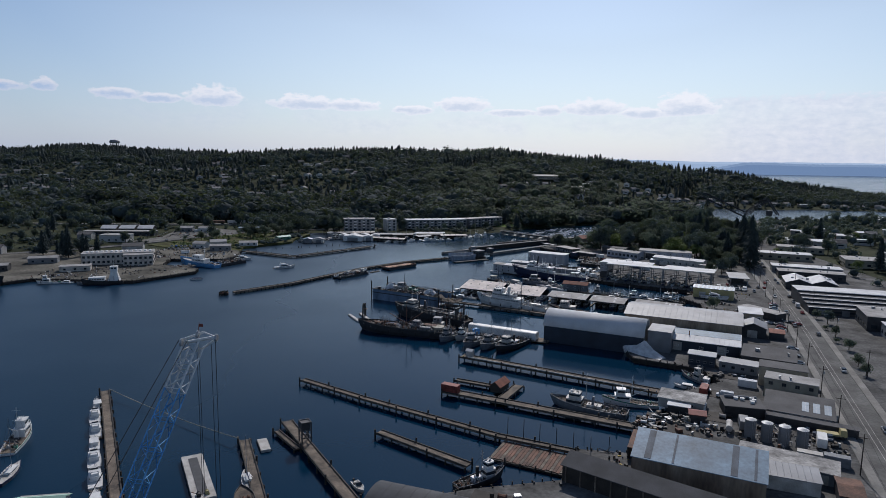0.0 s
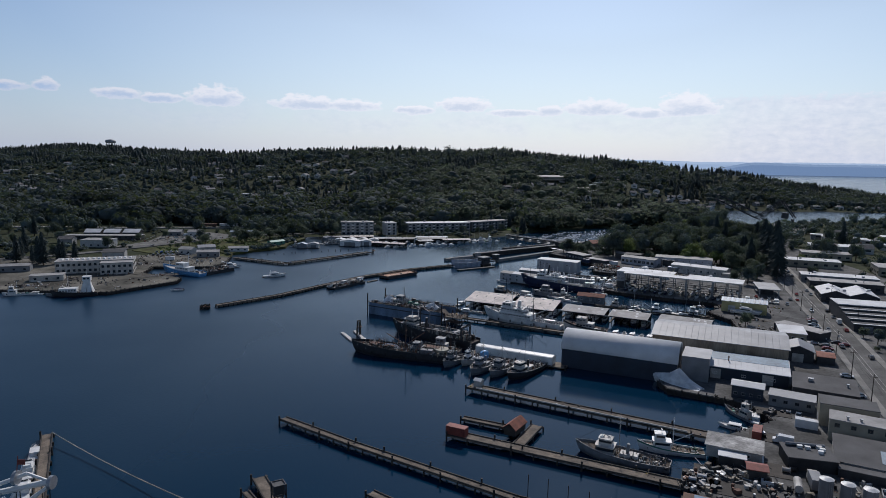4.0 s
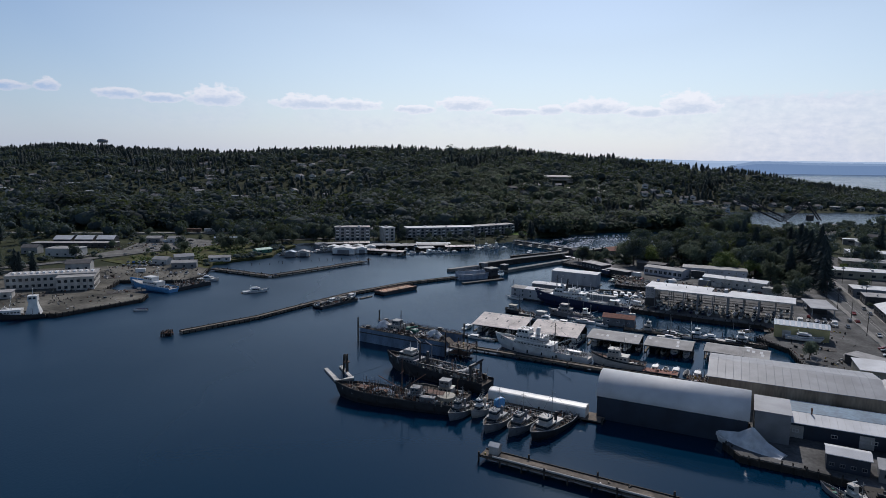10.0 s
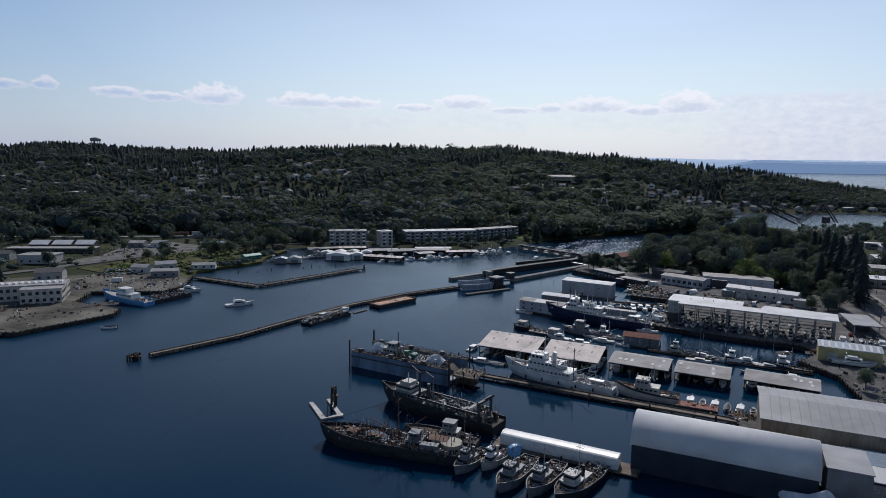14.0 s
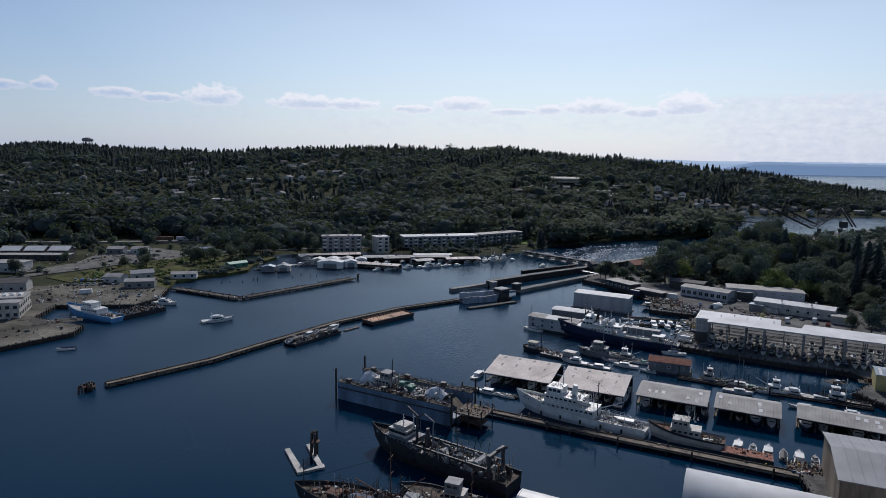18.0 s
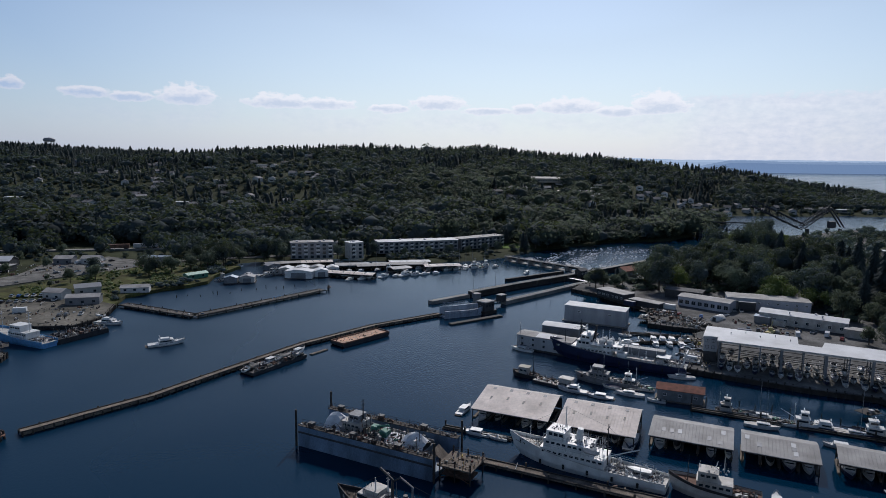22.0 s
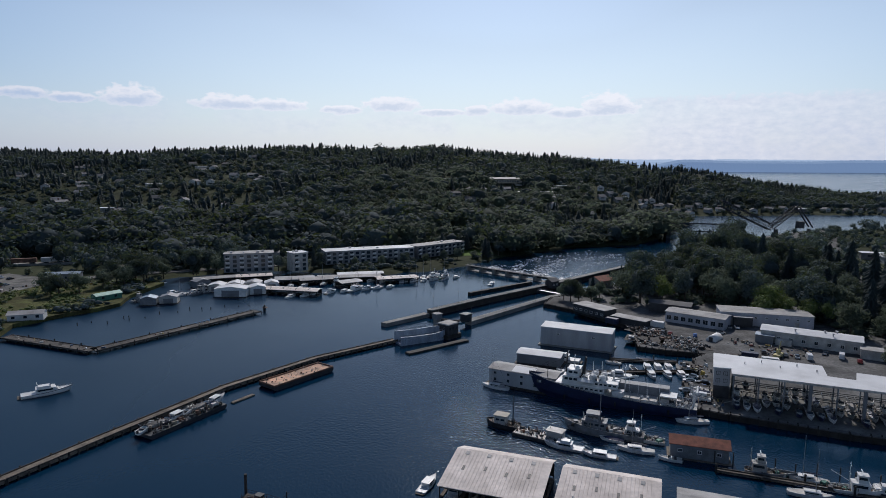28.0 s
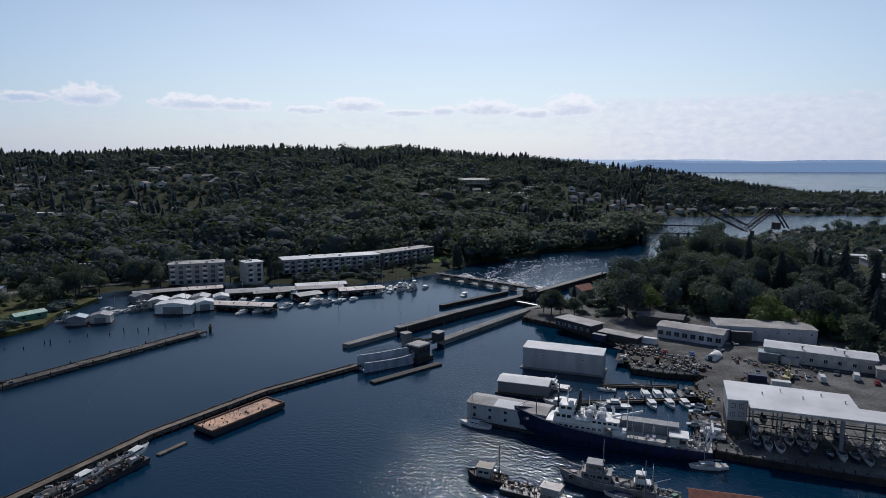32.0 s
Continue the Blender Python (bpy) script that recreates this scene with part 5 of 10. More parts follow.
for i, (y0, d, h) in enumerate(((0, 7, 3.6), (7, 7, 4.5), (14, 7, 5.4), (21, 7, 6.3), (28, 16, 7.2))):
    part("wall", Geo().box(35, y0 + d / 2, 0, 70, d - 0.02, h), DKGREY, t)
    part("glazing", Geo().box(35, y0 - 0.06, h - 1.5 if i else 1.4, 67, 0.1, 0.9), GLASS, t)
    part("roof", Geo().box(35, y0 + d / 2, h, 70.4, d + 0.1, 0.2), ROOFD if i < 4 else ROOFW, t)
    part("roof_edge", Geo().box(35, y0 + 0.5, h + 0.203, 70.6, 1.3, 0.16), ROOFW, t, "pale metal roof edge")
for i in range(6):
    part("loading_door", Geo().box(6 + i * 11, -0.09, 0.1, 3.6, 0.14, 2.8), GREYW, t)

# the street with its kerbs, pavements, rails and poles
STREET = [(54, 0), (84, 70), (115.5, 143), (129.5, 178), (144.4, 215.5), (156.3, 246), (172.2, 286), (193.3, 341.5), (222.6, 423), (248.4, 493), (271.3, 554.5), (307, 634), (343, 694.6), (376, 750), (402, 810)]


def strip(name, line, off, width, z, th, material, label, category="road"):
    rings = []
    for i, (x, y) in enumerate(line):
        a, b = line[max(0, i - 1)], line[min(len(line) - 1, i + 1)]
        d = Vector((b[0] - a[0], b[1] - a[1])).normalized()
        nx, ny = d.y, -d.x
        p, q = (x + nx * (off - width / 2), y + ny * (off - width / 2)), (x + nx * (off + width / 2), y + ny * (off + width / 2))
        rings.append([(*p, z - th), (*q, z - th), (*q, z), (*p, z)])
    return solid(name, Geo().loft(rings), material, label, category, kind="structure")


strip("road", STREET, 0, 10.5, 2.03, 0.5, ROADM, "worn pale grey street")
strip("pavement", STREET, 6.6, 2.4, 2.16, 0.6, CONC, "concrete pavement with a kerb", "pavement")
strip("pavement_2", STREET, -6.6, 2.4, 2.16, 0.6, CONC, "concrete pavement with a kerb", "pavement")
strip("parking_strip", STREET[:10], 16, 14, 2.02, 0.5, YARD, "asphalt parking strip along the street", "road")
for o in (-1.0, 0.5):
    strip("road_marking", STREET, o, 0.11, 2.045, 0.012, DIRTYW, "thin painted lane line", "marking")
for k in range(22):
    y = 120 + k * 27
    x = float(np.interp(y, [p[1] for p in STREET], [p[0] for p in STREET]))
    for s in (-8.5, 9.5):
        if k % 2 and s > 0:
            continue
        t = thing("utility_pole", "tall brown timber utility pole beside the street", "pole", x + s, y - s * 0.4, 2, -22, "street poles")
        part("pole", Geo().tube((0, 0, 0), (0, 0, 11), 0.17, 6, 0.11), WOODD, t)
        part("crossarm", Geo().box(0, 0, 9.8, 2.4, 0.12, 0.14), WOODD, t)
        if k % 3 == 0:
            part("transformer", Geo().tube((0.35, 0, 8.2), (0.35, 0, 9.2), 0.25, 8), METAL, t, "grey transformer can")
w = Geo()
for k in range(21):
    for dz, dx in ((9.95, -1.1), (9.95, 1.1), (8.0, 0)):
        ya, yb = 120 + k * 27, 147 + k * 27
        xa, xb = (float(np.interp(q, [p[1] for p in STREET], [p[0] for p in STREET])) - 8.5 + dx for q in (ya, yb))
        mid = ((xa + xb) / 2, (ya + yb) / 2 + 3.4, 2 + dz - 0.5)
        w.tube((xa, ya + 3.4, 2 + dz), mid, 0.03, 3).tube(mid, (xb, yb + 3.4, 2 + dz), 0.03, 3)
solid("overhead_wire", w, RUBBER, "thin black overhead wires along the street", "wire")

# ---- piers and floats of the north side ----
pier("timber_pier", "long timber pier with a pale pipe along it", (11, 245.5), (80, 207), 4.6, 1.8)
t = thing("pipeline", "pale pipe laid along the pier's edge", "pipe", 12, 243.6, 2.0, -29.1)
part("pipe", Geo().tube((2, -1.0, 0.35), (70, -1.0, 0.35), 0.28, 8), DIRTYW, t)
part("saddle", Geo().box(10, -1.0, -0.2, 0.3, 0.8, 0.4).box(30, -1.0, -0.2, 0.3, 0.8, 0.4).box(50, -1.0, -0.2, 0.3, 0.8, 0.4), WOODD, t)
building("pier_hut", "small white hut at a pier's tip", "hut", 12.5, 244.5, -29, 2.6, 2.4, 2.2, 0.6, DIRTYW, ROOFW, 1.8, 0.2)
pier("timber_pier", "weathered timber pier with a side float", (4, 207.5), (62, 179), 4.0, 1.5)
pier("timber_float", "short timber float with rubble", (8, 219), (25, 211), 2.6, 1.2)
pier("timber_float", "timber cross float joining two piers", (22, 199), (30, 214), 3.5, 1.3)
t, ro = building("pier_hut", "red-roofed hut on the cross float", "hut", 22.5, 205.5, 58, 7, 3.6, 2.2, 1.4, WOODD, REDB, 1.3, 0.4)
t = thing("container", "faded red steel container at a pier's tip", "container", 6, 206.5, 1.5, -27)
part("body", Geo().box(0, 0, 0, 6, 2.6, 2.5), REDP, t)
for i in range(11):
    part("rib", Geo().box(-2.75 + i * 0.55, -1.33, 0.1, 0.2, 0.08, 2.3), REDP, t)
for a, b in (((-46, 216), (-23, 199.5)), ((-23, 199.5), (19, 172)), ((19, 172), (62, 152))):
    pier("timber_pier", "long narrow timber pier bending towards the shore", a, b, 2.6, 1.5, 5)
pier("timber_pier", "narrow timber pier beside a wooden platform", (-15, 173.5), (10, 154), 2.8, 1.5)
pier("timber_pier", "weathered timber pier with a steel-framed tower", (-43, 180), (-14, 130), 3.4, 1.5)
pier("timber_float", "narrow timber side float", (-44.5, 174), (-36, 163), 1.8, 1.0)
t = thing("steel_tower", "dark steel-framed tower on a pier", "tower", -34.6, 166.2, 1.5, -60)
for a in (-1.3, 1.3):
    for b in (-1.3, 1.3):
        part("leg", Geo().box(a, b, 0, 0.3, 0.3, 6), DKGREY, t)
for zz in (1.5, 3.5, 5.8):
    part("ring", Geo().box(0, -1.3, zz, 2.9, 0.2, 0.25).box(0, 1.3, zz, 2.9, 0.2, 0.25).box(-1.3, 0, zz, 0.2, 2.3, 0.24).box(1.3, 0, zz, 0.2, 2.3, 0.24), DKGREY, t)
part("cabin", Geo().box(0, 0, 3.75, 2.2, 2.2, 2.05), DKGREY, t)
pier("timber_pier", "timber float with a small white platform", (-52, 168), (-36, 130), 3.0, 1.0)
t = thing("float_platform", "pale plank platform floating beside a pier", "platform", -46, 166, 0, -66)
part("deck", Geo().box(0, 0, -0.4, 7.5, 2.6, 1.1), DIRTYW, t)
part("bumper", Geo().box(0, -1.4, 0.1, 7.5, 0.18, 0.3).box(0, 1.4, 0.1, 7.5, 0.18, 0.3), RUBBER, t)
pier("timber_pier", "timber finger pier lined with white boats", (-109, 203), (-66, 126), 2.8, 1.2)
t = thing("timber_platform", "sunken timber platform with red-brown stained planks", "platform", 28, 160, 0, -26)
part("frame", Geo().box(0, 0, 0.2, 22, 12, 0.5), WOODD, t)
for i in range(24):
    part("plank", Geo().box(-10.5 + i * 0.91, rnd(-0.2, 0.2), 0.72, 0.8, rnd(10.5, 11.8), 0.16), RUST if i % 3 else WOOD, t)
for i in range(6):
    for s in (-1, 1):
        part("timber_post", Geo().tube((-10.5 + i * 4.2, s * 6.2, -2.5), (-10.5 + i * 4.2, s * 6.2, rnd(1.2, 2.2)), 0.22, 6), WOODD, t)
for i in range(9):
    x, y = 22 + i * 4.3, 174 - i * 2.2
    t = thing("mooring_pole", "slender dark pole standing in the water", "pole", x, y, 0, 0, "mooring poles")
    part("shaft", Geo().tube((0, 0, -2), (rnd(-0.1, 0.1), 0, rnd(5, 7.5)), 0.1, 5), WOODD, t)
pier("timber_walkway", "long timber walkway crossing the harbour to the shore", (12, 343.5), (49, 324), 3.0, 1.2)
pier("timber_walkway", "long timber walkway crossing the harbour to the shore", (49, 324), (96, 300.5), 3.4, 1.2)
pier("timber_float", "float carrying a white tent, with dark edges", (14, 288.5), (50, 271.5), 6.2, 0.8, curb=False)
t = thing("tent", "long low white fabric tent on the float", "tent", 16.2, 288.5, 0.8, -27)
prof = [(-2.2, 0), (-2.2, 2.9), (-1.7, 3.15), (0, 3.4), (1.7, 3.15), (2.2, 2.9), (2.2, 0)]
part("fabric", Geo().loft([[(xx, a, b) for a, b in prof] for xx in (0, 32.5)]), WHITE, t)
for i in range(2):
    part("rib", Geo().loft([[(0.3 + i * 32 + d, a * 1.01, b * 1.01 + 0.01) for a, b in prof[1:-1]] for d in (0, 0.12)]), DIRTYW, t)
# forked float off the old ship's bow
t = thing("mooring_float", "pale forked mooring float with a pile cluster", "float", 0, 0, 0)
part("arm", Geo().prism([(-44.6, 315.6), (-43.4, 316.2), (-36.8, 303.6), (-38.2, 302.4)], -0.3, 0.6), DIRTYW, t)
part("arm", Geo().prism([(-39.4, 318.6), (-38.2, 319.2), (-32.6, 307), (-33.8, 306.2)], -0.3, 0.6), DIRTYW, t)
part("crosspiece", Geo().prism([(-38.2, 302.4), (-36.9, 303.7), (-32.4, 307.4), (-31.8, 305.6)], -0.29, 0.59), DIRTYW, t)
dolphin(-35.8, 313, 5, 6.5)
for i in range(16):
    x, y = 88 + i * 4.2 + rnd(-1, 1), 383 - i * 2.0
    t = thing("mooring_pole", "slender pole rising from the narrow basin", "pole", x, y, 0, 0, "mooring poles")
    part("shaft", Geo().tube((0, 0, -2), (0, 0, rnd(2.5, 4)), 0.16, 6), WOODD, t)
pier("timber_float", "floating walkway through the small-boat basin", (86, 379), (140, 351), 1.8, 0.6, 9, post=2)
pier("timber_float", "floating walkway of the inner basin", (72, 456), (118, 453), 2.0, 0.7, 8, post=2)
pier("timber_float", "float below the white shed", (92, 470), (117, 464), 2.0, 0.7, 8, post=2)
pier("timber_float", "narrow timber float with small craft", (24, 357), (5, 366), 1.6, 0.5, 6, post=1.5)


# ---- boats and ships ----
def hull_rings(L, B, fs, fb, draft, taper, transom, rake, bw, n=14):
    rings, deck = [], []
    for i in range(n + 1):
        s = i / n
        k = min(1.0, transom + (1 - transom) * min(1.0, s / 0.3))
        if s > 1 - taper:
            k *= max(0.02, 1 - ((s - 1 + taper) / taper) ** 2.1)
        b = max(0.06, B / 2 * k)
        z = fs + (fb - fs) * s ** 2.2
        xt = -L / 2 + L * s
        xb = xt - rake * L * s ** 4
        xm = (xt * 2 + xb) / 3
        zi = z - bw
        bi = max(0.02, b - 0.14)
        rings.append([(xt, bi, zi), (xt, bi, z), (xt, b, z), (xm, b * 0.96, z * 0.35), (xb, b * 0.82, -draft * 0.4), (xb, b * 0.25, -draft),
                      (xb, -b * 0.25, -draft), (xb, -b * 0.82, -draft * 0.4), (xm, -b * 0.96, z * 0.35), (xt, -b, z), (xt, -bi, z), (xt, -bi, zi)])
        deck.append([(xt, bi, zi + 0.02), (xt, -bi, zi + 0.02), (xt, -bi, zi + 0.06), (xt, bi, zi + 0.06)])
    return rings, deck


def add_hull(t, L, B, fs, fb, hullm, deckm, draft=0.8, taper=0.45, transom=0.85, rake=0.08, bw=0.5, band=None, bandh=0.35):
    rings, deck = hull_rings(L, B, fs, fb, draft, taper, transom, rake, bw)
    h = part("hull", Geo().loft(rings), hullm, t)
    part("deck", Geo().loft(deck), deckm, t)
    if band:
        g = Geo()
        for sgn in (1, -1):
            rr = []
            for r in rings:
                p, q = Vector(r[2 if sgn > 0 else 9]), Vector(r[3 if sgn > 0 else 8])
                a, b = p.lerp(q, 0.02), p.lerp(q, bandh)
                o = Vector((0, 0.03 * sgn, 0))
                rr.append([a + o, b + o, b - o, a - o])
            g.loft(rr)
        part("stripe", g, band, h, "painted band below the rail")
    return h


def ship_trim(t, L, B, fs, fb, seed, m=DKGREY, masts=4, x0=-0.4, x1=0.3):
    """Side rails, aerials, ventilators and fenders that roughen a ship's outline."""
    r = random.Random(seed)
    for s in (-1, 1):
        part("rail", Geo().rail([(L * x0, s * B * 0.45, fs), (0, s * B * 0.485, fs + (fb - fs) * 0.2), (L * x1, s * B * 0.42, fs + (fb - fs) * 0.55)], 1.0, 0.035, 2.2), m, t)
    for i in range(masts):
        x, y, h = r.uniform(-0.38, 0.3) * L, r.uniform(-0.3, 0.3) * B, r.uniform(3.5, 7.5)
        part("aerial", Geo().tube((x, y, fs - 0.4), (x + r.uniform(-0.4, 0.4), y, fs + h), 0.06, 4).tube((x - 0.5, y, fs + h * 0.7), (x + 0.5, y, fs + h * 0.7), 0.04, 4), m, t)
    for i in range(masts + 2):
        x, y = r.uniform(-0.4, 0.36) * L, r.choice((-1, 1)) * r.uniform(0.2, 0.36) * B
        part("ventilator", Geo().tube((x, y, fs - 0.5), (x, y, fs + 0.9), 0.22, 7).tube((x, y, fs + 0.9), (x + 0.5, y, fs + 1.2), 0.34, 7), m, t)
    for i in range(5):
        x = (-0.35 + i * 0.15) * L
        part("fender", Geo().tube((x, B * 0.5, fs * 0.3), (x, B * 0.5, fs * 0.7), 0.3, 8), RUBBER, t)


def tier(t, x, y, z, L, W, H, m, name="deckhouse", slope=0.12, winz=None, roofm=None, wh=0.55, label="", small=False):
    """One storey of a superstructure: walls leaning in, a roof lip and a band of separate dark windows."""
    s = slope * H
    g = Geo().add([(x - L / 2, y - W / 2, z), (x + L / 2, y - W / 2, z), (x + L / 2, y + W / 2, z), (x - L / 2, y + W / 2, z),
                   (x - L / 2, y - W / 2 + 0.06, z + H), (x + L / 2 - s, y - W / 2 + 0.06, z + H), (x + L / 2 - s, y + W / 2 - 0.06, z + H), (x - L / 2, y + W / 2 - 0.06, z + H)],
                  [(3, 2, 1, 0), (4, 5, 6, 7), (0, 1, 5, 4), (1, 2, 6, 5), (2, 3, 7, 6), (3, 0, 4, 7)])
    d = part(name, g, m, t, label)
    part("roof", Geo().box(x - s / 2, y, z + H + 0.003, L - s + 0.3, W + 0.3, 0.1), roofm or m, d)
    if winz is not None and small:
        g = Geo().box(x - s * 0.5 - 0.1, y - W / 2 + 0.02, z + winz, (L - s) * 0.82, 0.14, wh).box(x - s * 0.5 - 0.1, y + W / 2 - 0.02, z + winz, (L - s) * 0.82, 0.14, wh)
        part("glazing", g.box(x + L / 2 - slope * (winz + wh / 2), y, z + winz, 0.16, W * 0.8, wh), GLASS, d)
    elif winz is not None:
        n = max(2, int(L / 1.5))
        for i in range(n):
            xx = x - L / 2 + (L - s - 0.4) * (i + 0.5) / n + 0.2
            for sd in (-1, 1):
                part("window", Geo().box(xx, y + sd * (W / 2 - 0.02), z + winz, L / n * 0.6, 0.14, wh), GLASS, d)
        k = max(2, int(W / 1.2))
        for i in range(k):
            yy = y - W / 2 + W * (i + 0.5) / k
            part("window", Geo().box(x + L / 2 - slope * (winz + wh / 2), yy, z + winz, 0.16, W / k * 0.7, wh), GLASS, d)
    return d


def mast(t, x, y, z, h, m=WHITE, r=0.09, arms=2, name="mast"):
    g = Geo().tube((x, y, z), (x, y, z + h), r, 6, r * 0.5)
    for i in range(arms):
        k = 0.6 + 0.3 * i / max(1, arms - 1) if arms > 1 else 0.7
        g.tube((x, y - h * 0.12, z + h * k), (x, y + h * 0.12, z + h * k), r * 0.5, 4)
    part(name, g, m, t)


def stays(t, pts, r=0.02):
    g = Geo()
    for a, b in pts:
        g.tube(a, b, r, 3)
    part("rigging", g, RUBBER, t)


def clutter(t, seed, x0, x1, y0, y1, z, n, mats, smax=1.4, name="deck_gear"):
    """Winches, drums, crates, coils and hatches, each its own part."""
    r = random.Random(seed)
    for i in range(n):
        x, y, s = r.uniform(x0, x1), r.uniform(y0, y1), r.uniform(0.4, 1.0) * smax
        k, g = r.random(), Geo()
        if i % 5 in (1, 3):
            continue
        if k < 0.3:
            g.box(x, y, z, s * 1.3, s, s * 0.7, r.uniform(0, 90), 0.92)
            nm = "crate"
        elif k < 0.5:
            g.tube((x - s * 0.6, y, z + s * 0.45), (x + s * 0.6, y, z + s * 0.45), s * 0.45, 8)
            g.tube((x - s * 0.7, y, z + s * 0.45), (x - s * 0.6, y, z + s * 0.45), s * 0.6, 8).tube((x + s * 0.6, y, z + s * 0.45), (x + s * 0.7, y, z + s * 0.45), s * 0.6, 8)
            nm = "winch"
        elif k < 0.65:
            g.tube((x, y, z), (x, y, z + s * 0.9), s * 0.35, 8)
            nm = "drum"
        elif k < 0.8:
            for q in range(3):
                g.tube((x, y, z + q * 0.16), (x, y, z + q * 0.16 + 0.14), s * (0.6 - 0.1 * q), 9)
            nm = "rope_coil"
        else:
            a = r.uniform(0, 6.28)
            g.tube((x, y, z + 0.15), (x + 2.2 * s * math.cos(a), y + 2.2 * s * math.sin(a), z + r.uniform(0.2, 1.6)), 0.09, 5)
            nm = "spar"
        part(nm, g, r.choice(mats), t)


def junk(t, seed, x0, x1, y0, y1, z, n, s=0.5, m=None, tall=1.0):
    """A dense litter of small fittings, lines, boxes and pipes, too small to tell apart."""
    r, g = random.Random(seed), Geo()
    for i in range(n):
        x, y, a, k = r.uniform(x0, x1), r.uniform(y0, y1), r.uniform(0, 180), r.random()
        q = s * r.uniform(0.35, 1.3)
        if k < 0.5:
            g.box(x, y, z, q * r.uniform(0.5, 2), q * 0.6, q * r.uniform(0.3, 1.2) * tall, a, r.uniform(0.7, 1))
        elif k < 0.75:
            h = q * r.uniform(0.8, 3.5) * tall
            g.tube((x, y, z), (x + r.uniform(-0.2, 0.2) * h, y + r.uniform(-0.2, 0.2) * h, z + h), 0.05 + 0.05 * r.random(), 4)
        elif k < 0.9:
            c, q2 = math.cos(radians(a)), math.sin(radians(a))
            h0, h1 = r.uniform(0.1, 0.9) * tall, r.uniform(0.1, 1.4) * tall
            g.tube((x, y, z + h0), (x + q * 3 * c, y + q * 2 * q2, z + h1), 0.06, 4)
        else:
            g.tube((x, y, z), (x, y, z + q * 0.8), q * 0.35, 7)
    return tagged(part("loose_gear", g, m or JUNK, t), kind="stuff")


def cap_rail(t, L, B, fs, fb, m, taper=0.45, transom=0.85, rake=0.08, r=0.1):
    """A pale rubbing rail along the top of both sides and across the stern."""
    rings, _ = hull_rings(L, B, fs, fb, 1.0, taper, transom, rake, 0.5)
    line = [Vector(q[2]) for q in rings] + [Vector(q[9]) for q in reversed(rings)]
    g = Geo()
    for p, q in zip(line, line[1:] + line[:1]):
        g.tube(p + Vector((0, 0, 0.04)), q + Vector((0, 0, 0.04)), r, 5)
    part("cap_rail", g, m, t)


def motor_yacht(L, label, hullm=WHITE, cab=WHITE, fly=True):
    t = thing("motor_yacht", label, "boat", 0, 0, 0)
    B, f = L * 0.3, L * 0.085
    add_hull(t, L, B, f * 0.8, f * 1.5, hullm, cab, 0.5, 0.55, 0.92, 0.1, 0.15, band=DBLUE if L > 11 else None, bandh=0.2)
    tier(t, L * 0.02, 0, f * 0.75, L * 0.46, B * 0.72, L * 0.1, cab, "cabin", 1.0, L * 0.045, wh=L * 0.035, small=True)
    if fly:
        part("flybridge", Geo().box(-L * 0.05, 0, f * 0.75 + L * 0.1 + 0.1, L * 0.26, B * 0.6, 0.55, 0, 0.92), cab, t)
        part("windscreen", Geo().box(L * 0.07, 0, f * 0.75 + L * 0.1 + 0.6, 0.1, B * 0.5, 0.4), GLASS, t)
        g = Geo()
        for s in (-1, 1):
            g.tube((-L * 0.16, s * B * 0.28, f * 0.75 + L * 0.1), (-L * 0.19, s * B * 0.24, f + L * 0.19), 0.08, 5)
        g.tube((-L * 0.19, -B * 0.24, f + L * 0.19), (-L * 0.19, B * 0.24, f + L * 0.19), 0.09, 5)
        part("radar_arch", g, cab, t)
    g = Geo()
    for s in (-1, 1):
        g.rail([(L * 0.1, s * B * 0.42, f * 1.0), (L * 0.34, s * B * 0.27, f * 1.25), (L * 0.48, 0, f * 1.5)], 0.6, 0.025, 1.5)
    part("rail", g, METAL, t, "thin steel bow rail")
    part("swim_platform", Geo().box(-L * 0.53, 0, 0.15, L * 0.07, B * 0.8, 0.1), WOOD, t)
    return t


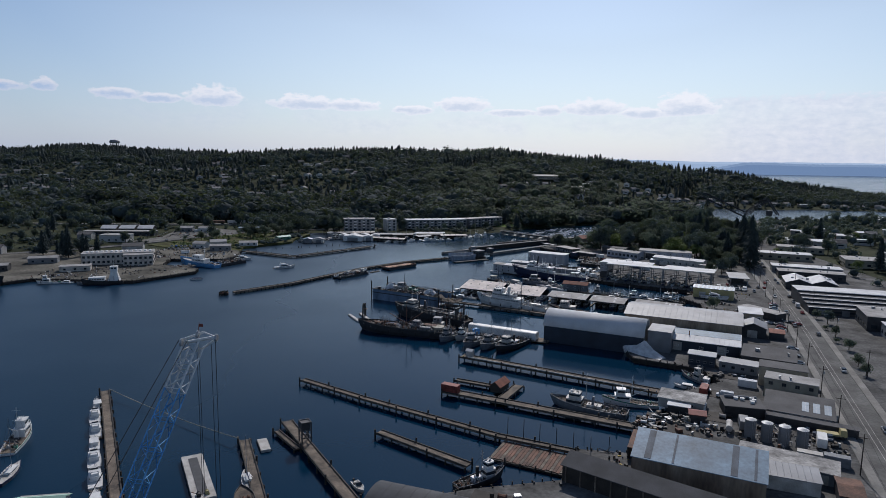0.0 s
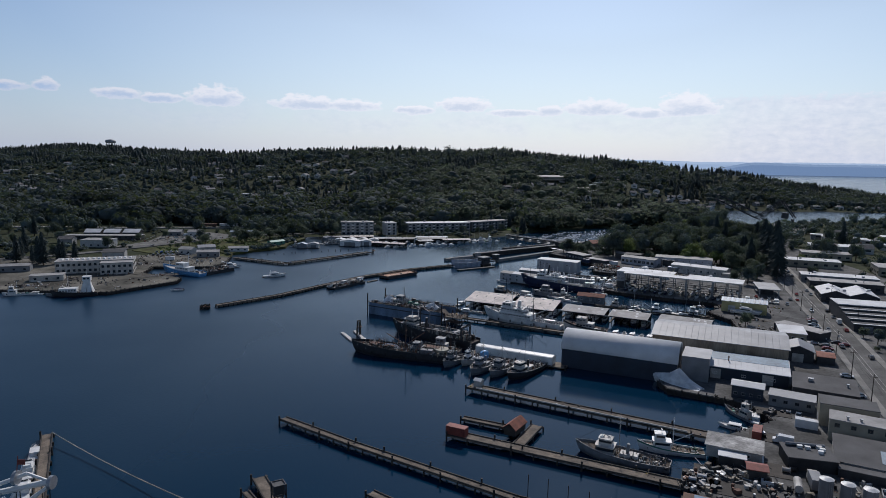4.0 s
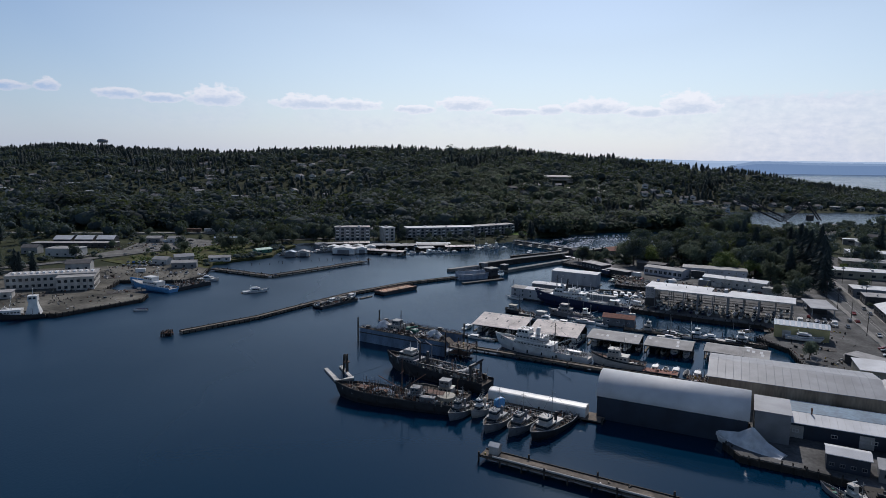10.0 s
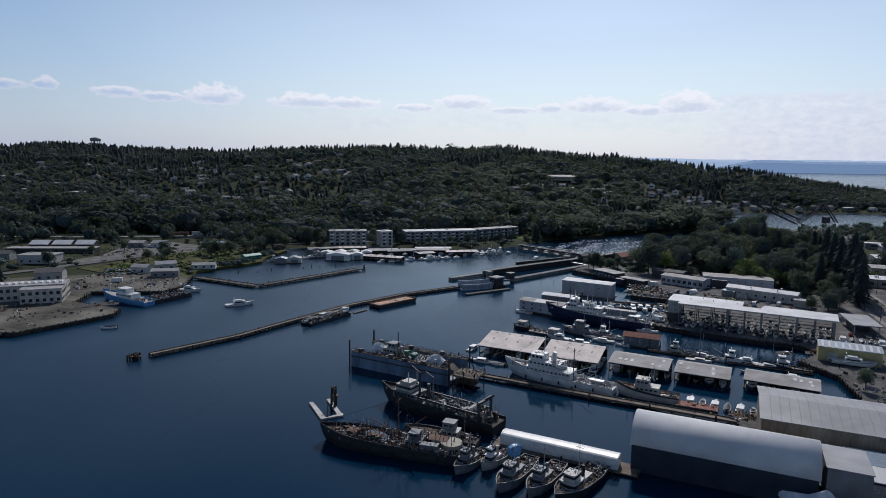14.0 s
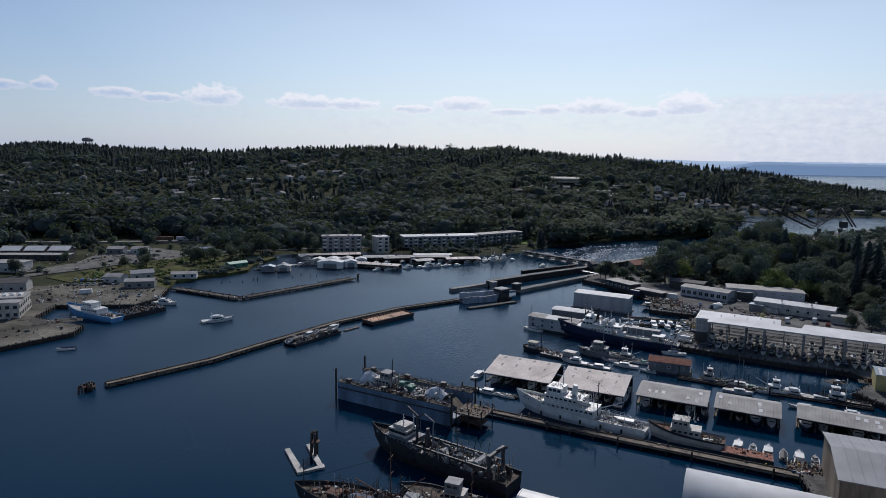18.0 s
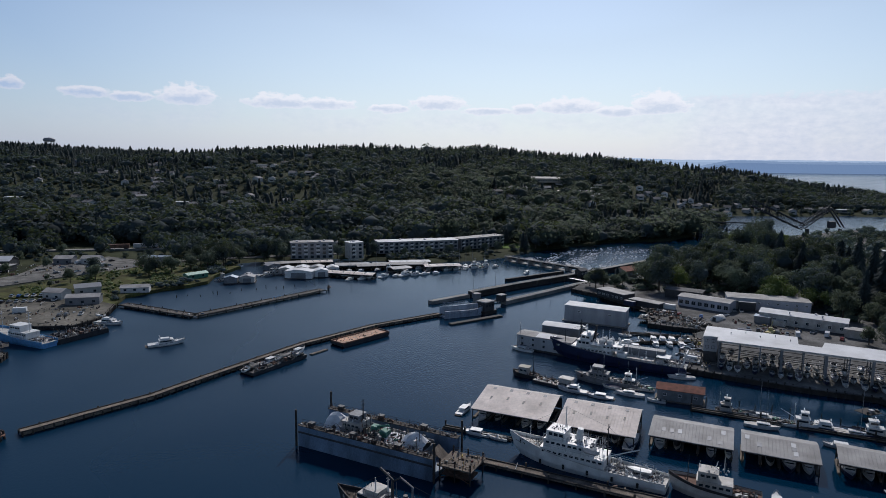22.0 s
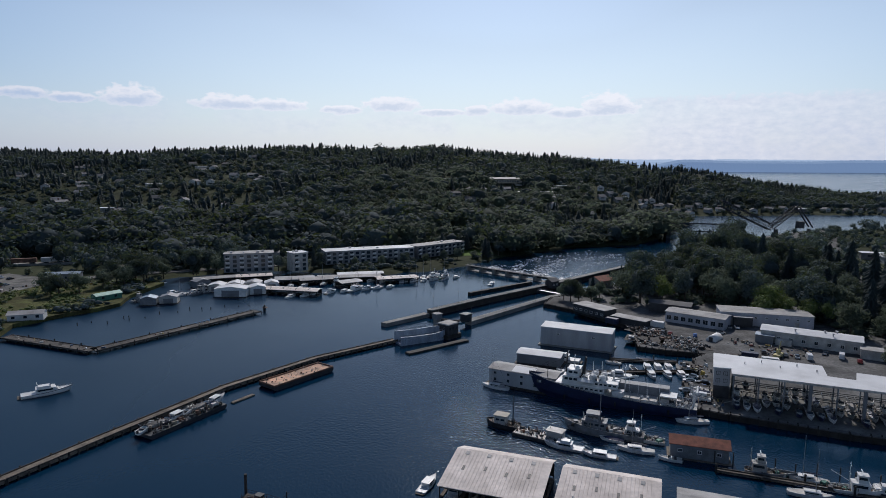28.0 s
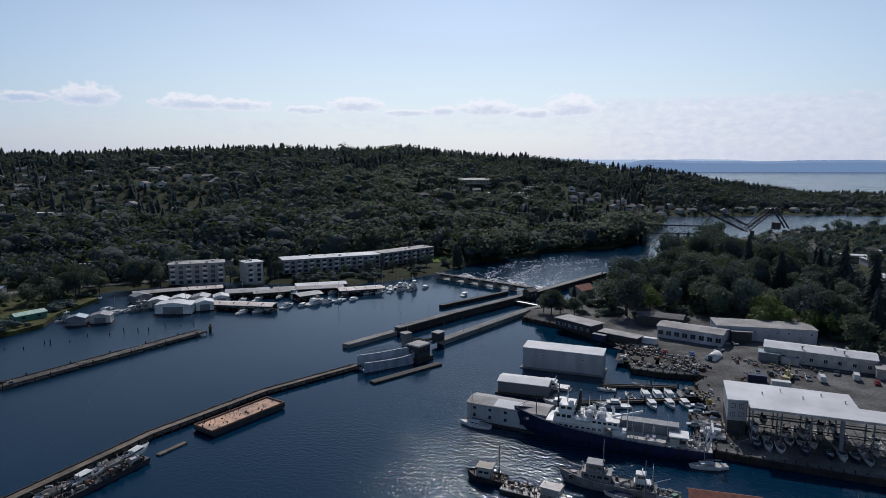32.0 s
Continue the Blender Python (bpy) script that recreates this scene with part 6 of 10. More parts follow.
def fishing_boat(L, label, hullm, housem, seed, aft=False, band=None):
    t = thing("fishing_boat", label, "boat", 0, 0, 0)
    B, f = L * 0.27, L * 0.075
    add_hull(t, L, B, f * 0.9, f * 2.0, hullm, WOOD, 0.8, 0.5, 0.8, 0.07, 0.55, band=band)
    hx = -L * 0.22 if aft else L * 0.14
    z = f * 1.0
    tier(t, hx, 0, z - 0.4, L * 0.28, B * 0.62, 2.3, housem, "wheelhouse", 0.1, 1.3, wh=0.6, small=True)
    tier(t, hx + L * 0.03, 0, z + 2.0, L * 0.16, B * 0.5, 1.9, housem, "bridge", 0.1, 0.9, wh=0.6, small=True)
    mast(t, hx - L * 0.17, 0, z - 0.3, L * 0.5, housem, 0.14, 2)
    mx, mz = hx - L * 0.17, z + L * 0.4
    part("boom", Geo().tube((mx, 0, z + 1.8), (mx - L * 0.28 * (1 if not aft else -1), B * 0.1, z + L * 0.27), 0.1, 5), housem, t)
    stays(t, [((mx, 0, mz), (L * 0.46, 0, f * 2)), ((mx, 0, mz), (-L * 0.46, B * 0.3, f)), ((mx, 0, mz), (-L * 0.46, -B * 0.3, f)), ((mx, 0, mz), (mx, B * 0.45, f)), ((mx, 0, mz), (mx, -B * 0.45, f))])
    a, b = (-L * 0.44, -L * 0.06) if not aft else (-L * 0.02, L * 0.3)
    clutter(t, seed, a, b, -B * 0.3, B * 0.3, f * 0.95 - 0.45 + (0.2 if aft else 0), 9, [RUST, DKGREY, DIRTYW, GREENP, WOODD])
    part("radar", Geo().tube((hx, 0, z + 4.0), (hx, 0, z + 4.8), 0.08, 5).box(hx, 0, z + 4.8, 0.25, 1.4, 0.15), WHITE, t)
    junk(t, seed + 600, -L * 0.44, L * 0.36, -B * 0.36, B * 0.36, f * 0.9 - 0.4, 90, 0.4, JUNK, 1.3)
    part("life_raft", Geo().tube((hx - 1, B * 0.2, z + 2.4), (hx - 0.1, B * 0.2, z + 2.4), 0.3, 8), WHITE, t)
    return t


def sailboat(L, label, hullm=WHITE):
    t = thing("sailboat", label, "boat", 0, 0, 0)
    B = L * 0.3
    add_hull(t, L, B, 0.9, 1.25, hullm, DIRTYW, 0.6, 0.6, 0.6, 0.1, 0.1)
    tier(t, L * 0.05, 0, 0.95, L * 0.38, B * 0.5, 0.55, WHITE, "cabin", 0.8, 0.18, wh=0.2, small=True)
    part("mast", Geo().tube((L * 0.1, 0, 1.0), (L * 0.1, 0, L * 1.2), 0.09, 6, 0.06), METAL, t)
    part("boom", Geo().tube((L * 0.1, 0, 2.2), (-L * 0.34, 0, 2.1), 0.07, 5), METAL, t)
    part("furled_sail", Geo().tube((L * 0.08, 0, 2.38), (-L * 0.33, 0, 2.28), 0.17, 7, 0.1), DBLUE, t, "blue sail cover")
    stays(t, [((L * 0.1, 0, L * 1.19), (L * 0.49, 0, 1.2)), ((L * 0.1, 0, L * 1.19), (-L * 0.49, 0, 0.9)), ((L * 0.1, 0, L * 1.1), (L * 0.08, B * 0.48, 1)), ((L * 0.1, 0, L * 1.1), (L * 0.08, -B * 0.48, 1))], 0.018)
    part("rudder", Geo().box(-L * 0.5, 0, -0.3, 0.3, 0.08, 1.1), hullm, t)
    return t


def runabout(L, label, hullm, cover=None):
    t = thing("runabout", label, "boat", 0, 0, 0)
    B = L * 0.34
    add_hull(t, L, B, 0.75, 1.1, hullm, DIRTYW, 0.35, 0.55, 0.95, 0.1, 0.25)
    if cover:
        part("cover", Geo().loft([[(x, -B * 0.46 * k, 0.8), (x, 0, 0.8 + 0.55 * k), (x, B * 0.46 * k, 0.8), (x, 0, 0.7)] for x, k in ((-L * 0.47, 0.7), (-L * 0.2, 1), (L * 0.12, 1), (L * 0.42, 0.35))]), cover, t, "fitted canvas cover")
    else:
        part("windscreen", Geo().add([(L * 0.08, -B * 0.36, 0.95), (L * 0.08, B * 0.36, 0.95), (-0.02 * L, B * 0.32, 1.5), (-0.02 * L, -B * 0.32, 1.5), (L * 0.07, -B * 0.36, 0.95), (L * 0.07, B * 0.36, 0.95), (-0.03 * L, B * 0.32, 1.5), (-0.03 * L, -B * 0.32, 1.5)], [(0, 1, 2, 3), (7, 6, 5, 4), (3, 2, 6, 7)]), GLASS, t)
        part("console", Geo().box(-L * 0.02, 0, 0.6, 0.7, B * 0.6, 0.5), WHITE, t)
        part("seat", Geo().box(-L * 0.22, 0, 0.6, 0.6, B * 0.7, 0.4), DKGREY, t)
    part("outboard", Geo().box(-L * 0.52, 0, 0.2, 0.45, 0.5, 1.0, 0, 0.8), DKGREY, t)
    return t


def stow(kit):
    for o in (kit, *kit.children_recursive):
        o["kit"] = 1
    return kit


KITS = {
    "y15": stow(motor_yacht(15, "white motor yacht with a flybridge")), "y11": stow(motor_yacht(11, "white cabin cruiser with a flybridge")),
    "y9": stow(motor_yacht(9, "small white cabin cruiser afloat", fly=False)), "yb": stow(motor_yacht(12, "white cruiser with a dark blue hull", DBLUE)),
    "s10": stow(sailboat(10, "white sailboat with a bare mast")), "s12": stow(sailboat(12, "dark blue sailboat with a bare mast", DBLUE)),
    "f14": stow(fishing_boat(14, "white wooden fishing boat with mast and boom", WHITE, WHITE, 1)),
    "f16": stow(fishing_boat(16, "dark-hulled fishing boat with a white wheelhouse", BLACK, WHITE, 2)),
    "f12": stow(fishing_boat(12, "small grey fishing boat with gear on deck", NAVYG, DIRTYW, 3, aft=True)),
    "fg": stow(fishing_boat(18, "fishing boat with a green hull stripe and white house", WHITE, WHITE, 4, band=GREENP)),
    "r6": stow(runabout(6.2, "small open white motorboat", WHITE)), "r7": stow(runabout(7, "small motorboat under a blue cover", WHITE, DBLUE)),
    "rg": stow(runabout(6.4, "small motorboat under a grey cover", DIRTYW, DKGREY)), "rb": stow(runabout(6, "small open dark-hulled motorboat", DBLUE)),
}


def moor(kit, x, y, rz, z=0.0, group="moored boats"):
    return tagged(copy_thing(KITS[kit], pose(x, y, z, 0, 0, rz)), group=group)


# boats of the near left
for k, x, y, a in (("y9", -107.5, 193.5, 120), ("y11", -103.5, 184.5, 118), ("y11", -98, 174.5, 120), ("y9", -93.8, 166, 119), ("y11", -89, 157, 119), ("y11", -83.4, 147, 119), ("y9", -78, 137, 119)):
    moor(k, x + 1.4, y - 0.6, a)
moor("fg", -114, 167, 106)
moor("s10", -44.5, 146, 116)
moor("s12", -104, 148, 100)
moor("r6", -17, 144, -60)
moor("fg", 65, 200.5, 167)
moor("y9", 85, 207, 165)
moor("f12", 96, 227, 110)
moor("y9", 90, 217, 150)
moor("y9", 100, 224, 60)
moor("r6", 88, 242, 150)
# yachts in the fairway
moor("y15", -110, 452, 28)
moor("r7", -155, 403, 200)
moor("y15", -150, 486, -15)
moor("y11", -158, 494, -20)
moor("y9", -168, 500, 30)
moor("y9", 74, 628, 60)
# basin between the covered moorages and the storage quay
r8 = random.Random(8)
for i, (x, y) in enumerate(((98, 372), (105, 368), (112, 362), (119, 360), (126, 355), (133, 353), (101, 366), (116, 352), (128, 345))):
    moor(("f12", "s10", "f14", "yb", "s12", "f16", "s10", "y9", "y11")[i], x + 1, y + (4 if i < 6 else -1), -27 + (180 if i % 2 else 0))
for i, x in enumerate((0.5, 5, 9.5, 14, 18.5)):
    for bx, by, L in ((14, 372, 23), (38, 360, 21), (62.5, 352, 21), (84, 342, 18), (106, 334.5, 23)):
        if x + 2 < L and (i + int(bx)) % 4:
            c, s = math.cos(radians(-26)), math.sin(radians(-26))
            px, py = x + 2.0, 4.5
            moor(("y9", "r6", "y11", "rg", "yb")[(i + int(by)) % 5], bx + px * c - py * s, by + px * s + py * c, 64 + 180)
moor("y9", 12, 379, 60)
moor("y11", 58, 355, 64)
moor("r7", 55, 359, 70)
moor("r6", 20, 358, 155)
moor("y9", 14, 361.5, 155)
moor("y9", 61, 362, 40)
# small boats moored side-on below the walkway's end
for i in range(7):
    moor(("y9", "r6", "y9", "rg", "y9", "r6", "y11")[i], 82 + i * 3.4, 321.5 - i * 1.7, 62)
# inner basin and the sheds
for k, x, y, a in (("y15", 73, 472.5, 150.5), ("y11", 72, 456.5, 155), ("y11", 88, 452, 165), ("r6", 97, 459, 90), ("y9", 103, 459.5, 80), ("y9", 107, 459, 80), ("y9", 111, 458.5, 80), ("rg", 115, 458, 80),
                   ("y9", 101, 451, 260), ("y9", 107, 450.6, 260), ("y9", 112, 450, 260), ("r6", 92, 466, 160), ("r7", 106, 468, 150), ("y11", 50, 447, 150), ("s10", 41, 444, 145), ("s10", 95, 409, 170),
                   ("y11", 51, 396, 150), ("y9", 59, 390, 155), ("s10", 70, 392, 155), ("r6", 77, 386, 155), ("f14", 74, 399, 152), ("r7", 66, 399, 150)):
    moor(k, x, y, a)
# boats ashore
moor("y15", 158.5, 356, -27, 2.9)
for i in range(6):
    moor(("r6", "y9", "rg", "r7")[i % 4], 172 + i * 3.4, 392 - i * 1.4, 62, 2.6, "boats ashore")
for i in range(5):
    moor(("r6", "rg", "r7")[i % 3], 104 + i * 1.2, 421 + i * 2.6, 150, 2.5, "boats ashore")
t_c, t_s = math.cos(radians(-29)), math.sin(radians(-29))
for zz, rows in ((2.45, ((-1.5, 0.6), (4.4, 0.8), (11.0, 0.7))), (5.05, ((4.4, 0.2), (11.0, 0.45)))):
    for row, keep in rows:
        for i in range(22):
            if r8.random() > keep or (row > 5 and 26 < 1.8 + i * 2.9 < 37):
                continue
            px = 1.8 + i * 2.9
            moor(r8.choice(("r6", "r7", "rg", "rb", "r6")), 111.6 + px * t_c - row * t_s, 416.6 + px * t_s + row * t_c, 61 + 180, zz, "stacked boats")


# ---- the large ships ----
SCRAPDECK = mat("scrap_strewn_deck", (0.12, 0.085, 0.06), 0.9, var=0.5, scale=0.5, fine=3.0, tint=(0.06, 0.055, 0.05), bump=0.4)


def old_freighter():
    L, B = 43, 9.5
    t = thing("derelict_ship", "old dark rusty ship with a deck full of scrap", "ship", -15.5, 283.5, 0, 162.5)
    add_hull(t, L, B, 3.3, 5.0, BLACK, SCRAPDECK, 1.5, 0.35, 0.85, 0.06, 0.9, band=DKGREY, bandh=0.12)
    tier(t, -7.5, 0.5, 2.6, 4.5, 4.2, 2.3, NAVYG, "deckhouse", 0.05, 1.2)
    tier(t, -7.5, 0.5, 5.0, 3.0, 3, 1.7, NAVYG, "bridge", 0.1, 0.8)
    part("white_tank", Geo().tube((-17.5, -0.5, 2.4), (-17.5, -0.5, 4.8), 3.1, 14, 3.0), BEIGE, t)
    part("container", Geo().box(-12.2, 2.4, 2.5, 5, 2.2, 2.2, 4), NAVYG, t)
    part("hatch", Geo().box(4, 0.5, 3.0, 3.5, 3, 1.2).box(4, 0.5, 4.2, 3.8, 3.3, 0.15), RUST, t, "rusty cargo hatch")
    part("hatch", Geo().box(11, 0, 3.3, 3.2, 2.8, 1.0).box(11, 0, 4.3, 3.5, 3.1, 0.15), RUST, t, "rusty cargo hatch")
    part("tarpaulin", Geo().loft([[(x, -1.5 * k, 3.1), (x, -0.4, 3.1 + 1.5 * k), (x, 1.8 * k, 3.1)] for x, k in ((0.5, 0.5), (2, 1), (6, 1.1), (8.5, 0.4))]), TARP, t)
    mast(t, -2.5, 0, 3.0, 13, RUST, 0.2, 2)
    mast(t, -5.5, 1.5, 3.0, 9, DKGREY, 0.15, 2)
    mast(t, 19, 0, 4.5, 6.5, DKGREY, 0.14, 1)
    part("derrick", Geo().tube((-2.5, 0, 5), (5, 2, 9.5), 0.16, 5), RUST, t)
    stays(t, [((-2.5, 0, 15), (20, 0, 5.5)), ((-2.5, 0, 15), (-9, 3, 4)), ((-2.5, 0, 15), (-9, -3, 4)), ((-2.5, 0, 15), (3, 4, 4)), ((-2.5, 0, 15), (3, -4, 4))], 0.035)
    clutter(t, 31, -20, -4, -3.6, 3.6, 2.5, 46, [RUST, DKGREY, NAVYG, WOODD, NAVYG, RUST], 1.6)
    clutter(t, 32, -4, 14, -3.4, 3.4, 2.5, 66, [RUST, DKGREY, WOODD, NAVYG, WOOD], 1.5)
    clutter(t, 33, 13, 18, -1.6, 1.6, 3.7, 8, [RUST, DKGREY], 1.0)
    ship_trim(t, L, B, 3.3, 5.0, 301, RUST, 5)
    junk(t, 501, -20.5, 12, -3.9, 3.9, 2.7, 700, 0.85, JUNK, 1.7)
    junk(t, 502, 12, 18, -1.9, 1.9, 3.3, 70, 0.6)
    junk(t, 503, -9.5, -5.5, -1.4, 2.4, 5.0, 30, 0.5)
    tier(t, -13.5, -1.6, 2.5, 5.5, 3.2, 2.3, DIRTYW, "deckhouse", 0.05, 1.2, roofm=RUST)
    part("derrick", Geo().tube((-2.5, 0, 5), (-10, -1.5, 10.5), 0.16, 5), RUST, t)
    cap_rail(t, L, B, 3.3, 5.0, DKGREY, 0.35, 0.85, 0.06, 0.09)
    # a second rusty hull lies alongside
    t = thing("derelict_boat", "rusty wheelhouse boat lying between two ships", "ship", -1.5, 289.2, 0, 160)
    add_hull(t, 22, 6.5, 2.4, 3.6, DKGREY, SCRAPDECK, 1.2, 0.4, 0.8, 0.06, 0.6)
    tier(t, -3, 0, 2.0, 5, 3.4, 2.2, DIRTYW, "wheelhouse", 0.1, 1.2)
    tier(t, -2.6, 0, 4.5, 3.6, 3, 2.0, NAVYG, "bridge", 0.1, 0.9)
    mast(t, -7, 0, 2.0, 8, RUST, 0.14, 2)
    clutter(t, 34, -9.5, -6, -2.2, 2.2, 1.9, 16, [RUST, DKGREY, DIRTYW, WOODD], 1.5)
    junk(t, 504, -10, 7, -2.4, 2.4, 1.8, 160, 0.6)
    clutter(t, 35, 1, 7, -2, 2, 1.9, 12, [RUST, DKGREY, DIRTYW, WOODD], 1.3)


def black_trawler():
    L, B = 45, 9
    t = thing("trawler", "black trawler with a white bridge and stern gantry", "ship", -2.8, 308.3, 0, 145)
    add_hull(t, L, B, 3.8, 6.4, BLACK, SCRAPDECK, 1.5, 0.38, 0.9, 0.08, 0.9, band=DKGREY, bandh=0.1)
    tier(t, 11, 0, 3.6, 9, 6.2, 2.2, NAVYG, "deckhouse", 0.1, 1.2)
    tier(t, 11.6, 0, 5.9, 6, 5.0, 1.9, DIRTYW, "bridge", 0.15, 0.8, wh=0.7)
    mast(t, 8, 0, 8.7, 4.5, WHITE, 0.16, 3)
    mast(t, 10.5, 1.2, 8.7, 3.2, WHITE, 0.2, 1)
    part("funnel", Geo().tube((3.5, 0, 3.4), (3.3, 0, 9.4), 0.85, 10, 0.5), DKGREY, t)
    part("crane_arm", Geo().tube((1.4, 0.6, 3.4), (1.2, 0.4, 12), 0.22, 6).tube((1.2, 0.4, 12), (4.5, 0.4, 13.4), 0.18, 6), NAVYG, t, "folded grey crane arm")
    g = Geo()
    for s in (-1, 1):
        g.box(-17.5, s * 3.4, 3.4, 0.7, 0.6, 5.4)
    g.box(-17.5, 0, 8.5, 0.8, 7.4, 0.7).tube((-17.5, 0, 9), (-20.5, 0, 11), 0.35, 6)
    part("stern_gantry", g, DKGREY, t, "dark stern gantry")
    mast(t, -6, 0, 3.4, 8, DKGREY, 0.16, 2)
    stays(t, [((8, 0, 13), (20, 0, 6)), ((8, 0, 13), (-6, 0, 11)), ((-6, 0, 11), (-17, 3, 8)), ((-6, 0, 11), (-17, -3, 8))], 0.035)
    part("net_drum", Geo().tube((-13, -2.6, 4.8), (-13, 2.6, 4.8), 1.3, 12), NAVYG, t)
    tier(t, 11.2, 0, 7.85, 3.4, 3.6, 0.9, DIRTYW, "top_house", 0.1, None)
    part("window_band", Geo().box(13.6, 0, 6.75, 1.9, 5.2, 0.75).box(11, 0, 6.75, 5.0, 5.1, 0.6), GLASS, t, "dark band of bridge windows")
    part("mast_crane", Geo().tube((6.2, 0.8, 3.4), (6.2, 0.8, 12.5), 0.45, 7, 0.3).tube((6.2, 0.8, 12.5), (9.5, 0.8, 14.2), 0.28, 6).tube((6.2, 0.8, 12.0), (4.0, 0.8, 13.6), 0.2, 5), DKGREY, t, "dark mast crane")
    for x0 in (-2, -6.5, -11):
        part("net_reel", Geo().tube((x0, -1.6, 4.4), (x0, 1.6, 4.4), 0.9, 10).tube((x0, -1.8, 4.4), (x0, -1.6, 4.4), 1.4, 12).tube((x0, 1.6, 4.4), (x0, 1.8, 4.4), 1.4, 12), NAVYG, t, "steel net reel")
    for s in (-1, 1):
        part("deck_beam", Geo().box(-6, s * 3.3, 5.2, 24, 0.5, 0.5).box(-16, s * 3.3, 3.2, 0.4, 0.4, 2).box(-6, s * 3.3, 3.2, 0.4, 0.4, 2).box(4, s * 3.3, 3.2, 0.4, 0.4, 2), DKGREY, t)
    junk(t, 511, -20.5, 6.5, -3.7, 3.7, 3.3, 620, 0.9, JUNK, 1.8)
    junk(t, 512, 7.5, 14, -2.3, 2.3, 8.0, 45, 0.4, PALEJUNK)
    junk(t, 513, 15.5, 20, -1.8, 1.8, 4.6, 60, 0.5)
    clutter(t, 41, -20, 6, -3.5, 3.5, 2.95, 60, [DKGREY, RUST, NAVYG, WOODD, DKGREY, BLACK, DIRTYW], 1.6)

    ship_trim(t, L, B, 3.8, 6.4, 302, NAVYG, 5)


def dry_dock():
    L, W = 42.5, 15.5
    t = thing("floating_dry_dock", "blue-grey floating dry dock holding a vessel", "dry dock", -36.3, 354.3, 0, -29.6)
    part("pontoon", Geo().box(L / 2, W / 2, -1, L, W, 2.2), SBLUE, t)
    for y in (0.9, W - 0.9):
        wl_ = part("side_wall", Geo().box(L / 2, y, 1.2, L, 1.8, 4.8), SBLUE, t)
        part("walkway", Geo().box(L / 2, y, 6.003, L + 0.4, 2.3, 0.15), WOODD, wl_)
        for o in (-1, 1):
            part("rail", Geo().rail([(0, y + o, 6.1), (L, y + o, 6.1)], 1.0, 0.04, 2.5), RUST, wl_)
        part("fender_beam", Geo().box(L / 2, y - 1.0 if y < 3 else y + 1.0, 3.9, L, 0.16, 0.5), DKGREY, wl_)
        for i in range(3):
            part("winch_house", Geo().box(4 + i * 14, y, 6.16, 1.6, 1.3, 1.1).box(4 + i * 14, y, 7.26, 1.8, 1.5, 0.1), DKGREY, wl_)
    for x in (-0.6, L + 0.6):
        for y in (-0.2, W + 0.2):
            part("guide_post", Geo().tube((x, y, -2), (x, y, 10.5), 0.32, 8), WOODD, t, "tall dark timber guide post")
    junk(t, 521, 0.5, L - 0.5, 0.1, 1.7, 6.15, 130, 0.45)
    junk(t, 522, 0.5, L - 0.5, W - 1.7, W - 0.1, 6.15, 130, 0.45)
    clutter(t, 51, 2, L - 2, 0.3, 1.4, 6.16, 26, [WOODD, RUST, DIRTYW, DKGREY], 0.9)
    clutter(t, 52, 2, L - 2, W - 1.4, W - 0.3, 6.16, 20, [WOODD, RUST, DIRTYW, DKGREY], 0.9)
    v = thing("docked_vessel", "vessel under repair with green deck gear and torn white sheeting", "ship", -14.2, 350.3, 1.6, 150.4)
    add_hull(v, 32, 8.5, 3.9, 5.2, NAVYG, DKGREY, 0.35, 0.4, 0.85, 0.07, 0.7)
    tier(v, 7, 0, 3.9, 6, 5, 2.4, DIRTYW, "wheelhouse", 0.1, 1.2)
    tier(v, 6.5, 0, 6.4, 3.6, 3.6, 1.8, NAVYG, "bridge", 0.1, 0.8)
    mast(v, 4.5, 0, 6.3, 6.5, BLACK, 0.2, 3)
    part("deck_crane", Geo().box(0.5, 0, 3.4, 2.2, 2.4, 2.6, 10, 0.8).tube((0.5, 0, 5.6), (-4.5, 0.8, 7.2), 0.3, 6), GREENP, v, "dull green deck crane")
    part("green_house", Geo().box(-3, 0.6, 3.3, 2.6, 2.8, 2.2, 0, 0.9), GREENP, v)
    rr = random.Random(4)
    for x0, x1, hh in ((10, 16.3, 4.0), (-15.7, -9, 3.4), (-8.6, -2, 1.0)):
        rings = []
        for i in range(7):
            x = x0 + (x1 - x0) * i / 6
            k = math.sin(math.pi * (0.15 + 0.7 * i / 6)) if hh > 2 else 1
            rings.append([(x + rr.uniform(-0.2, 0.2), y * (3.9 if abs(x) < 12 else 2.8), 3.2 + hh * k * (1 - abs(y) ** 1.6) + rr.uniform(0, 0.35)) for y in (-1, -0.7, -0.35, 0, 0.35, 0.7, 1)])
        part("sheeting", Geo().loft(rings, caps=False, closed=False), TARP, v, "loose white plastic sheeting")
    junk(v, 523, -15, 13, -3.4, 3.4, 3.6, 380, 0.75, JUNK, 1.7)
    junk(v, 524, 4, 9, -2, 2, 6.4, 40, 0.5, PALEJUNK)
    clutter(v, 53, -14, 12, -3, 3, 3.5, 30, [RUST, DKGREY, DIRTYW, GREENP, WOODD, REDP], 1.2)
    # gangway frame at the shore end
    t = thing("access_gantry", "rusty timber and steel access platform beside the dry dock", "gantry", 8.2, 336.5, 0, -29)
    part("platform", Geo().box(0, 0, 3.6, 9.5, 9, 0.35), WOOD, t)
    part("lower_platform", Geo().box(0, -1, 1.0, 8, 5, 0.3), RUST, t)
    for a in (-4.2, 0, 4.2):
        for b in (-4, 4):
            part("leg", Geo().tube((a, b, -2), (a, b, 5.6), 0.2, 6), WOODD, t)
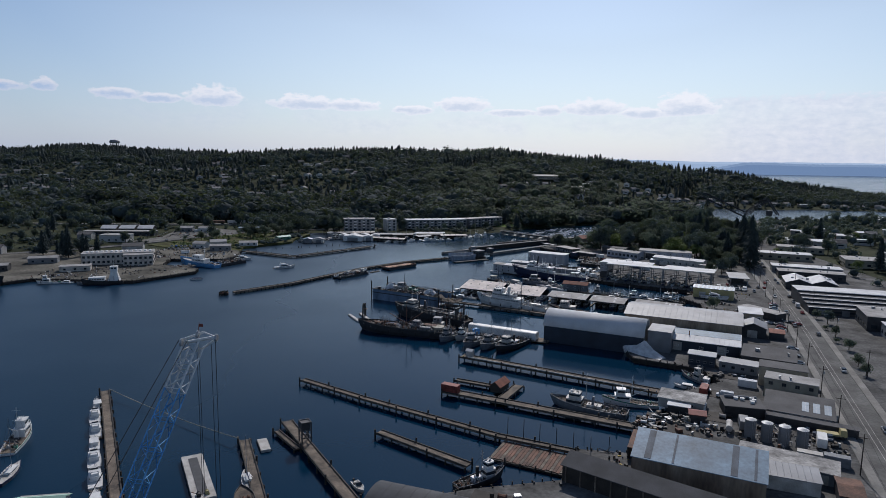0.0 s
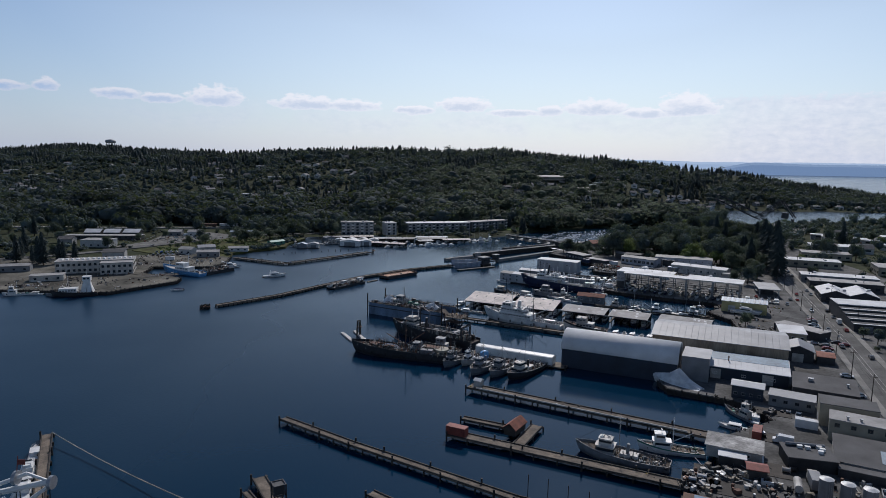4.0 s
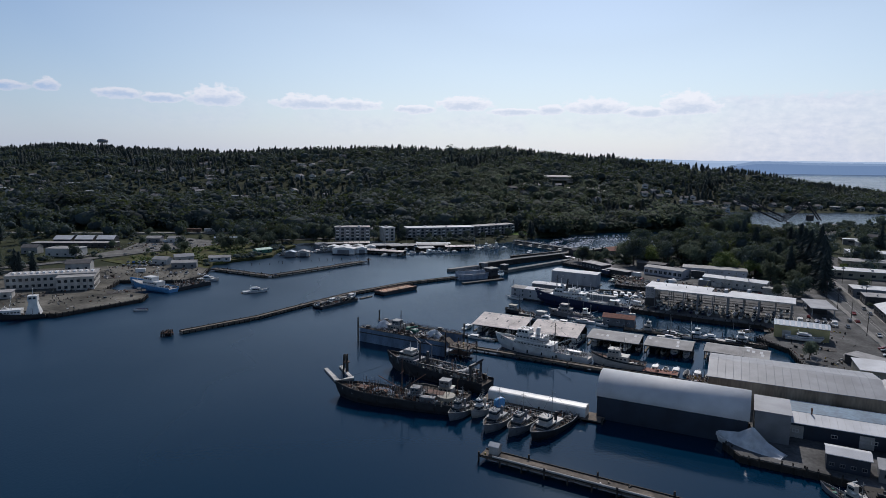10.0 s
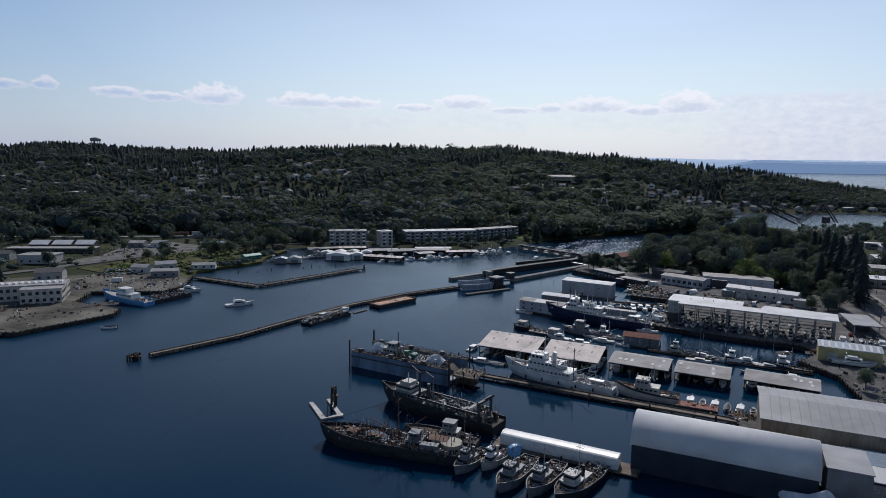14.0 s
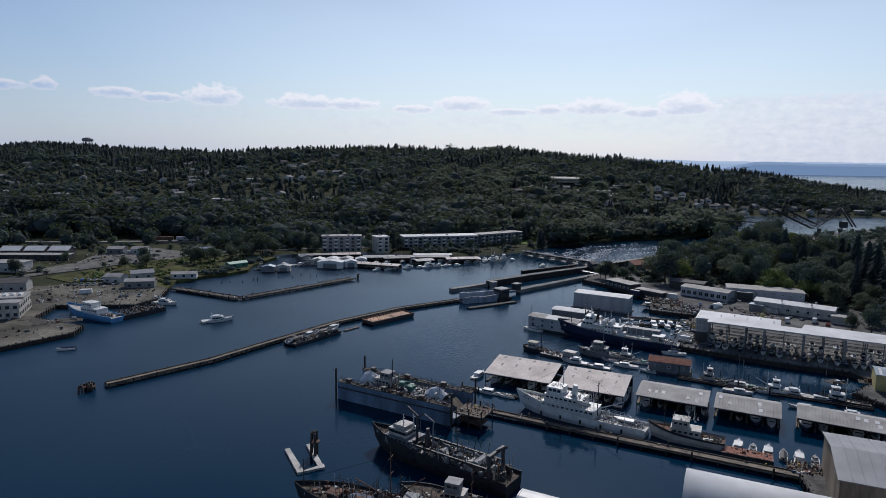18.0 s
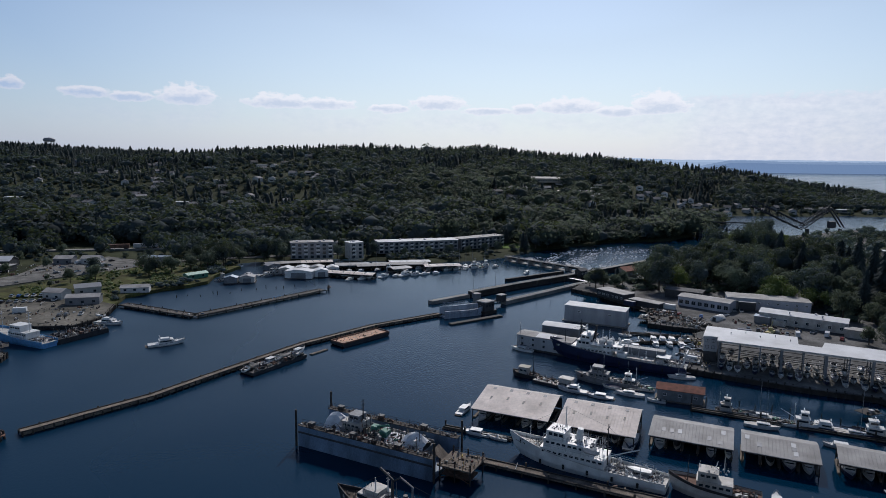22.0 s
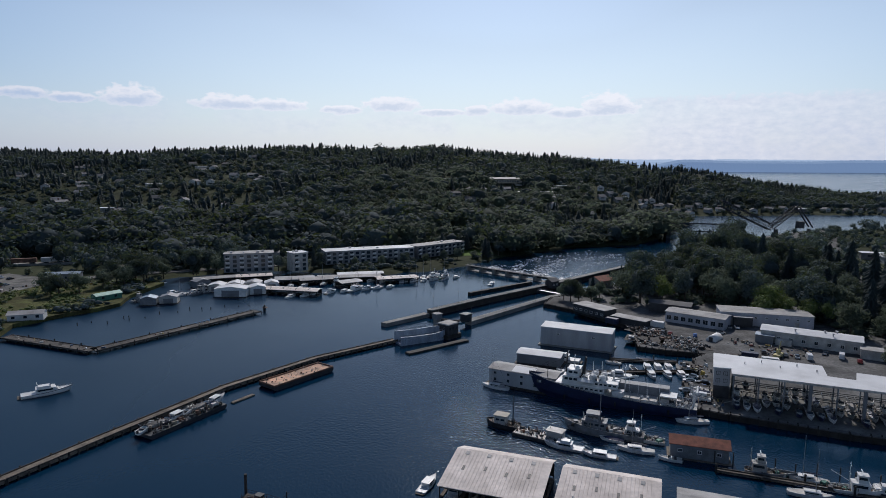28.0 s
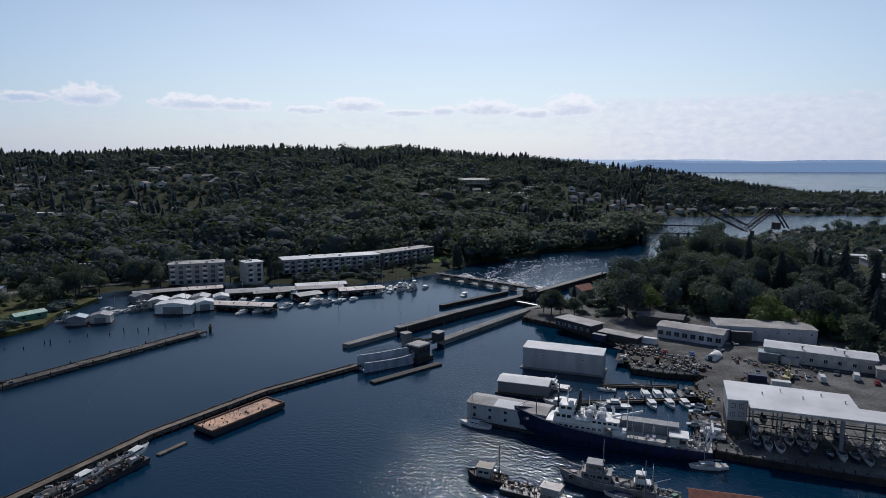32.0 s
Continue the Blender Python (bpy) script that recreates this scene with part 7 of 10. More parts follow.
    part("rail", Geo().rail([(-4.6, -4.4, 3.95), (4.6, -4.4, 3.95), (4.6, 4.4, 3.95), (-4.6, 4.4, 3.95)], 1.1, 0.05), RUST, t)
    part("brace", Geo().tube((-4.2, -4, 0.5), (4.2, -4, 3.6), 0.12, 5).tube((4.2, -4, 0.5), (-4.2, -4, 3.6), 0.12, 5).tube((-4.2, 4, 0.5), (4.2, 4, 3.6), 0.12, 5), RUST, t)
    junk(t, 525, -4.4, 4.4, -4, 4, 3.95, 60, 0.5, YARDJUNK)
    part("ramp", Geo().add([(-4.7, -2, 3.8), (-4.7, 2, 3.8), (-7.5, 2, 6.1), (-7.5, -2, 6.1), (-4.7, -2, 3.6), (-4.7, 2, 3.6), (-7.5, 2, 5.9), (-7.5, -2, 5.9)], [(0, 1, 2, 3), (7, 6, 5, 4), (0, 3, 7, 4), (1, 5, 6, 2), (0, 4, 5, 1), (2, 6, 7, 3)]), WOOD, t)


def white_ship():
    L, B = 42, 8.5
    t = thing("white_ship", "white former survey ship with a high bow and stepped superstructure", "ship", 40.5, 339.5, 0, 148.5)
    add_hull(t, L, B, 2.8, 6.2, WHITE, DIRTYW, 1.4, 0.45, 0.75, 0.1, 0.9, band=DIRTYW, bandh=0.08)
    tier(t, 2.5, 0, 2.6, 17, 7, 2.5, WHITE, "deckhouse", 0.05, 1.4)
    tier(t, 4, 0, 5.2, 12.5, 6.2, 2.3, WHITE, "upper_deckhouse", 0.1, 1.2)
    tier(t, 7.2, 0, 7.6, 5.0, 5.2, 2.1, WHITE, "bridge", 0.15, 0.9, wh=0.8)
    part("funnel", Geo().tube((1.5, 0, 8.0), (1.2, 0, 11), 1.0, 12, 0.8), WHITE, t)
    mast(t, 5.2, 0, 10.4, 6, WHITE, 0.18, 3)
    mast(t, -6, 0, 2.8, 11, DKGREY, 0.22, 2)
    mast(t, 15, 0, 5.0, 5, WHITE, 0.12, 1)
    part("davit", Geo().tube((-1, 3.2, 5.7), (-1, 4.2, 8), 0.12, 5).tube((-4, 3.2, 5.7), (-4, 4.2, 8), 0.12, 5), WHITE, t)
    part("lifeboat", Geo().loft([[(x, 3.8 - 0.8 * k, 6.9), (x, 3.8, 6.9 - 0.7 * k), (x, 3.8 + 0.8 * k, 6.9), (x, 3.8, 7.5)] for x, k in ((-5, 0.2), (-4, 0.9), (-1.5, 0.9), (-0.3, 0.2))]), DIRTYW, t)
    part("boom", Geo().tube((-6, 0, 5), (-14, 0.6, 9), 0.16, 5), WHITE, t)
    for line in ([(-20, 2.9, 2.0), (-9, 3.9, 2.0)], [(-20, -2.9, 2.0), (-9, -3.9, 2.0)]):
        part("rail", Geo().rail(line, 1.1, 0.04), WHITE, t)
    part("hull_window", Geo().box(7, -4.12, 3.2, 4.5, 0.1, 0.8), GLASS, t)
    stays(t, [((5.2, 0, 16), (20, 0, 6.2)), ((5.2, 0, 16), (-6, 0, 13)), ((-6, 0, 13), (-20, 0, 3))], 0.03)
    clutter(t, 61, -19, -5, -2.8, 2.8, 2.0, 26, [WHITE, DKGREY, DIRTYW, RUST, METAL], 1.5)
    clutter(t, 62, 12, 17, -1.6, 1.6, 4.0, 8, [WHITE, DKGREY, DIRTYW], 1.0)
    part("work_boat", Geo().loft([[(-17 + x, -0.3 - 1.1 * k, 3.6), (-17 + x, -0.3, 2.4), (-17 + x, -0.3 + 1.1 * k, 3.6), (-17 + x, -0.3, 3.5)] for x, k in ((0, 0.8), (2, 1), (4.5, 0.9), (6, 0.15))]), WHITE, t, "white work boat stowed on deck")
    ship_trim(t, L, B, 2.8, 6.2, 303, WHITE, 5)
    junk(t, 531, -20, -6, -3.2, 3.2, 1.95, 230, 0.6, PALEJUNK, 1.3)
    junk(t, 532, -5.5, 10, -2.9, 2.9, 7.6, 130, 0.45, PALEJUNK, 1.2)
    junk(t, 533, 11.5, 18, -2, 2, 3.9, 90, 0.5)
    junk(t, 534, 5, 9, -2.2, 2.2, 9.8, 40, 0.35, PALEJUNK)
    for s in (-1, 1):
        part("rail", Geo().rail([(-5.8, s * 3.05, 7.6), (5, s * 3.05, 7.6)], 1.0, 0.04, 1.6), METAL, t)
        part("rail", Geo().rail([(-6, s * 3.5, 5.2), (10, s * 3.4, 5.2)], 1.0, 0.04, 1.8), METAL, t)
    t = thing("fishing_ship", "worn white fishing ship with a black bow and rust streaks", "ship", 68.5, 325.3, 0, 154)
    add_hull(t, 21, 6.2, 2.4, 4.6, DIRTYW, RUST, 1.1, 0.45, 0.85, 0.08, 0.7, band=BLACK, bandh=0.3)
    tier(t, 0, 0, 2.0, 8, 4.6, 2.4, DIRTYW, "deckhouse", 0.05, 1.2)
    tier(t, 1.5, 0, 4.5, 4.5, 4, 2.2, DIRTYW, "bridge", 0.1, 1.0)
    mast(t, -2, 0, 6.6, 5, DIRTYW, 0.15, 3)
    mast(t, 6, 0, 2.6, 7, DKGREY, 0.14, 1)
    junk(t, 535, -9.5, -4, -2.4, 2.4, 1.7, 90, 0.5)
    junk(t, 536, -3, 4, -1.8, 1.8, 6.9, 30, 0.4, PALEJUNK)
    cap_rail(t, 21, 6.2, 2.4, 4.6, BLACK)
    clutter(t, 63, -9, -4.5, -2, 2, 1.75, 12, [RUST, DIRTYW, DKGREY], 1.2)
    clutter(t, 64, 4.5, 7, -1.2, 1.2, 2.4, 6, [RUST, DKGREY], 0.8)
    t = thing("deck_barge", "low barge with a faded red deck", "barge", 82, 316, 0, -25)
    part("hull", Geo().box(0, 0, -0.6, 13, 5, 1.7, 0, 0.98), DKGREY, t)
    part("deck", Geo().box(0, 0, 1.103, 12.4, 4.5, 0.08), REDB, t)
    junk(t, 538, -6, 6, -2, 2, 1.15, 50, 0.35, YARDJUNK)
    clutter(t, 65, -5, 5, -1.6, 1.6, 1.19, 9, [DIRTYW, WOOD, RUST], 0.7)
    t = thing("work_float", "cluttered work float with timber frames and white sheeting", "float", 93.5, 306.5, 0, -28)
    part("deck", Geo().box(0, 0, -0.4, 10, 9, 1.2), WOOD, t)
    junk(t, 537, -4.8, 4.8, -4.2, 4.2, 0.8, 200, 0.6, YARDJUNK, 1.3)
    clutter(t, 66, -4.2, 4.2, -3.6, 3.6, 0.8, 30, [DIRTYW, WOOD, RUST, DKGREY, BEIGE], 1.2)
    part("sheeting", Geo().loft([[(x, -3.5, 0.82), (x, -2.6, 0.8 + 0.9 * k), (x, -1.2, 0.82)] for x, k in ((-4, 0.3), (-1, 1), (2, 0.7), (4.5, 0.2))]), TARP, t)


def research_ship():
    L, B = 54, 10.6
    t = thing("research_ship", "large research ship with a deep blue hull and white superstructure", "ship", 75.5, 427, 0, 150.5)
    add_hull(t, L, B, 3.6, 7.2, DBLUE, DIRTYW, 1.8, 0.36, 0.85, 0.08, 0.9, band=DIRTYW, bandh=0.06)
    tier(t, 9, 0, 3.4, 16, 7.6, 2.4, WHITE, "deckhouse", 0.08, 1.3)
    tier(t, 8, 0, 5.9, 11, 6.6, 1.9, WHITE, "upper_deckhouse", 0.1, 0.9)
    tier(t, 12.3, 0, 5.9, 5.5, 7.0, 2.6, WHITE, "bridge", 0.25, 1.3, wh=0.8)
    mast(t, 11.5, 0, 8.5, 6.5, WHITE, 0.2, 3)
    part("funnel", Geo().tube((8.6, 0, 7.7), (7.8, 0, 14.5), 0.7, 10, 0.35), BLACK, t, "black funnel")
    mast(t, 5.6, -1.6, 7.8, 5, WHITE, 0.22, 1)
    for x, y in ((2, 1.6), (2, -1.6), (5, 1.6), (5, -1.6)):
        part("tank", Geo().tube((x, y, 7.8), (x, y, 9.2), 1.15, 14).tube((x, y, 9.2), (x, y, 9.6), 1.15, 14, 0.5), WHITE, t)
    tier(t, 1.5, 0, 5.9, 9, 7.0, 1.7, WHITE, "boat_deck", 0.05, 0.8)
    tier(t, 11.6, 0, 8.55, 4.2, 5.6, 1.9, WHITE, "upper_bridge", 0.2, 0.8, wh=0.7)
    part("radar_dome", Geo().tube((10.2, 1.6, 10.4), (10.2, 1.6, 11.2), 0.75, 10).tube((10.2, 1.6, 11.2), (10.2, 1.6, 11.7), 0.75, 10, 0.3), WHITE, t, "white radar dome")
    part("foremast", Geo().tube((14.2, 0, 8.4), (14.0, 0, 16.2), 0.3, 8, 0.12).box(14.1, 0, 13.4, 0.25, 4.0, 0.2).box(14.1, 0, 15.0, 0.25, 2.6, 0.2), BLACK, t, "tall black mast")
    for x0 in (-1.0, 1.6, 4.2):
        part("vent", Geo().tube((x0, -2.6, 7.6), (x0, -2.6, 9.4), 0.4, 8).tube((x0, -2.6, 9.4), (x0 + 0.6, -2.6, 9.7), 0.5, 8), WHITE, t, "white cowl vent")
    part("laboratory", Geo().box(-10, -2.6, 2.9, 17, 3.6, 4.2), NAVYG, t, "long grey laboratory block")
    part("container", Geo().box(-3.2, 2.2, 2.9, 3.5, 3.5, 2.6), WHITE, t)
    part("container", Geo().box(-17.5, 1.8, 2.9, 2.4, 2.4, 2.2), DIRTYW, t)
    part("hangar_roof", Geo().box(-18.5, 0.6, 5.6, 5, 5, 0.3), WHITE, t)
    part("deck_cover", Geo().box(-10, 1.8, 2.9, 11, 5.0, 1.4, 0, 0.97), DIRTYW, t)
    g = Geo()
    for s in (-1, 1):
        g.tube((-25.5, s * 3.5, 3), (-26.8, s * 3.3, 8.5), 0.3, 6)
    g.tube((-26.8, -3.3, 8.5), (-26.8, 3.3, 8.5), 0.32, 6)
    part("stern_frame", g, WHITE, t)
    part("crane", Geo().tube((-1.2, 0, 3), (-1.2, 0, 8), 0.5, 8).tube((-1.2, 0, 8), (-9, -1, 10.2), 0.3, 6), WHITE, t, "white deck crane")
    mast(t, 20.5, 0, 5.4, 6, BLACK, 0.16, 1)
    for s in (-1, 1):
        part("rail", Geo().rail([(-25, s * 4.2, 2.8), (-17, s * 4.7, 2.8), (0, s * 4.8, 2.9), (8, s * 4.6, 3.4)], 1.1, 0.04, 2.4), WHITE, t)
        part("lifeboat", Geo().loft([[(7 + x, s * 4.1 - 0.9 * k, 7.6), (7 + x, s * 4.1, 6.7), (7 + x, s * 4.1 + 0.9 * k, 7.6), (7 + x, s * 4.1, 8.2)] for x, k in ((-2.5, 0.2), (-1.4, 1), (1.2, 1), (2.4, 0.2))]), WHITE, t)
    stays(t, [((11.5, 0, 15), (26.5, 0, 7.2)), ((11.5, 0, 15), (-1.2, 0, 8)), ((20.5, 0, 11.4), (26, 0, 7))], 0.035)
    clutter(t, 71, -25.5, -18, -3.6, 3.6, 2.78, 18, [WHITE, DKGREY, DIRTYW, METAL], 1.3)
    clutter(t, 72, 15, 23, -2, 2, 4.3, 14, [WHITE, DKGREY, DIRTYW, METAL], 1.1)
    clutter(t, 73, -15, -5, 0, 3.5, 4.32, 7, [WHITE, METAL], 0.9)
    ship_trim(t, L, B, 3.6, 7.2, 304, WHITE, 6)
    junk(t, 541, -26, -1, -4.4, 4.4, 2.75, 420, 0.6, PALEJUNK, 1.4)
    junk(t, 542, 1, 14, -3, 3, 7.85, 180, 0.5, PALEJUNK, 1.4)
    junk(t, 543, 15, 24, -2.4, 2.4, 4.4, 130, 0.5, JUNK, 1.2)
    mast(t, 2.5, 0, 7.8, 6, WHITE, 0.15, 3)
    mast(t, -5, 0, 3, 11, WHITE, 0.18, 2)
    # working barge with a derrick, and a grey patrol vessel next to it
    t = thing("derrick_barge", "small black workboat with a tall dark pole", "boat", 37, 411.5, 0, 150)
    add_hull(t, 10, 4.6, 1.4, 2.2, BLACK, WOOD, 0.8, 0.4, 0.9, 0.05, 0.5)
    tier(t, 0.5, 0, 1.2, 3.6, 3, 2.4, DIRTYW, "wheelhouse", 0.1, 1.2)
    part("roof_cover", Geo().box(0.3, 0, 3.75, 4.2, 3.5, 0.2), BEIGE, t)
    mast(t, -3.2, 0, 1.0, 9, BLACK, 0.2, 1)
    junk(t, 547, -4.5, 3.5, -1.8, 1.8, 0.95, 90, 0.45, JUNK, 1.4)
    clutter(t, 75, -4.2, -1.6, -1.6, 1.6, 0.95, 8, [RUST, DKGREY, WOODD], 0.8)
    t = thing("work_barge", "low white-decked barge with crates and a lean-to", "barge", 46, 402.5, 0, -37)
    part("hull", Geo().box(0, 0, -0.5, 15, 5, 1.5), DKGREY, t)
    part("deck", Geo().box(0, 0, 1.003, 14.6, 4.6, 0.08), DIRTYW, t)
    junk(t, 544, -7, 7, -2.2, 2.2, 1.05, 150, 0.5, JUNK, 1.3)
    clutter(t, 76, -6, 3, -1.9, 1.9, 1.09, 18, [WOOD, DIRTYW, RUST, DKGREY], 1.0)
    part("lean_to", Geo().box(4.5, 0.6, 1.09, 4.5, 3, 2.2).box(4.5, 0.6, 3.29, 5, 3.5, 0.15), DIRTYW, t)
    t = thing("patrol_vessel", "old naval-grey patrol vessel with a tripod mast", "ship", 65, 403.5, 0, 151)
    add_hull(t, 23, 5.4, 1.9, 3.2, NAVYG, DKGREY, 1.0, 0.45, 0.8, 0.08, 0.2)
    tier(t, 2.5, 0, 1.9, 7, 3.8, 2.2, NAVYG, "deckhouse", 0.1, 1.1)
    tier(t, 3, 0, 4.2, 4, 3.2, 2.0, NAVYG, "bridge", 0.15, 0.9)
    mast(t, 1, 0, 6.2, 6, NAVYG, 0.14, 3)
    part("gun_mount", Geo().tube((8, 0, 2.2), (8, 0, 3.0), 0.8, 10).tube((8, 0, 2.8), (9.8, 0, 3.2), 0.1, 5), NAVYG, t, "grey covered deck mount")
    junk(t, 545, -10.5, 10, -2.2, 2.2, 1.75, 150, 0.5, JUNK, 1.4)
    junk(t, 546, 0, 6, -1.7, 1.7, 4.2, 50, 0.45, JUNK, 1.4)
    cap_rail(t, 23, 5.4, 1.9, 3.2, DIRTYW, r=0.06)
    clutter(t, 77, -10, -2, -1.9, 1.9, 1.75, 14, [NAVYG, DKGREY, DIRTYW], 1.1)


def minesweeper(x, y, rz, L, seed, hullm=NAVYG, housem=NAVYG, label="old grey wooden patrol boat with a grey wheelhouse and bare mast"):
    t = thing("patrol_boat", label, "boat", x, y, 0, rz, "row of old boats")
    B, f = L * 0.29, 1.2 + L * 0.02
    add_hull(t, L, B, f, f * 1.9, hullm, SCRAPDECK, 1.0, 0.42, 0.7, 0.08, 0.6, band=DKGREY, bandh=0.1)
    cap_rail(t, L, B, f, f * 1.9, DIRTYW if hullm is not BLACK else NAVYG, 0.42, 0.7, 0.08, 0.11)
    hx, hl, hw, z0 = L * 0.17, L * 0.22, B * 0.6, f * 0.75
    for nm, k, zz, h in (("deckhouse", 1.0, z0, 2.3), ("bridge", 0.72, z0 + 2.4, 1.7)):
        ring = []
        for i in range(12):
            a = 2 * math.pi * (i + 0.5) / 12
            ring.append((hx + hl / 2 * k * max(-0.9, min(0.95, 1.25 * math.cos(a))), hw / 2 * k * max(-1, min(1, 1.3 * math.sin(a)))))
        d = part(nm, Geo().loft([[(x, y, zz) for x, y in ring], [(hx + (x - hx) * 0.95, y * 0.95, zz + h) for x, y in ring]]), housem, t)
        part("glazing", Geo().loft([[(hx + (x - hx) * q, y * q, zz + h * e) for x, y in ring] for q, e in ((1.0, 0.48), (0.985, 0.82))]), GLASS, d, "dark band of wheelhouse windows")
        part("roof", Geo().prism([(hx + (x - hx) * 1.03, y * 1.05) for x, y in ring], zz + h + 0.003, zz + h + 0.12), housem, d)
    part("casing", Geo().box(-L * 0.08, 0, f * 0.5, L * 0.2, B * 0.4, 1.5, 0, 0.92), housem, t)
    junk(t, seed + 500, -L * 0.46, L * 0.05, -B * 0.4, B * 0.4, f - 0.55, int(L * 8), 0.55, JUNK, 1.2)
    junk(t, seed + 520, hx - hl * 0.3, hx + hl * 0.3, -B * 0.2, B * 0.2, z0 + 4.2, 22, 0.3, PALEJUNK, 1.2)
    junk(t, seed + 540, L * 0.29, L * 0.4, -B * 0.16, B * 0.16, f * 0.9, 24, 0.4)
    mast(t, L * 0.03, 0, f + 2, L * 0.36, DIRTYW, 0.13, 3)
    part("funnel", Geo().tube((-L * 0.06, 0, f), (-L * 0.07, 0, f + 3.2), 0.5, 9, 0.42), hullm, t)
    for sd in (-1, 1):
        part("rail", Geo().rail([(L * 0.25, sd * B * 0.4, f * 1.15), (L * 0.48, sd * 0.1, f * 1.9)], 0.9, 0.03), METAL, t)
    stays(t, [((L * 0.03, 0, f + L * 0.4), (L * 0.48, 0, f * 2)), ((L * 0.03, 0, f + L * 0.4), (-L * 0.46, 0, f))], 0.03)
    clutter(t, seed, -L * 0.42, -L * 0.08, -B * 0.34, B * 0.34, f - 0.45, 16, [DKGREY, NAVYG, RUST, DIRTYW, WOODD], 1.1)
    clutter(t, seed + 1, L * 0.29, L * 0.36, -B * 0.15, B * 0.15, f + 0.1, 3, [DKGREY, DIRTYW], 0.7)
    return t


old_freighter()
black_trawler()
dry_dock()
white_ship()
research_ship()
minesweeper(6.5, 275.5, 235, 16, 81)
minesweeper(13, 276.5, 231, 13, 83, DIRTYW, WHITE, "small white boat with red and blue trim among old boats")
minesweeper(17.5, 269, 239, 21, 85)
minesweeper(24.5, 266.5, 237, 20, 87, NAVYG, NAVYG, "old naval-grey boat with rust-stained deck")
minesweeper(12.6, 147.4, 32, 14.5, 97, BLACK, WHITE, "black fishing boat with a white wheelhouse at the old dock")
minesweeper(50, 195.3, 153.5, 25, 95, NAVYG, DIRTYW, "weathered grey tender ship with a derrick mast at the pier")
minesweeper(33, 265, 231, 25, 89, BLACK, DIRTYW, "old tug with a black hull and white wheelhouse")
t = thing("tarpaulin", "crumpled blue tarpaulin over deck gear", "tarpaulin", 18.2, 279, 3.0, 30)
part("sheet", Geo().loft([[(x, -1.3 * k, -1.6), (x, -0.6, 1.0 * k), (x, 0.5, 1.1 * k), (x, 1.3 * k, -1.6)] for x, k in ((-1.6, 0.6), (-0.5, 1), (0.7, 1.1), (1.8, 0.6))]), CRANEB, t)
# boat wrapped in sheeting below the shed's end
t = thing("wrapped_boat", "sailing vessel under a ridged tent of white sheeting", "boat", 85, 251.5, 0, 128)
add_hull(t, 20, 5.4, 1.8, 2.8, WHITE, WOOD, 1.0, 0.5, 0.7, 0.1, 0.3)
part("sheeting", Geo().loft([[(x, -2.7 * k, 1.9), (x, -1.3 * k, 1.9 + 2.0 * h), (x, 0, 1.9 + 3.4 * h), (x, 1.3 * k, 1.9 + 2.0 * h), (x, 2.7 * k, 1.9)] for x, k, h in ((-9.6, 0.85, 0.25), (-5, 1.15, 0.8), (-1, 1.25, 1.65), (-0.4, 1.25, 1.6), (3, 1.1, 0.85), (9.4, 0.25, 0.35))]), TARP, t, "ridged white plastic sheeting")
part("mast", Geo().tube((-1, 0, 2), (-1, 0, 9.5), 0.12, 6), WOOD, t)
# ships at the south quay
t = thing("fishing_ship", "light blue fishing ship with a white deckhouse", "ship", -173, 456, 0, 154)
add_hull(t, 37, 8.5, 3.0, 5.6, LBLUE, DIRTYW, 1.4, 0.42, 0.85, 0.08, 0.9, band=WHITE, bandh=0.12)
tier(t, -2, 0, 2.6, 12, 6, 2.6, WHITE, "deckhouse", 0.05, 1.4)
tier(t, 0, 0, 5.3, 7, 5, 2.4, WHITE, "bridge", 0.1, 1.1)
mast(t, -6, 0, 5.3, 9, WHITE, 0.2, 3)
mast(t, 12, 0, 4, 8, WHITE, 0.16, 2)
junk(t, 551, -17.5, 15, -3.4, 3.4, 2.15, 260, 0.6, PALEJUNK, 1.3)
clutter(t, 91, -17, -9, -3, 3, 2.2, 16, [DIRTYW, RUST, DKGREY], 1.4)
t = thing("barge", "black steel barge moored beside the fishing ship", "barge", -153, 463, 0, 60)
part("hull", Geo().box(0, 0, -0.8, 24, 9, 3.0, 0, 0.97), BLACK, t)
junk(t, 552, -11, 11, -4, 4, 2.2, 220, 0.8, JUNK, 1.3)
clutter(t, 92, -10, 10, -3.5, 3.5, 2.2, 22, [RUST, DKGREY, DIRTYW, WOODD], 1.8)
t = thing("tug_boat", "black tug with a tall tapering white pilothouse", "boat", -205, 385, 0, 197)
add_hull(t, 24, 8, 2.2, 3.8, BLACK, WOOD, 1.2, 0.4, 0.85, 0.06, 0.6)
tier(t, 3, 0, 1.8, 9, 5.2, 2.6, WHITE, "deckhouse", 0.05, 1.2)
part("tower", Geo().loft([[(-6.5 + a * k, b * k, zz) for a, b in ((-3.4, -2.6), (3.4, -2.6), (3.4, 2.6), (-3.4, 2.6))] for k, zz in ((1.0, 1.6), (0.62, 6.0), (0.5, 8.4))]), WHITE, t, "tapering white tower")
tier(t, -6.5, 0, 8.4, 4.2, 3.8, 2.4, WHITE, "pilothouse", 0.1, 0.9, wh=1.0)
mast(t, -6.5, 0, 10.9, 4.5, WHITE, 0.12, 3)
mast(t, 3, 0, 4.4, 7, WHITE, 0.12, 2)
junk(t, 554, -10, 8, -3, 3, 1.7, 120, 0.6, JUNK, 1.4)
t = thing("derelict_ship", "long dark ship moored at the south quay", "ship", -285, 362, 0, 20)
add_hull(t, 60, 10, 4.5, 6.5, BLACK, RUST, 1.4, 0.35, 0.85, 0.06, 0.9)
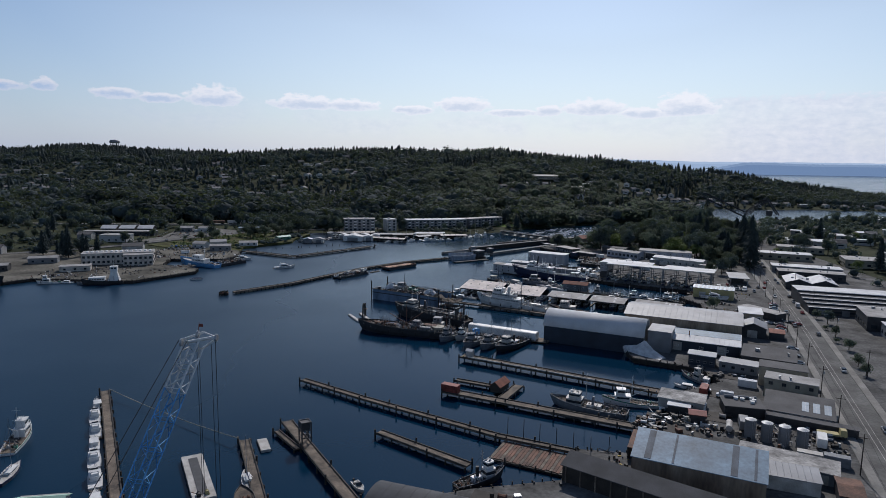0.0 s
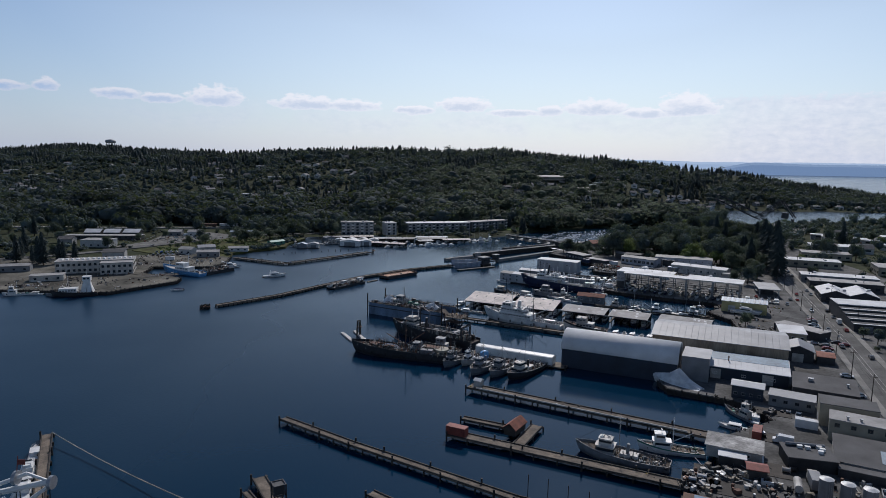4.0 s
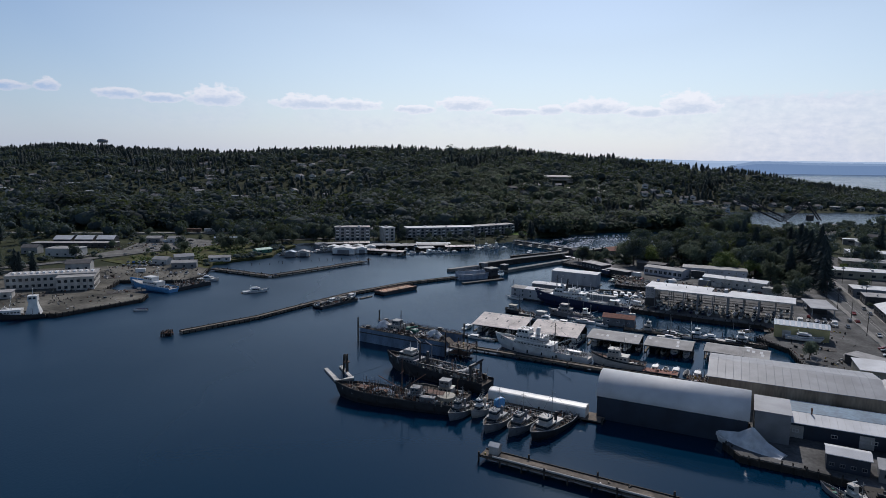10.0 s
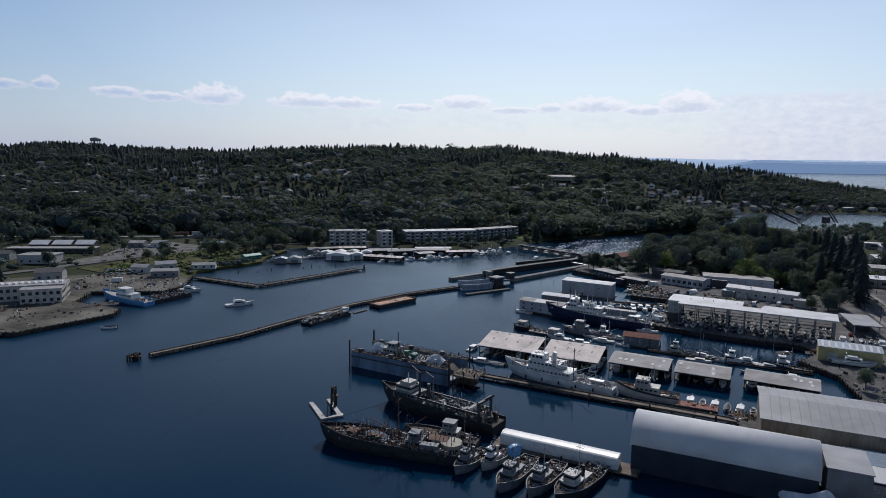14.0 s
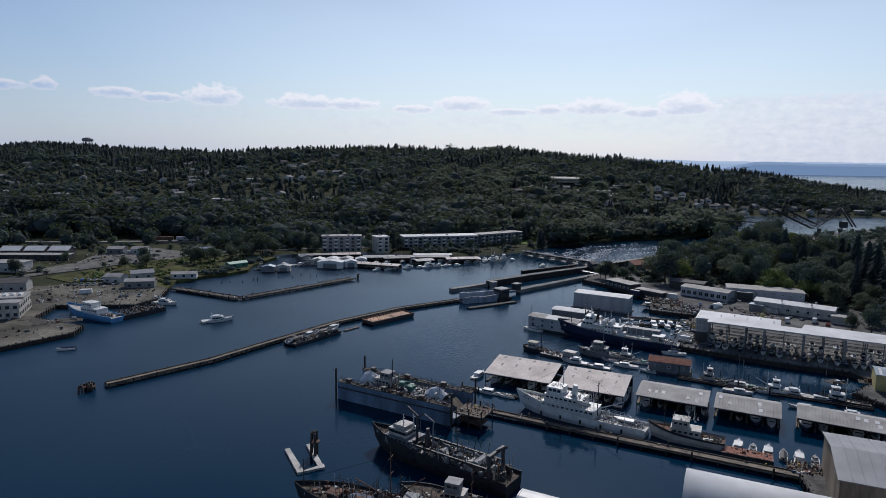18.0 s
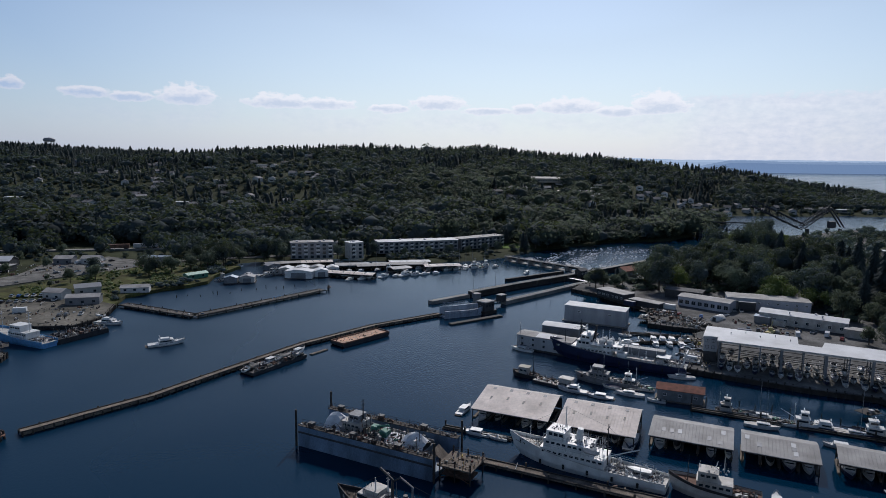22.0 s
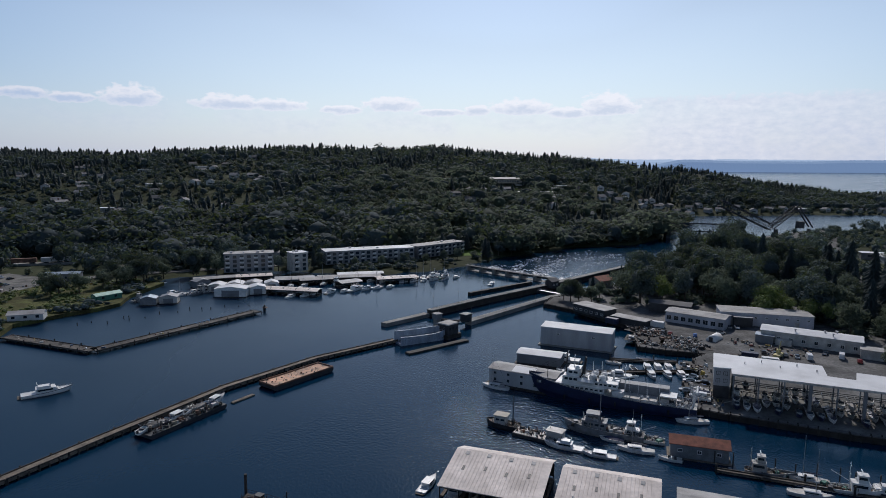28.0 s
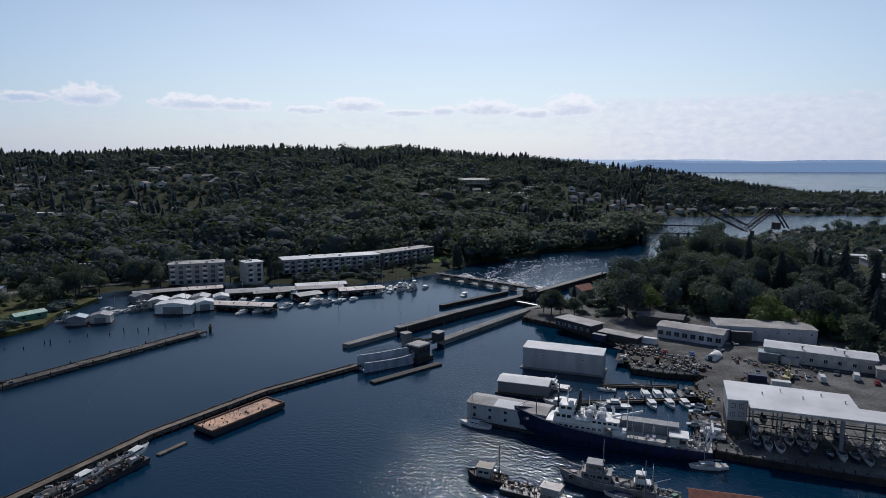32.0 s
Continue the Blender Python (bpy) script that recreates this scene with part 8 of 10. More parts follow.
tier(t, 2, 0, 4, 14, 7, 3.0, DKGREY, "deckhouse", 0.05, 1.5)
mast(t, -6, 0, 4, 12, DKGREY, 0.2, 2)
junk(t, 553, -27, 24, -4, 4, 3.6, 300, 0.9, JUNK, 1.4)
clutter(t, 93, -26, 26, -4, 4, 3.7, 24, [RUST, DKGREY, WOODD], 2.0)
moor("f14", -237, 384, 200)
moor("y9", -228, 386, 190)
moor("f12", -214, 384, 200)


# ---- south shore ----
t, ro = building("quay_building", "long white two-storey quay building with rows of windows and roof lights", "building", -247, 437, 20.5, 46, 14, 8, 0, DIRTYW, ROOFO, 2, 0.3,
                 wins=(("f", 15, 1.2, 1.6, 1.6), ("f", 15, 4.8, 1.6, 1.6), ("r", 4, 1.2, 1.6, 1.6), ("r", 4, 4.8, 1.6, 1.6)), framem=DKGREY, plain=True)
for i in range(14):
    part("roof_light", Geo().box(3 + i * 3.1, 7, 8.2, 1.5, 5, 0.7, 0, 0.8), WHITE, ro, "white roof light")
wc, ws = math.cos(radians(20.5)), math.sin(radians(20.5))
building("quay_building", "projecting white wing of the quay building", "building", -247 + 27 * wc + 9 * ws, 437 + 27 * ws - 9 * wc, 20.5, 19, 8.9, 7.4, 0, DIRTYW, ROOFO, 2, 0.3,
         wins=(("f", 6, 1.0, 1.6, 1.6), ("f", 6, 4.5, 1.6, 1.6), ("r", 3, 1.0, 1.6, 1.6), ("r", 3, 4.5, 1.6, 1.6)), framem=DKGREY, plain=True)
for x, y, a, L, W, h, rd, w_, r_, lab in (
        (-247, 411, 22, 18, 8, 3.6, 0, DIRTYW, ROOFO, "low white shed on the quay"), (-286, 440, 20, 18, 8, 4, 1, GREYW, ROOFO, "grey shed with a low gable roof"),
        (-300, 405, 20, 20, 9, 4, 1, DKGREY, ROOFO, "long grey shed on the quay"), (-186, 515, 14, 16, 8, 4, 1.2, GREYW, ROOFO, "low shed with a grey roof by the quay"),
        (-194, 540, 30, 13, 8, 4, 1.6, HOUSEW, ROOFG, "weathered hut above the quay"), (-206, 530, -10, 11, 8, 4, 1.6, HOUSEW, ROOFO, "weathered hut above the quay"), (-172, 546, 12, 15, 7, 3, 1.2, HOUSEW, ROOFO, "brown boathouse on the green bank"),
        (-250, 500, 15, 15, 10, 5, 2, HOUSEW, SHINGLE, "weathered house above the yard"), (-330, 620, 5, 14, 12, 5, 2.6, DKGREY, ROOFW, "dark gabled store with a pale roof by the railway"), (-313, 622, 5, 14, 12, 5, 2.6, DKGREY, ROOFW, "dark gabled store with a pale roof by the railway"), (-296, 624, 5, 14, 12, 5, 2.6, DKGREY, ROOFW, "dark gabled store with a pale roof by the railway"),
        (-340, 606, 5, 66, 10, 3.6, 0, DKGREY, ROOFO, "long dark loading shed"), (-262, 642, 6, 12, 10, 4, 1.6, GREYW, ROOFO, "grey gabled store by the railway"), (-244, 644, 6, 12, 9, 4, 1.6, HOUSEW, ROOFO, "brown gabled store by the railway"), (-205, 650, 8, 20, 8, 4, 0.8, NAVYG, ROOFB, "blue-grey shed by the railway"),
        (-148, 586, 50, 14, 6, 3, 1.0, GREENP, TEAL, "small shed with a pale green roof on the bank"), (-300, 560, 0, 24, 14, 6, 0, HOUSEW, ROOFO, "weathered grey building in the yard"), (-325, 570, 5, 12, 9, 5, 2, HOUSEW, SHINGLE, "old house beside the yard"), (-345, 480, 10, 12, 9, 5, 2, HOUSEW, SHINGLE, "old house beside the yard")):
    building("shed", lab, "shed", x, y, a, L, W, h, rd, w_, r_, 1.8, 0.4, wins=(("f", max(2, int(L / 5)), 1.2, 1.4, 1.2),), plain=True)


def condo(x, y, rz, L, W, floors, wall, roof, label, z=2.5):
    """A block of flats with a balcony or window in every bay."""
    t, ro = building("apartment_block", label, "apartments", x, y, rz, L, W, floors * 3.0 + 0.5, 0, wall, roof, z, 0.5)
    roof_bits(t, ro, L, W, lambda yy: floors * 3.0 + 0.7, 5, int(L))
    n = int(L / 4.2)
    bm_ = mesh("balcony", Geo().box(0, -0.7, 0, 2.8, 1.4, 0.15).box(0, -1.35, 0.15, 2.8, 0.06, 0.95), WHITE)
    for f in range(floors):
        for i in range(n):
            x0 = L * (i + 0.5) / n
            plain_window(t, pose(x0, -0.02, 0.5 + f * 3.0), 2.4, 1.9)
            if i % 2 == 0 and f:
                part("balcony", bm_, None, t, at=pose(x0, -0.05, 0.3 + f * 3.0))
        for s in range(max(1, int(W / 6))):
            plain_window(t, side_pose("r", W * (s + 0.5) / max(1, int(W / 6)), 0.7 + f * 3.0, L, W), 1.6, 1.5, DKGREY)
    return t


CONDO = mat("grey_stucco", (0.33, 0.34, 0.35), 0.85, var=0.2, scale=0.2, spec=0.2)
condo(-100, 668, 10, 32, 13, 4, CONDO, ROOFO, "white four-storey apartment block above the marina")
condo(-55, 669, 30, 11, 10, 4, DIRTYW, ROOFW, "small white apartment tower")
condo(-35, 697, 16.5, 68, 15, 3, CONDO, ROOFW, "long three-storey apartment block with a pale roof")
condo(33, 721, 36, 50, 13, 3, GREYW, ROOFO, "long dark grey apartment block near the locks")
for x, y, a in ((-60, 745, 10), (-30, 770, 5), (0, 752, 20), (-85, 735, 0), (20, 775, 12), (45, 795, 15)):
    zz = float(ground_z(x, y))
    building("house", "pale house above the apartments with a low roof", "house", x, y, a, 15, 10, 5, 1.4, DIRTYW, REDB if x == -60 else ROOFO, zz - 0.5, 0.5, wins=(("f", 4, 1.4, 1.6, 1.4),))
# marina below the apartments
for x, y, a, L, W, h, lab, r_, w_ in (
        (-125, 583, 5, 8, 6, 3.4, "small blue-grey floating boathouse", ROOFB, NAVYG), (-116, 586, 5, 9, 7, 3.4, "pale floating marina boathouse", ROOFG, DIRTYW),
        (-91, 602, -5, 18, 9, 4.5, "large white floating marina boathouse", ROOFW, WHITE), (-72, 606, 15, 9, 8, 4, "white floating marina boathouse", ROOFW, WHITE),
        (-98, 616, 0, 9, 9, 3.6, "white floating marina boathouse", ROOFW, DIRTYW), (-88, 620, 0, 9, 9, 3.6, "white floating marina boathouse", ROOFW, DIRTYW), (-78, 622, 0, 9, 9, 3.6, "pale floating marina boathouse", ROOFG, DIRTYW),
        (-107, 626, 40, 9, 7, 4, "curved grey floating boathouse", ROOFG, GREYW), (-66, 622, 12, 8, 8, 3.4, "white floating marina boathouse", ROOFW, WHITE)):
    t, ro = building("floating_boathouse", lab, "boathouse", x, y, a, L, W, h, 1.2, w_, r_, 0.35, 0.3, axis="y", doors=(("f", L / 2, L * 0.55, h * 0.8),), group="marina boathouses", doorm=GREYW)
    part("float", Geo().box(L / 2, W / 2, -0.75, L + 1, W + 1, 0.72), WOODD, t)
for x, y, a, L, W, r_ in ((-66, 609, -17, 34, 8, ROOFT), (-62, 636, 8, 24, 11, ROOFG), (-46, 633, 14, 20, 10, ROOFO), (-36, 641, 5, 40, 9, ROOFO), (-112, 640, 20, 26, 8, ROOFO), (-88, 648, 12, 22, 9, ROOFT), (-24, 652, 8, 30, 8, ROOFW), (2, 634, 12, 26, 9, ROOFT), (-20, 622, 30, 14, 9, ROOFG)):
    covered_moorage("covered marina berths under a pale roof", x, y, a, L, W, 3.0, 0.7, r_, 0.5)
rs = random.Random(21)
for i in range(14):
    moor(rs.choice(("y11", "y9", "s10", "s12", "f14")), -118 + i * 9.5 + rs.uniform(-2, 2), 616 + i * 2.0 + rs.uniform(-3, 3), rs.choice((70, 250)) + rs.uniform(-8, 8))
for i in range(15):
    moor(rs.choice(("y11", "y9", "s10", "y15", "f14")), -48 + i * 7.2 + rs.uniform(-1, 1), 599 + i * 3.2 + (10 if i > 8 else 0) + rs.uniform(-2, 2), rs.choice((60, 240)) + rs.uniform(-8, 8))
for i in range(10):
    moor(rs.choice(("y9", "f12", "s10", "r6")), -132 + i * 4.2, 594 + i * 2.6 + rs.uniform(-2, 4), rs.choice((70, 250)))
for i in range(6):
    moor(rs.choice(("s10", "s12", "y11")), 22 + i * 5, 648 + i * 2.5, 70)
# breakwater jetty
pier("breakwater", "long low timber breakwater with a rock-strewn top", (-160, 522), (-114, 498), 5.6, 1.3, 5, RUBBLED, post=1.0)
pier("breakwater", "long low timber breakwater with a rock-strewn top", (-114, 498), (-60, 562), 5.6, 1.3, 5, RUBBLED, post=1.0)
dolphin(-57, 566, 3, 3)
t = thing("jetty_rail", "short blue railing on the breakwater", "railing", -84, 535, 1.3, 50)
part("rail", Geo().rail([(0, 0, 0), (8, 0, 0)], 1.1, 0.05), CRANEB, t)
for i in range(14):
    x, y = -140 + i * 5.5 + rnd(-2, 2), 530 + i * 3.0 + rnd(-3, 3)
    t = thing("old_pile", "rotten timber pile standing in the shallow bay", "pile", x, y + 12, 0, 0, "old piles")
    part("shaft", Geo().tube((0, 0, -2), (rnd(-0.3, 0.3), 0, rnd(0.8, 3)), 0.2, 6), WOODD, t)
# the green bank behind the breakwater
BRUSH = mat("brambles_and_grass", (0.08, 0.1, 0.03), 0.95, var=0.5, scale=0.12, fine=0.8, tint=(0.1, 0.085, 0.045), bump=0.5, spec=0.1)
solid("bank", Geo().prism([(-170, 520), (-163, 519), (-167, 541), (-153, 561), (-142, 571), (-135, 583), (-137, 602), (-130, 640), (-215, 640), (-230, 560), (-196, 536)], -2, 1.95), BRUSH, "overgrown green bank of grass and brambles", "ground", kind="structure")
strip("road_south", [(-420, 455), (-330, 485), (-285, 520), (-262, 552), (-240, 585), (-222, 622), (-190, 655), (-150, 675), (-60, 704)], 0, 9, 2.15, 0.6, ROADM, "pale service road of the south shore")
solid("meadow", Geo().prism([(-250, 545), (-226, 530), (-200, 546), (-170, 552), (-150, 600), (-152, 630), (-196, 622), (-226, 592)], 1.0, 2.03), BRUSH, "rough dry grass between the quay and the lot", "grass", kind="structure")
solid("parking_lot", Geo().prism([(-276, 560), (-252, 566), (-232, 590), (-204, 622), (-198, 640), (-212, 662), (-240, 678), (-270, 652), (-262, 600)], 1.2, 2.09), APRON, "worn pale parking lot on the south shore", "pavement", kind="structure")
solid("parking_lot_2", Geo().prism([(-182, 706), (-170, 718), (-156, 682), (-168, 675)], 1.2, 2.4), APRON, "small pale parking lot below the railway", "pavement", kind="structure")
strip("railway", [(-520, 690), (-330, 700), (-190, 725), (-45, 768)], 0, 7, 2.9, 1.6, CONC, "ballasted railway along the foot of the hill", "railway")
for i in range(9):
    c = thing("railway_car", "pale grey railway car on the line", "railway car", -250 + i * 21, 713 + i * 5.6, 2.9, 15, "parked train")
    part("body", Geo().box(0, 0, 0.9, 19, 3, 3.0), METAL if i % 3 else RUST, c)
    part("bogie", Geo().box(-6.5, 0, 0.05, 3, 2.2, 0.85), BLACK, c)
    part("bogie", Geo().box(6.5, 0, 0.05, 3, 2.2, 0.85), BLACK, c)

# ---- guide wall and locks ----
GW = [(-117, 362), (-91, 390), (-77, 412), (-52, 450), (-24, 480), (8, 503)]
for a, b in zip(GW[:-1], GW[1:]):
    pier("guide_wall", "long timber guide wall with rough planked top", a, b, 3.2, 1.25, 2.6, WOOD, post=0.5, th=0.9)
for dx, dy in ((0, 0), (-2.6, -1.2), (-1.6, 1.8)):
    dolphin(-120.5 + dx, 358.5 + dy, 6, 2.2, "thick cluster of dark mooring piles off the guide wall")
t = thing("barge", "flat barge with orange sandy deck and rusty coaming", "barge", -28.4, 459.6, 0, 46.5)
part("hull", Geo().loft([[(x, -4.2, zb), (x, 4.2, zb), (x, 4.2, 1.5), (x, -4.2, 1.5)] for x, zb in ((-13.6, 0.6), (-11.5, -0.8), (11.5, -0.8), (13.6, 0.6))]), DKGREY, t)
part("coaming", Geo().box(0, -4.05, 1.5, 27, 0.3, 0.6).box(0, 4.05, 1.5, 27, 0.3, 0.6).box(-13.4, 0, 1.5, 0.3, 7.8, 0.59).box(13.4, 0, 1.5, 0.3, 7.8, 0.59), RUST, t)
SAND = mat("orange_sandy_rust", (0.68, 0.36, 0.21), 0.9, var=0.45, scale=0.35, tint=(0.52, 0.4, 0.32))
part("deck", Geo().box(0, 0, 1.503, 26.4, 7.8, 0.12), SAND, t, "orange sandy deck")
junk(t, 562, -13, 13, -3.9, 3.9, 1.6, 60, 0.35, JUNK, 1.6)
t = thing("barge", "rusty barge heaped with small wrecked boats", "barge", -58.5, 424.5, 0, 55)
part("hull", Geo().loft([[(x, -3.6, zb), (x, 3.6, zb), (x, 3.6, 1.4), (x, -3.6, 1.4)] for x, zb in ((-13.8, 0.4), (-12, -0.7), (12, -0.7), (13.8, 0.4))]), DKGREY, t)
junk(t, 561, -12.5, 12.5, -3.3, 3.3, 1.4, 260, 0.7, JUNK, 1.4)
clutter(t, 101, -12, 12, -3, 3, 1.4, 50, [RUST, WOODD, DKGREY, GREENP, DIRTYW], 1.7)
for i in range(8):
    moor(("r6", "rg", "rb", "y9")[i % 4], -66 + i * 2.1, 414.5 + i * 3.0, 55 + rs.uniform(-25, 25), 1.9, "wrecked boats")
t = thing("moored_raft", "thin plank raft beside the guide wall", "raft", -44, 441, 0, 52)
part("deck", Geo().box(0, 0, -0.1, 9, 1.4, 0.5), WOOD, t)
def lattice(g, p, q, w, h, n, r):
    """A box truss between two points."""
    p, q = Vector(p), Vector(q)
    d = (q - p).normalized()
    side = d.cross(Vector((0, 0, 1)))
    side = side.normalized() if side.length > 0.01 else Vector((1, 0, 0))
    up = side.cross(d).normalized()
    cs = [side * (w / 2) * a + up * (h / 2) * b for a, b in ((-1, -1), (1, -1), (1, 1), (-1, 1))]
    for c in cs:
        g.tube(p + c, q + c, r, 5)
    for i in range(n):
        a, b = p.lerp(q, i / n), p.lerp(q, (i + 1) / n)
        for j in range(4):
            c0, c1 = cs[j], cs[(j + 1) % 4]
            g.tube(a + c0, b + c1 if i % 2 else a + c1, r * 0.55, 4)
            g.tube(a + c0 if i % 2 else a + c1, b + c1 if i % 2 else b + c0, r * 0.55, 4)
    return g


def caisson():
    """A shallow pontoon with two sheered side walls, open at the ends."""
    t = thing("lock_caisson", "blue-grey steel lock caisson with curved side walls, open between them", "caisson", 19.8, 504.3, 0, 23)
    part("pontoon", Geo().prism([(-11.5, -3.3), (8.5, -3.3), (11.2, -1.2), (11.2, 1.2), (8.5, 3.3), (-11.5, 3.3)], -1.5, 0.8), CAISSONP, t)
    part("deck", Geo().box(-0.5, 0, 0.8, 20, 5.2, 0.12), CONC, t)
    for side, lo, hi in ((-1, 3.3, 4.7), (1, 4.6, 6.0)):
        rings, top, strip = [], [], []
        for i in range(13):
            k = i / 12
            x, bow = -11.5 + 22.5 * k, max(0.0, k - 0.7) / 0.3
            y = side * (3.3 - 1.9 * bow * bow)
            z = lo + 0.5 * (1 - k) ** 2 + (hi - lo) * max(0.0, k - 0.35) ** 2 * 1.3
            rings.append([(x, y, 0.8), (x, y + side * 0.12, z), (x, y - side * 0.4, z), (x, y - side * 0.5, 0.8)])
            top.append((x, y, z))
            strip.append((x, y + side * 0.12, 0.8 + (z - 0.8) * 0.62))
        wall = part("side_wall", Geo().loft(rings, caps=True), CAISSONP, t)
        g = Geo()
        for p, q in zip(strip, strip[1:]):
            g.tube(p, q, 0.13, 4)
        part("fender", g, METAL, wall)
        g = Geo()
        for p, q in zip(top, top[1:]):
            g.tube((p[0], p[1], p[2] + 1.0), (q[0], q[1], q[2] + 1.0), 0.06, 4).tube(p, (p[0], p[1], p[2] + 1.0), 0.05, 4)
        part("rail", g, METAL, wall)
        for i in range(6):
            part("frame_rib", Geo().box(-9.5 + i * 3.3, side * 3.48, 0.8, 0.22, 0.3, lo - 0.9), CAISSONP, wall)
    part("gantry", lattice(Geo(), (-10, 2.9, 6.2), (4, 2.9, 6.2), 0.9, 1.3, 7, 0.06), METAL, t, "light steel lattice")
    g = Geo()
    for i in range(5):
        g.box(-9 + i * 4, 0, 0.92, 1.8, 1.4, 0.5 + 0.3 * (i % 2))
    part("winch", g, DKGREY, t)


caisson()
t = thing("signal_tower", "pale concrete signal tower with a small cabin beside the caisson", "tower", 28.5, 522.5, 0, 30)
part("shaft", Geo().box(0, 0, -3, 2.6, 2.6, 8.2), CONC, t)
part("cabin", Geo().box(0, 0, 5.2, 3.4, 3.2, 2.4), GREYW, t)
part("roof", Geo().box(0, 0, 7.6, 3.9, 3.7, 0.25), ROOFO, t)
part("mast", Geo().tube((0.8, 0, 7.85), (0.8, 0, 11.5), 0.05, 5), METAL, t)
t = thing("work_float", "low timber float along the caisson", "float", 26, 494, 0, 33)
part("deck", Geo().box(0, 0, -0.2, 32, 3, 0.9), WOODD, t)
t = thing("lock_house", "dark square control house on the guide wall", "house", 32.2, 510.3, 1.6, 42)
part("base", Geo().box(0, 0, -3.5, 9, 8, 3.49), WOODD, t)
part("wall", Geo().box(0, 0, 0, 7, 6, 4.6), DKGREY, t)
part("roof", Geo().box(0, 0, 4.6, 8, 7, 0.4, 0, 0.9), ROOFO, t)
for i in range(3):
    put_window(t, pose(-2.2 + i * 2.2, -3.02, 2.0), 1.3, 1.4, DKGREY)
solid("lock_pier", Geo().prism([(2.5, 531), (5, 528.6), (27, 546.5), (24.5, 549.5)], -3, 1.8), CONC, "low concrete mooring pier before the locks", "pier", kind="structure")
solid("lock_wall_middle", Geo().prism([(26, 548.6), (28, 546.4), (60, 573), (106, 608), (180, 670), (178, 672.4), (104, 610.6), (58, 575.6)], -3, 3.2), WOODD, "dark timber-faced middle wall of the locks", "wall", kind="structure")
solid("lock_walkway", Geo().prism([(25.8, 549), (28.2, 546), (60.2, 572.6), (106.2, 607.6), (180.2, 669.6), (177.8, 672.8), (103.8, 611), (57.8, 576)], 3.2, 3.55), CONC, "pale concrete walkway on the middle lock wall", "walkway", kind="structure")
solid("lock_wall_north", Geo().prism([(45.5, 528.5), (101, 580), (126, 592), (124, 596), (98.3, 583.2), (43, 531.8)], -3, 2.0), CONC, "concrete north wall of the large lock", "wall", kind="structure")
solid("lock_wall_small", Geo().prism([(54, 597), (55.6, 595.4), (100, 626.4), (98.6, 628.4)], -3, 1.8), WOODD, "narrow dark wall of the small lock", "wall", kind="structure")
pier("boom_float", "short floating timber boom in the lock entrance", (29, 541), (38, 534), 1.6, 0.9, 5, post=0.8)
pier("boom_float", "short floating timber boom in the lock entrance", (38, 534), (47, 538), 1.6, 0.9, 5, post=0.8)
t = thing("wall_hut", "dark square hut at the north wall's tip", "hut", 43, 529.2, 2.0, 43)
part("wall", Geo().box(0, 0, 0, 4.4, 3.6, 3.6), DKGREY, t)
part("roof", Geo().box(0, 0, 3.6, 5, 4.2, 0.25), ROOFO, t)
for x0, y0, zz, a, L in ((28, 546.6, 3.55, 39.2, 128), (46.5, 529.5, 2.0, 42.8, 72)):
    t = thing("lock_railing", "grey steel railing along the lock wall", "railing", x0, y0, zz, a)
    part("rail", Geo().rail([(0, 0, 0), (L, 0, 0)], 1.1, 0.06, 3), METAL, t)
for i in range(6):
    k = i / 5
    for nm, x, y in (("lamp_post", 29 + 72 * k, 548.8 + 59.5 * k), ("lamp_post", 46 + 52 * k, 531.6 + 48.5 * k)):
        t = thing(nm, "thin grey lamp post on the lock wall", "lamp", x, y, 3.5 if x * 0.84 + 523 < y else 2.0, 0, "lock lamps")
        part("post", Geo().tube((0, 0, 0), (0, 0, 6.5), 0.07, 5), DKGREY, t)
        part("lantern", Geo().box(0, 0, 6.5, 0.6, 0.3, 0.2), DKGREY, t)
t = thing("lock_gate", "dark steel gate closing the large lock", "gate", 101, 596, 0, -52)
part("leaf", Geo().box(0, 0, -2, 22, 1.6, 3.6), DKGREY, t)
part("walkway", Geo().box(0, 0, 1.6, 22, 2.0, 0.2), METAL, t)
part("rail", Geo().rail([(-11, -0.9, 1.8), (11, -0.9, 1.8)], 1.1, 0.05), METAL, t)
building("lock_house", "small dark control house beside the lock", "house", 106, 603, 37, 7, 5, 4, 1.2, DKGREY, ROOFD, 2.0, 0.5, wins=(("f", 2, 1.4, 1.4, 1.2),))
building("lock_house", "grey control house near the lock garden", "house", 112, 586, 37, 6, 5, 4, 1.4, GREYW, ROOFD, 2.4, 0.5, wins=(("f", 2, 1.4, 1.4, 1.2),))
building("lock_house", "red-roofed house among the lock garden trees", "house", 135, 600, 30, 12, 9, 4.5, 2.2, BEIGE, REDB, 2, 0.6, wins=(("f", 3, 1.4, 1.4, 1.4),))
# spillway dam with piers and gates
t = thing("spillway_dam", "low concrete spillway dam with steel gates and a footbridge", "dam", 68, 684, 0, -49)
part("sill", Geo().box(35, 0, -3, 72, 6, 3.05), CONC, t)
for i in range(7):
    part("pier_pillar", Geo().box(1 + i * 11.5, 0, -2, 1.8, 7, 5.2), CONC, t)
    if i < 6:
        part("gate", Geo().box(6.7 + i * 11.5, -1, 1.9, 9.2, 0.5, 1.2), DKGREY, t, "dark steel sluice gate")
part("footbridge", Geo().box(35, -1.5, 3.2, 74, 2.4, 0.35), CONC, t)
part("rail", Geo().rail([(0, -2.6, 3.55), (71, -2.6, 3.55)], 1.1, 0.06, 3), METAL, t)
part("rail", Geo().rail([(0, -0.4, 3.55), (71, -0.4, 3.55)], 1.1, 0.06, 3), METAL, t)


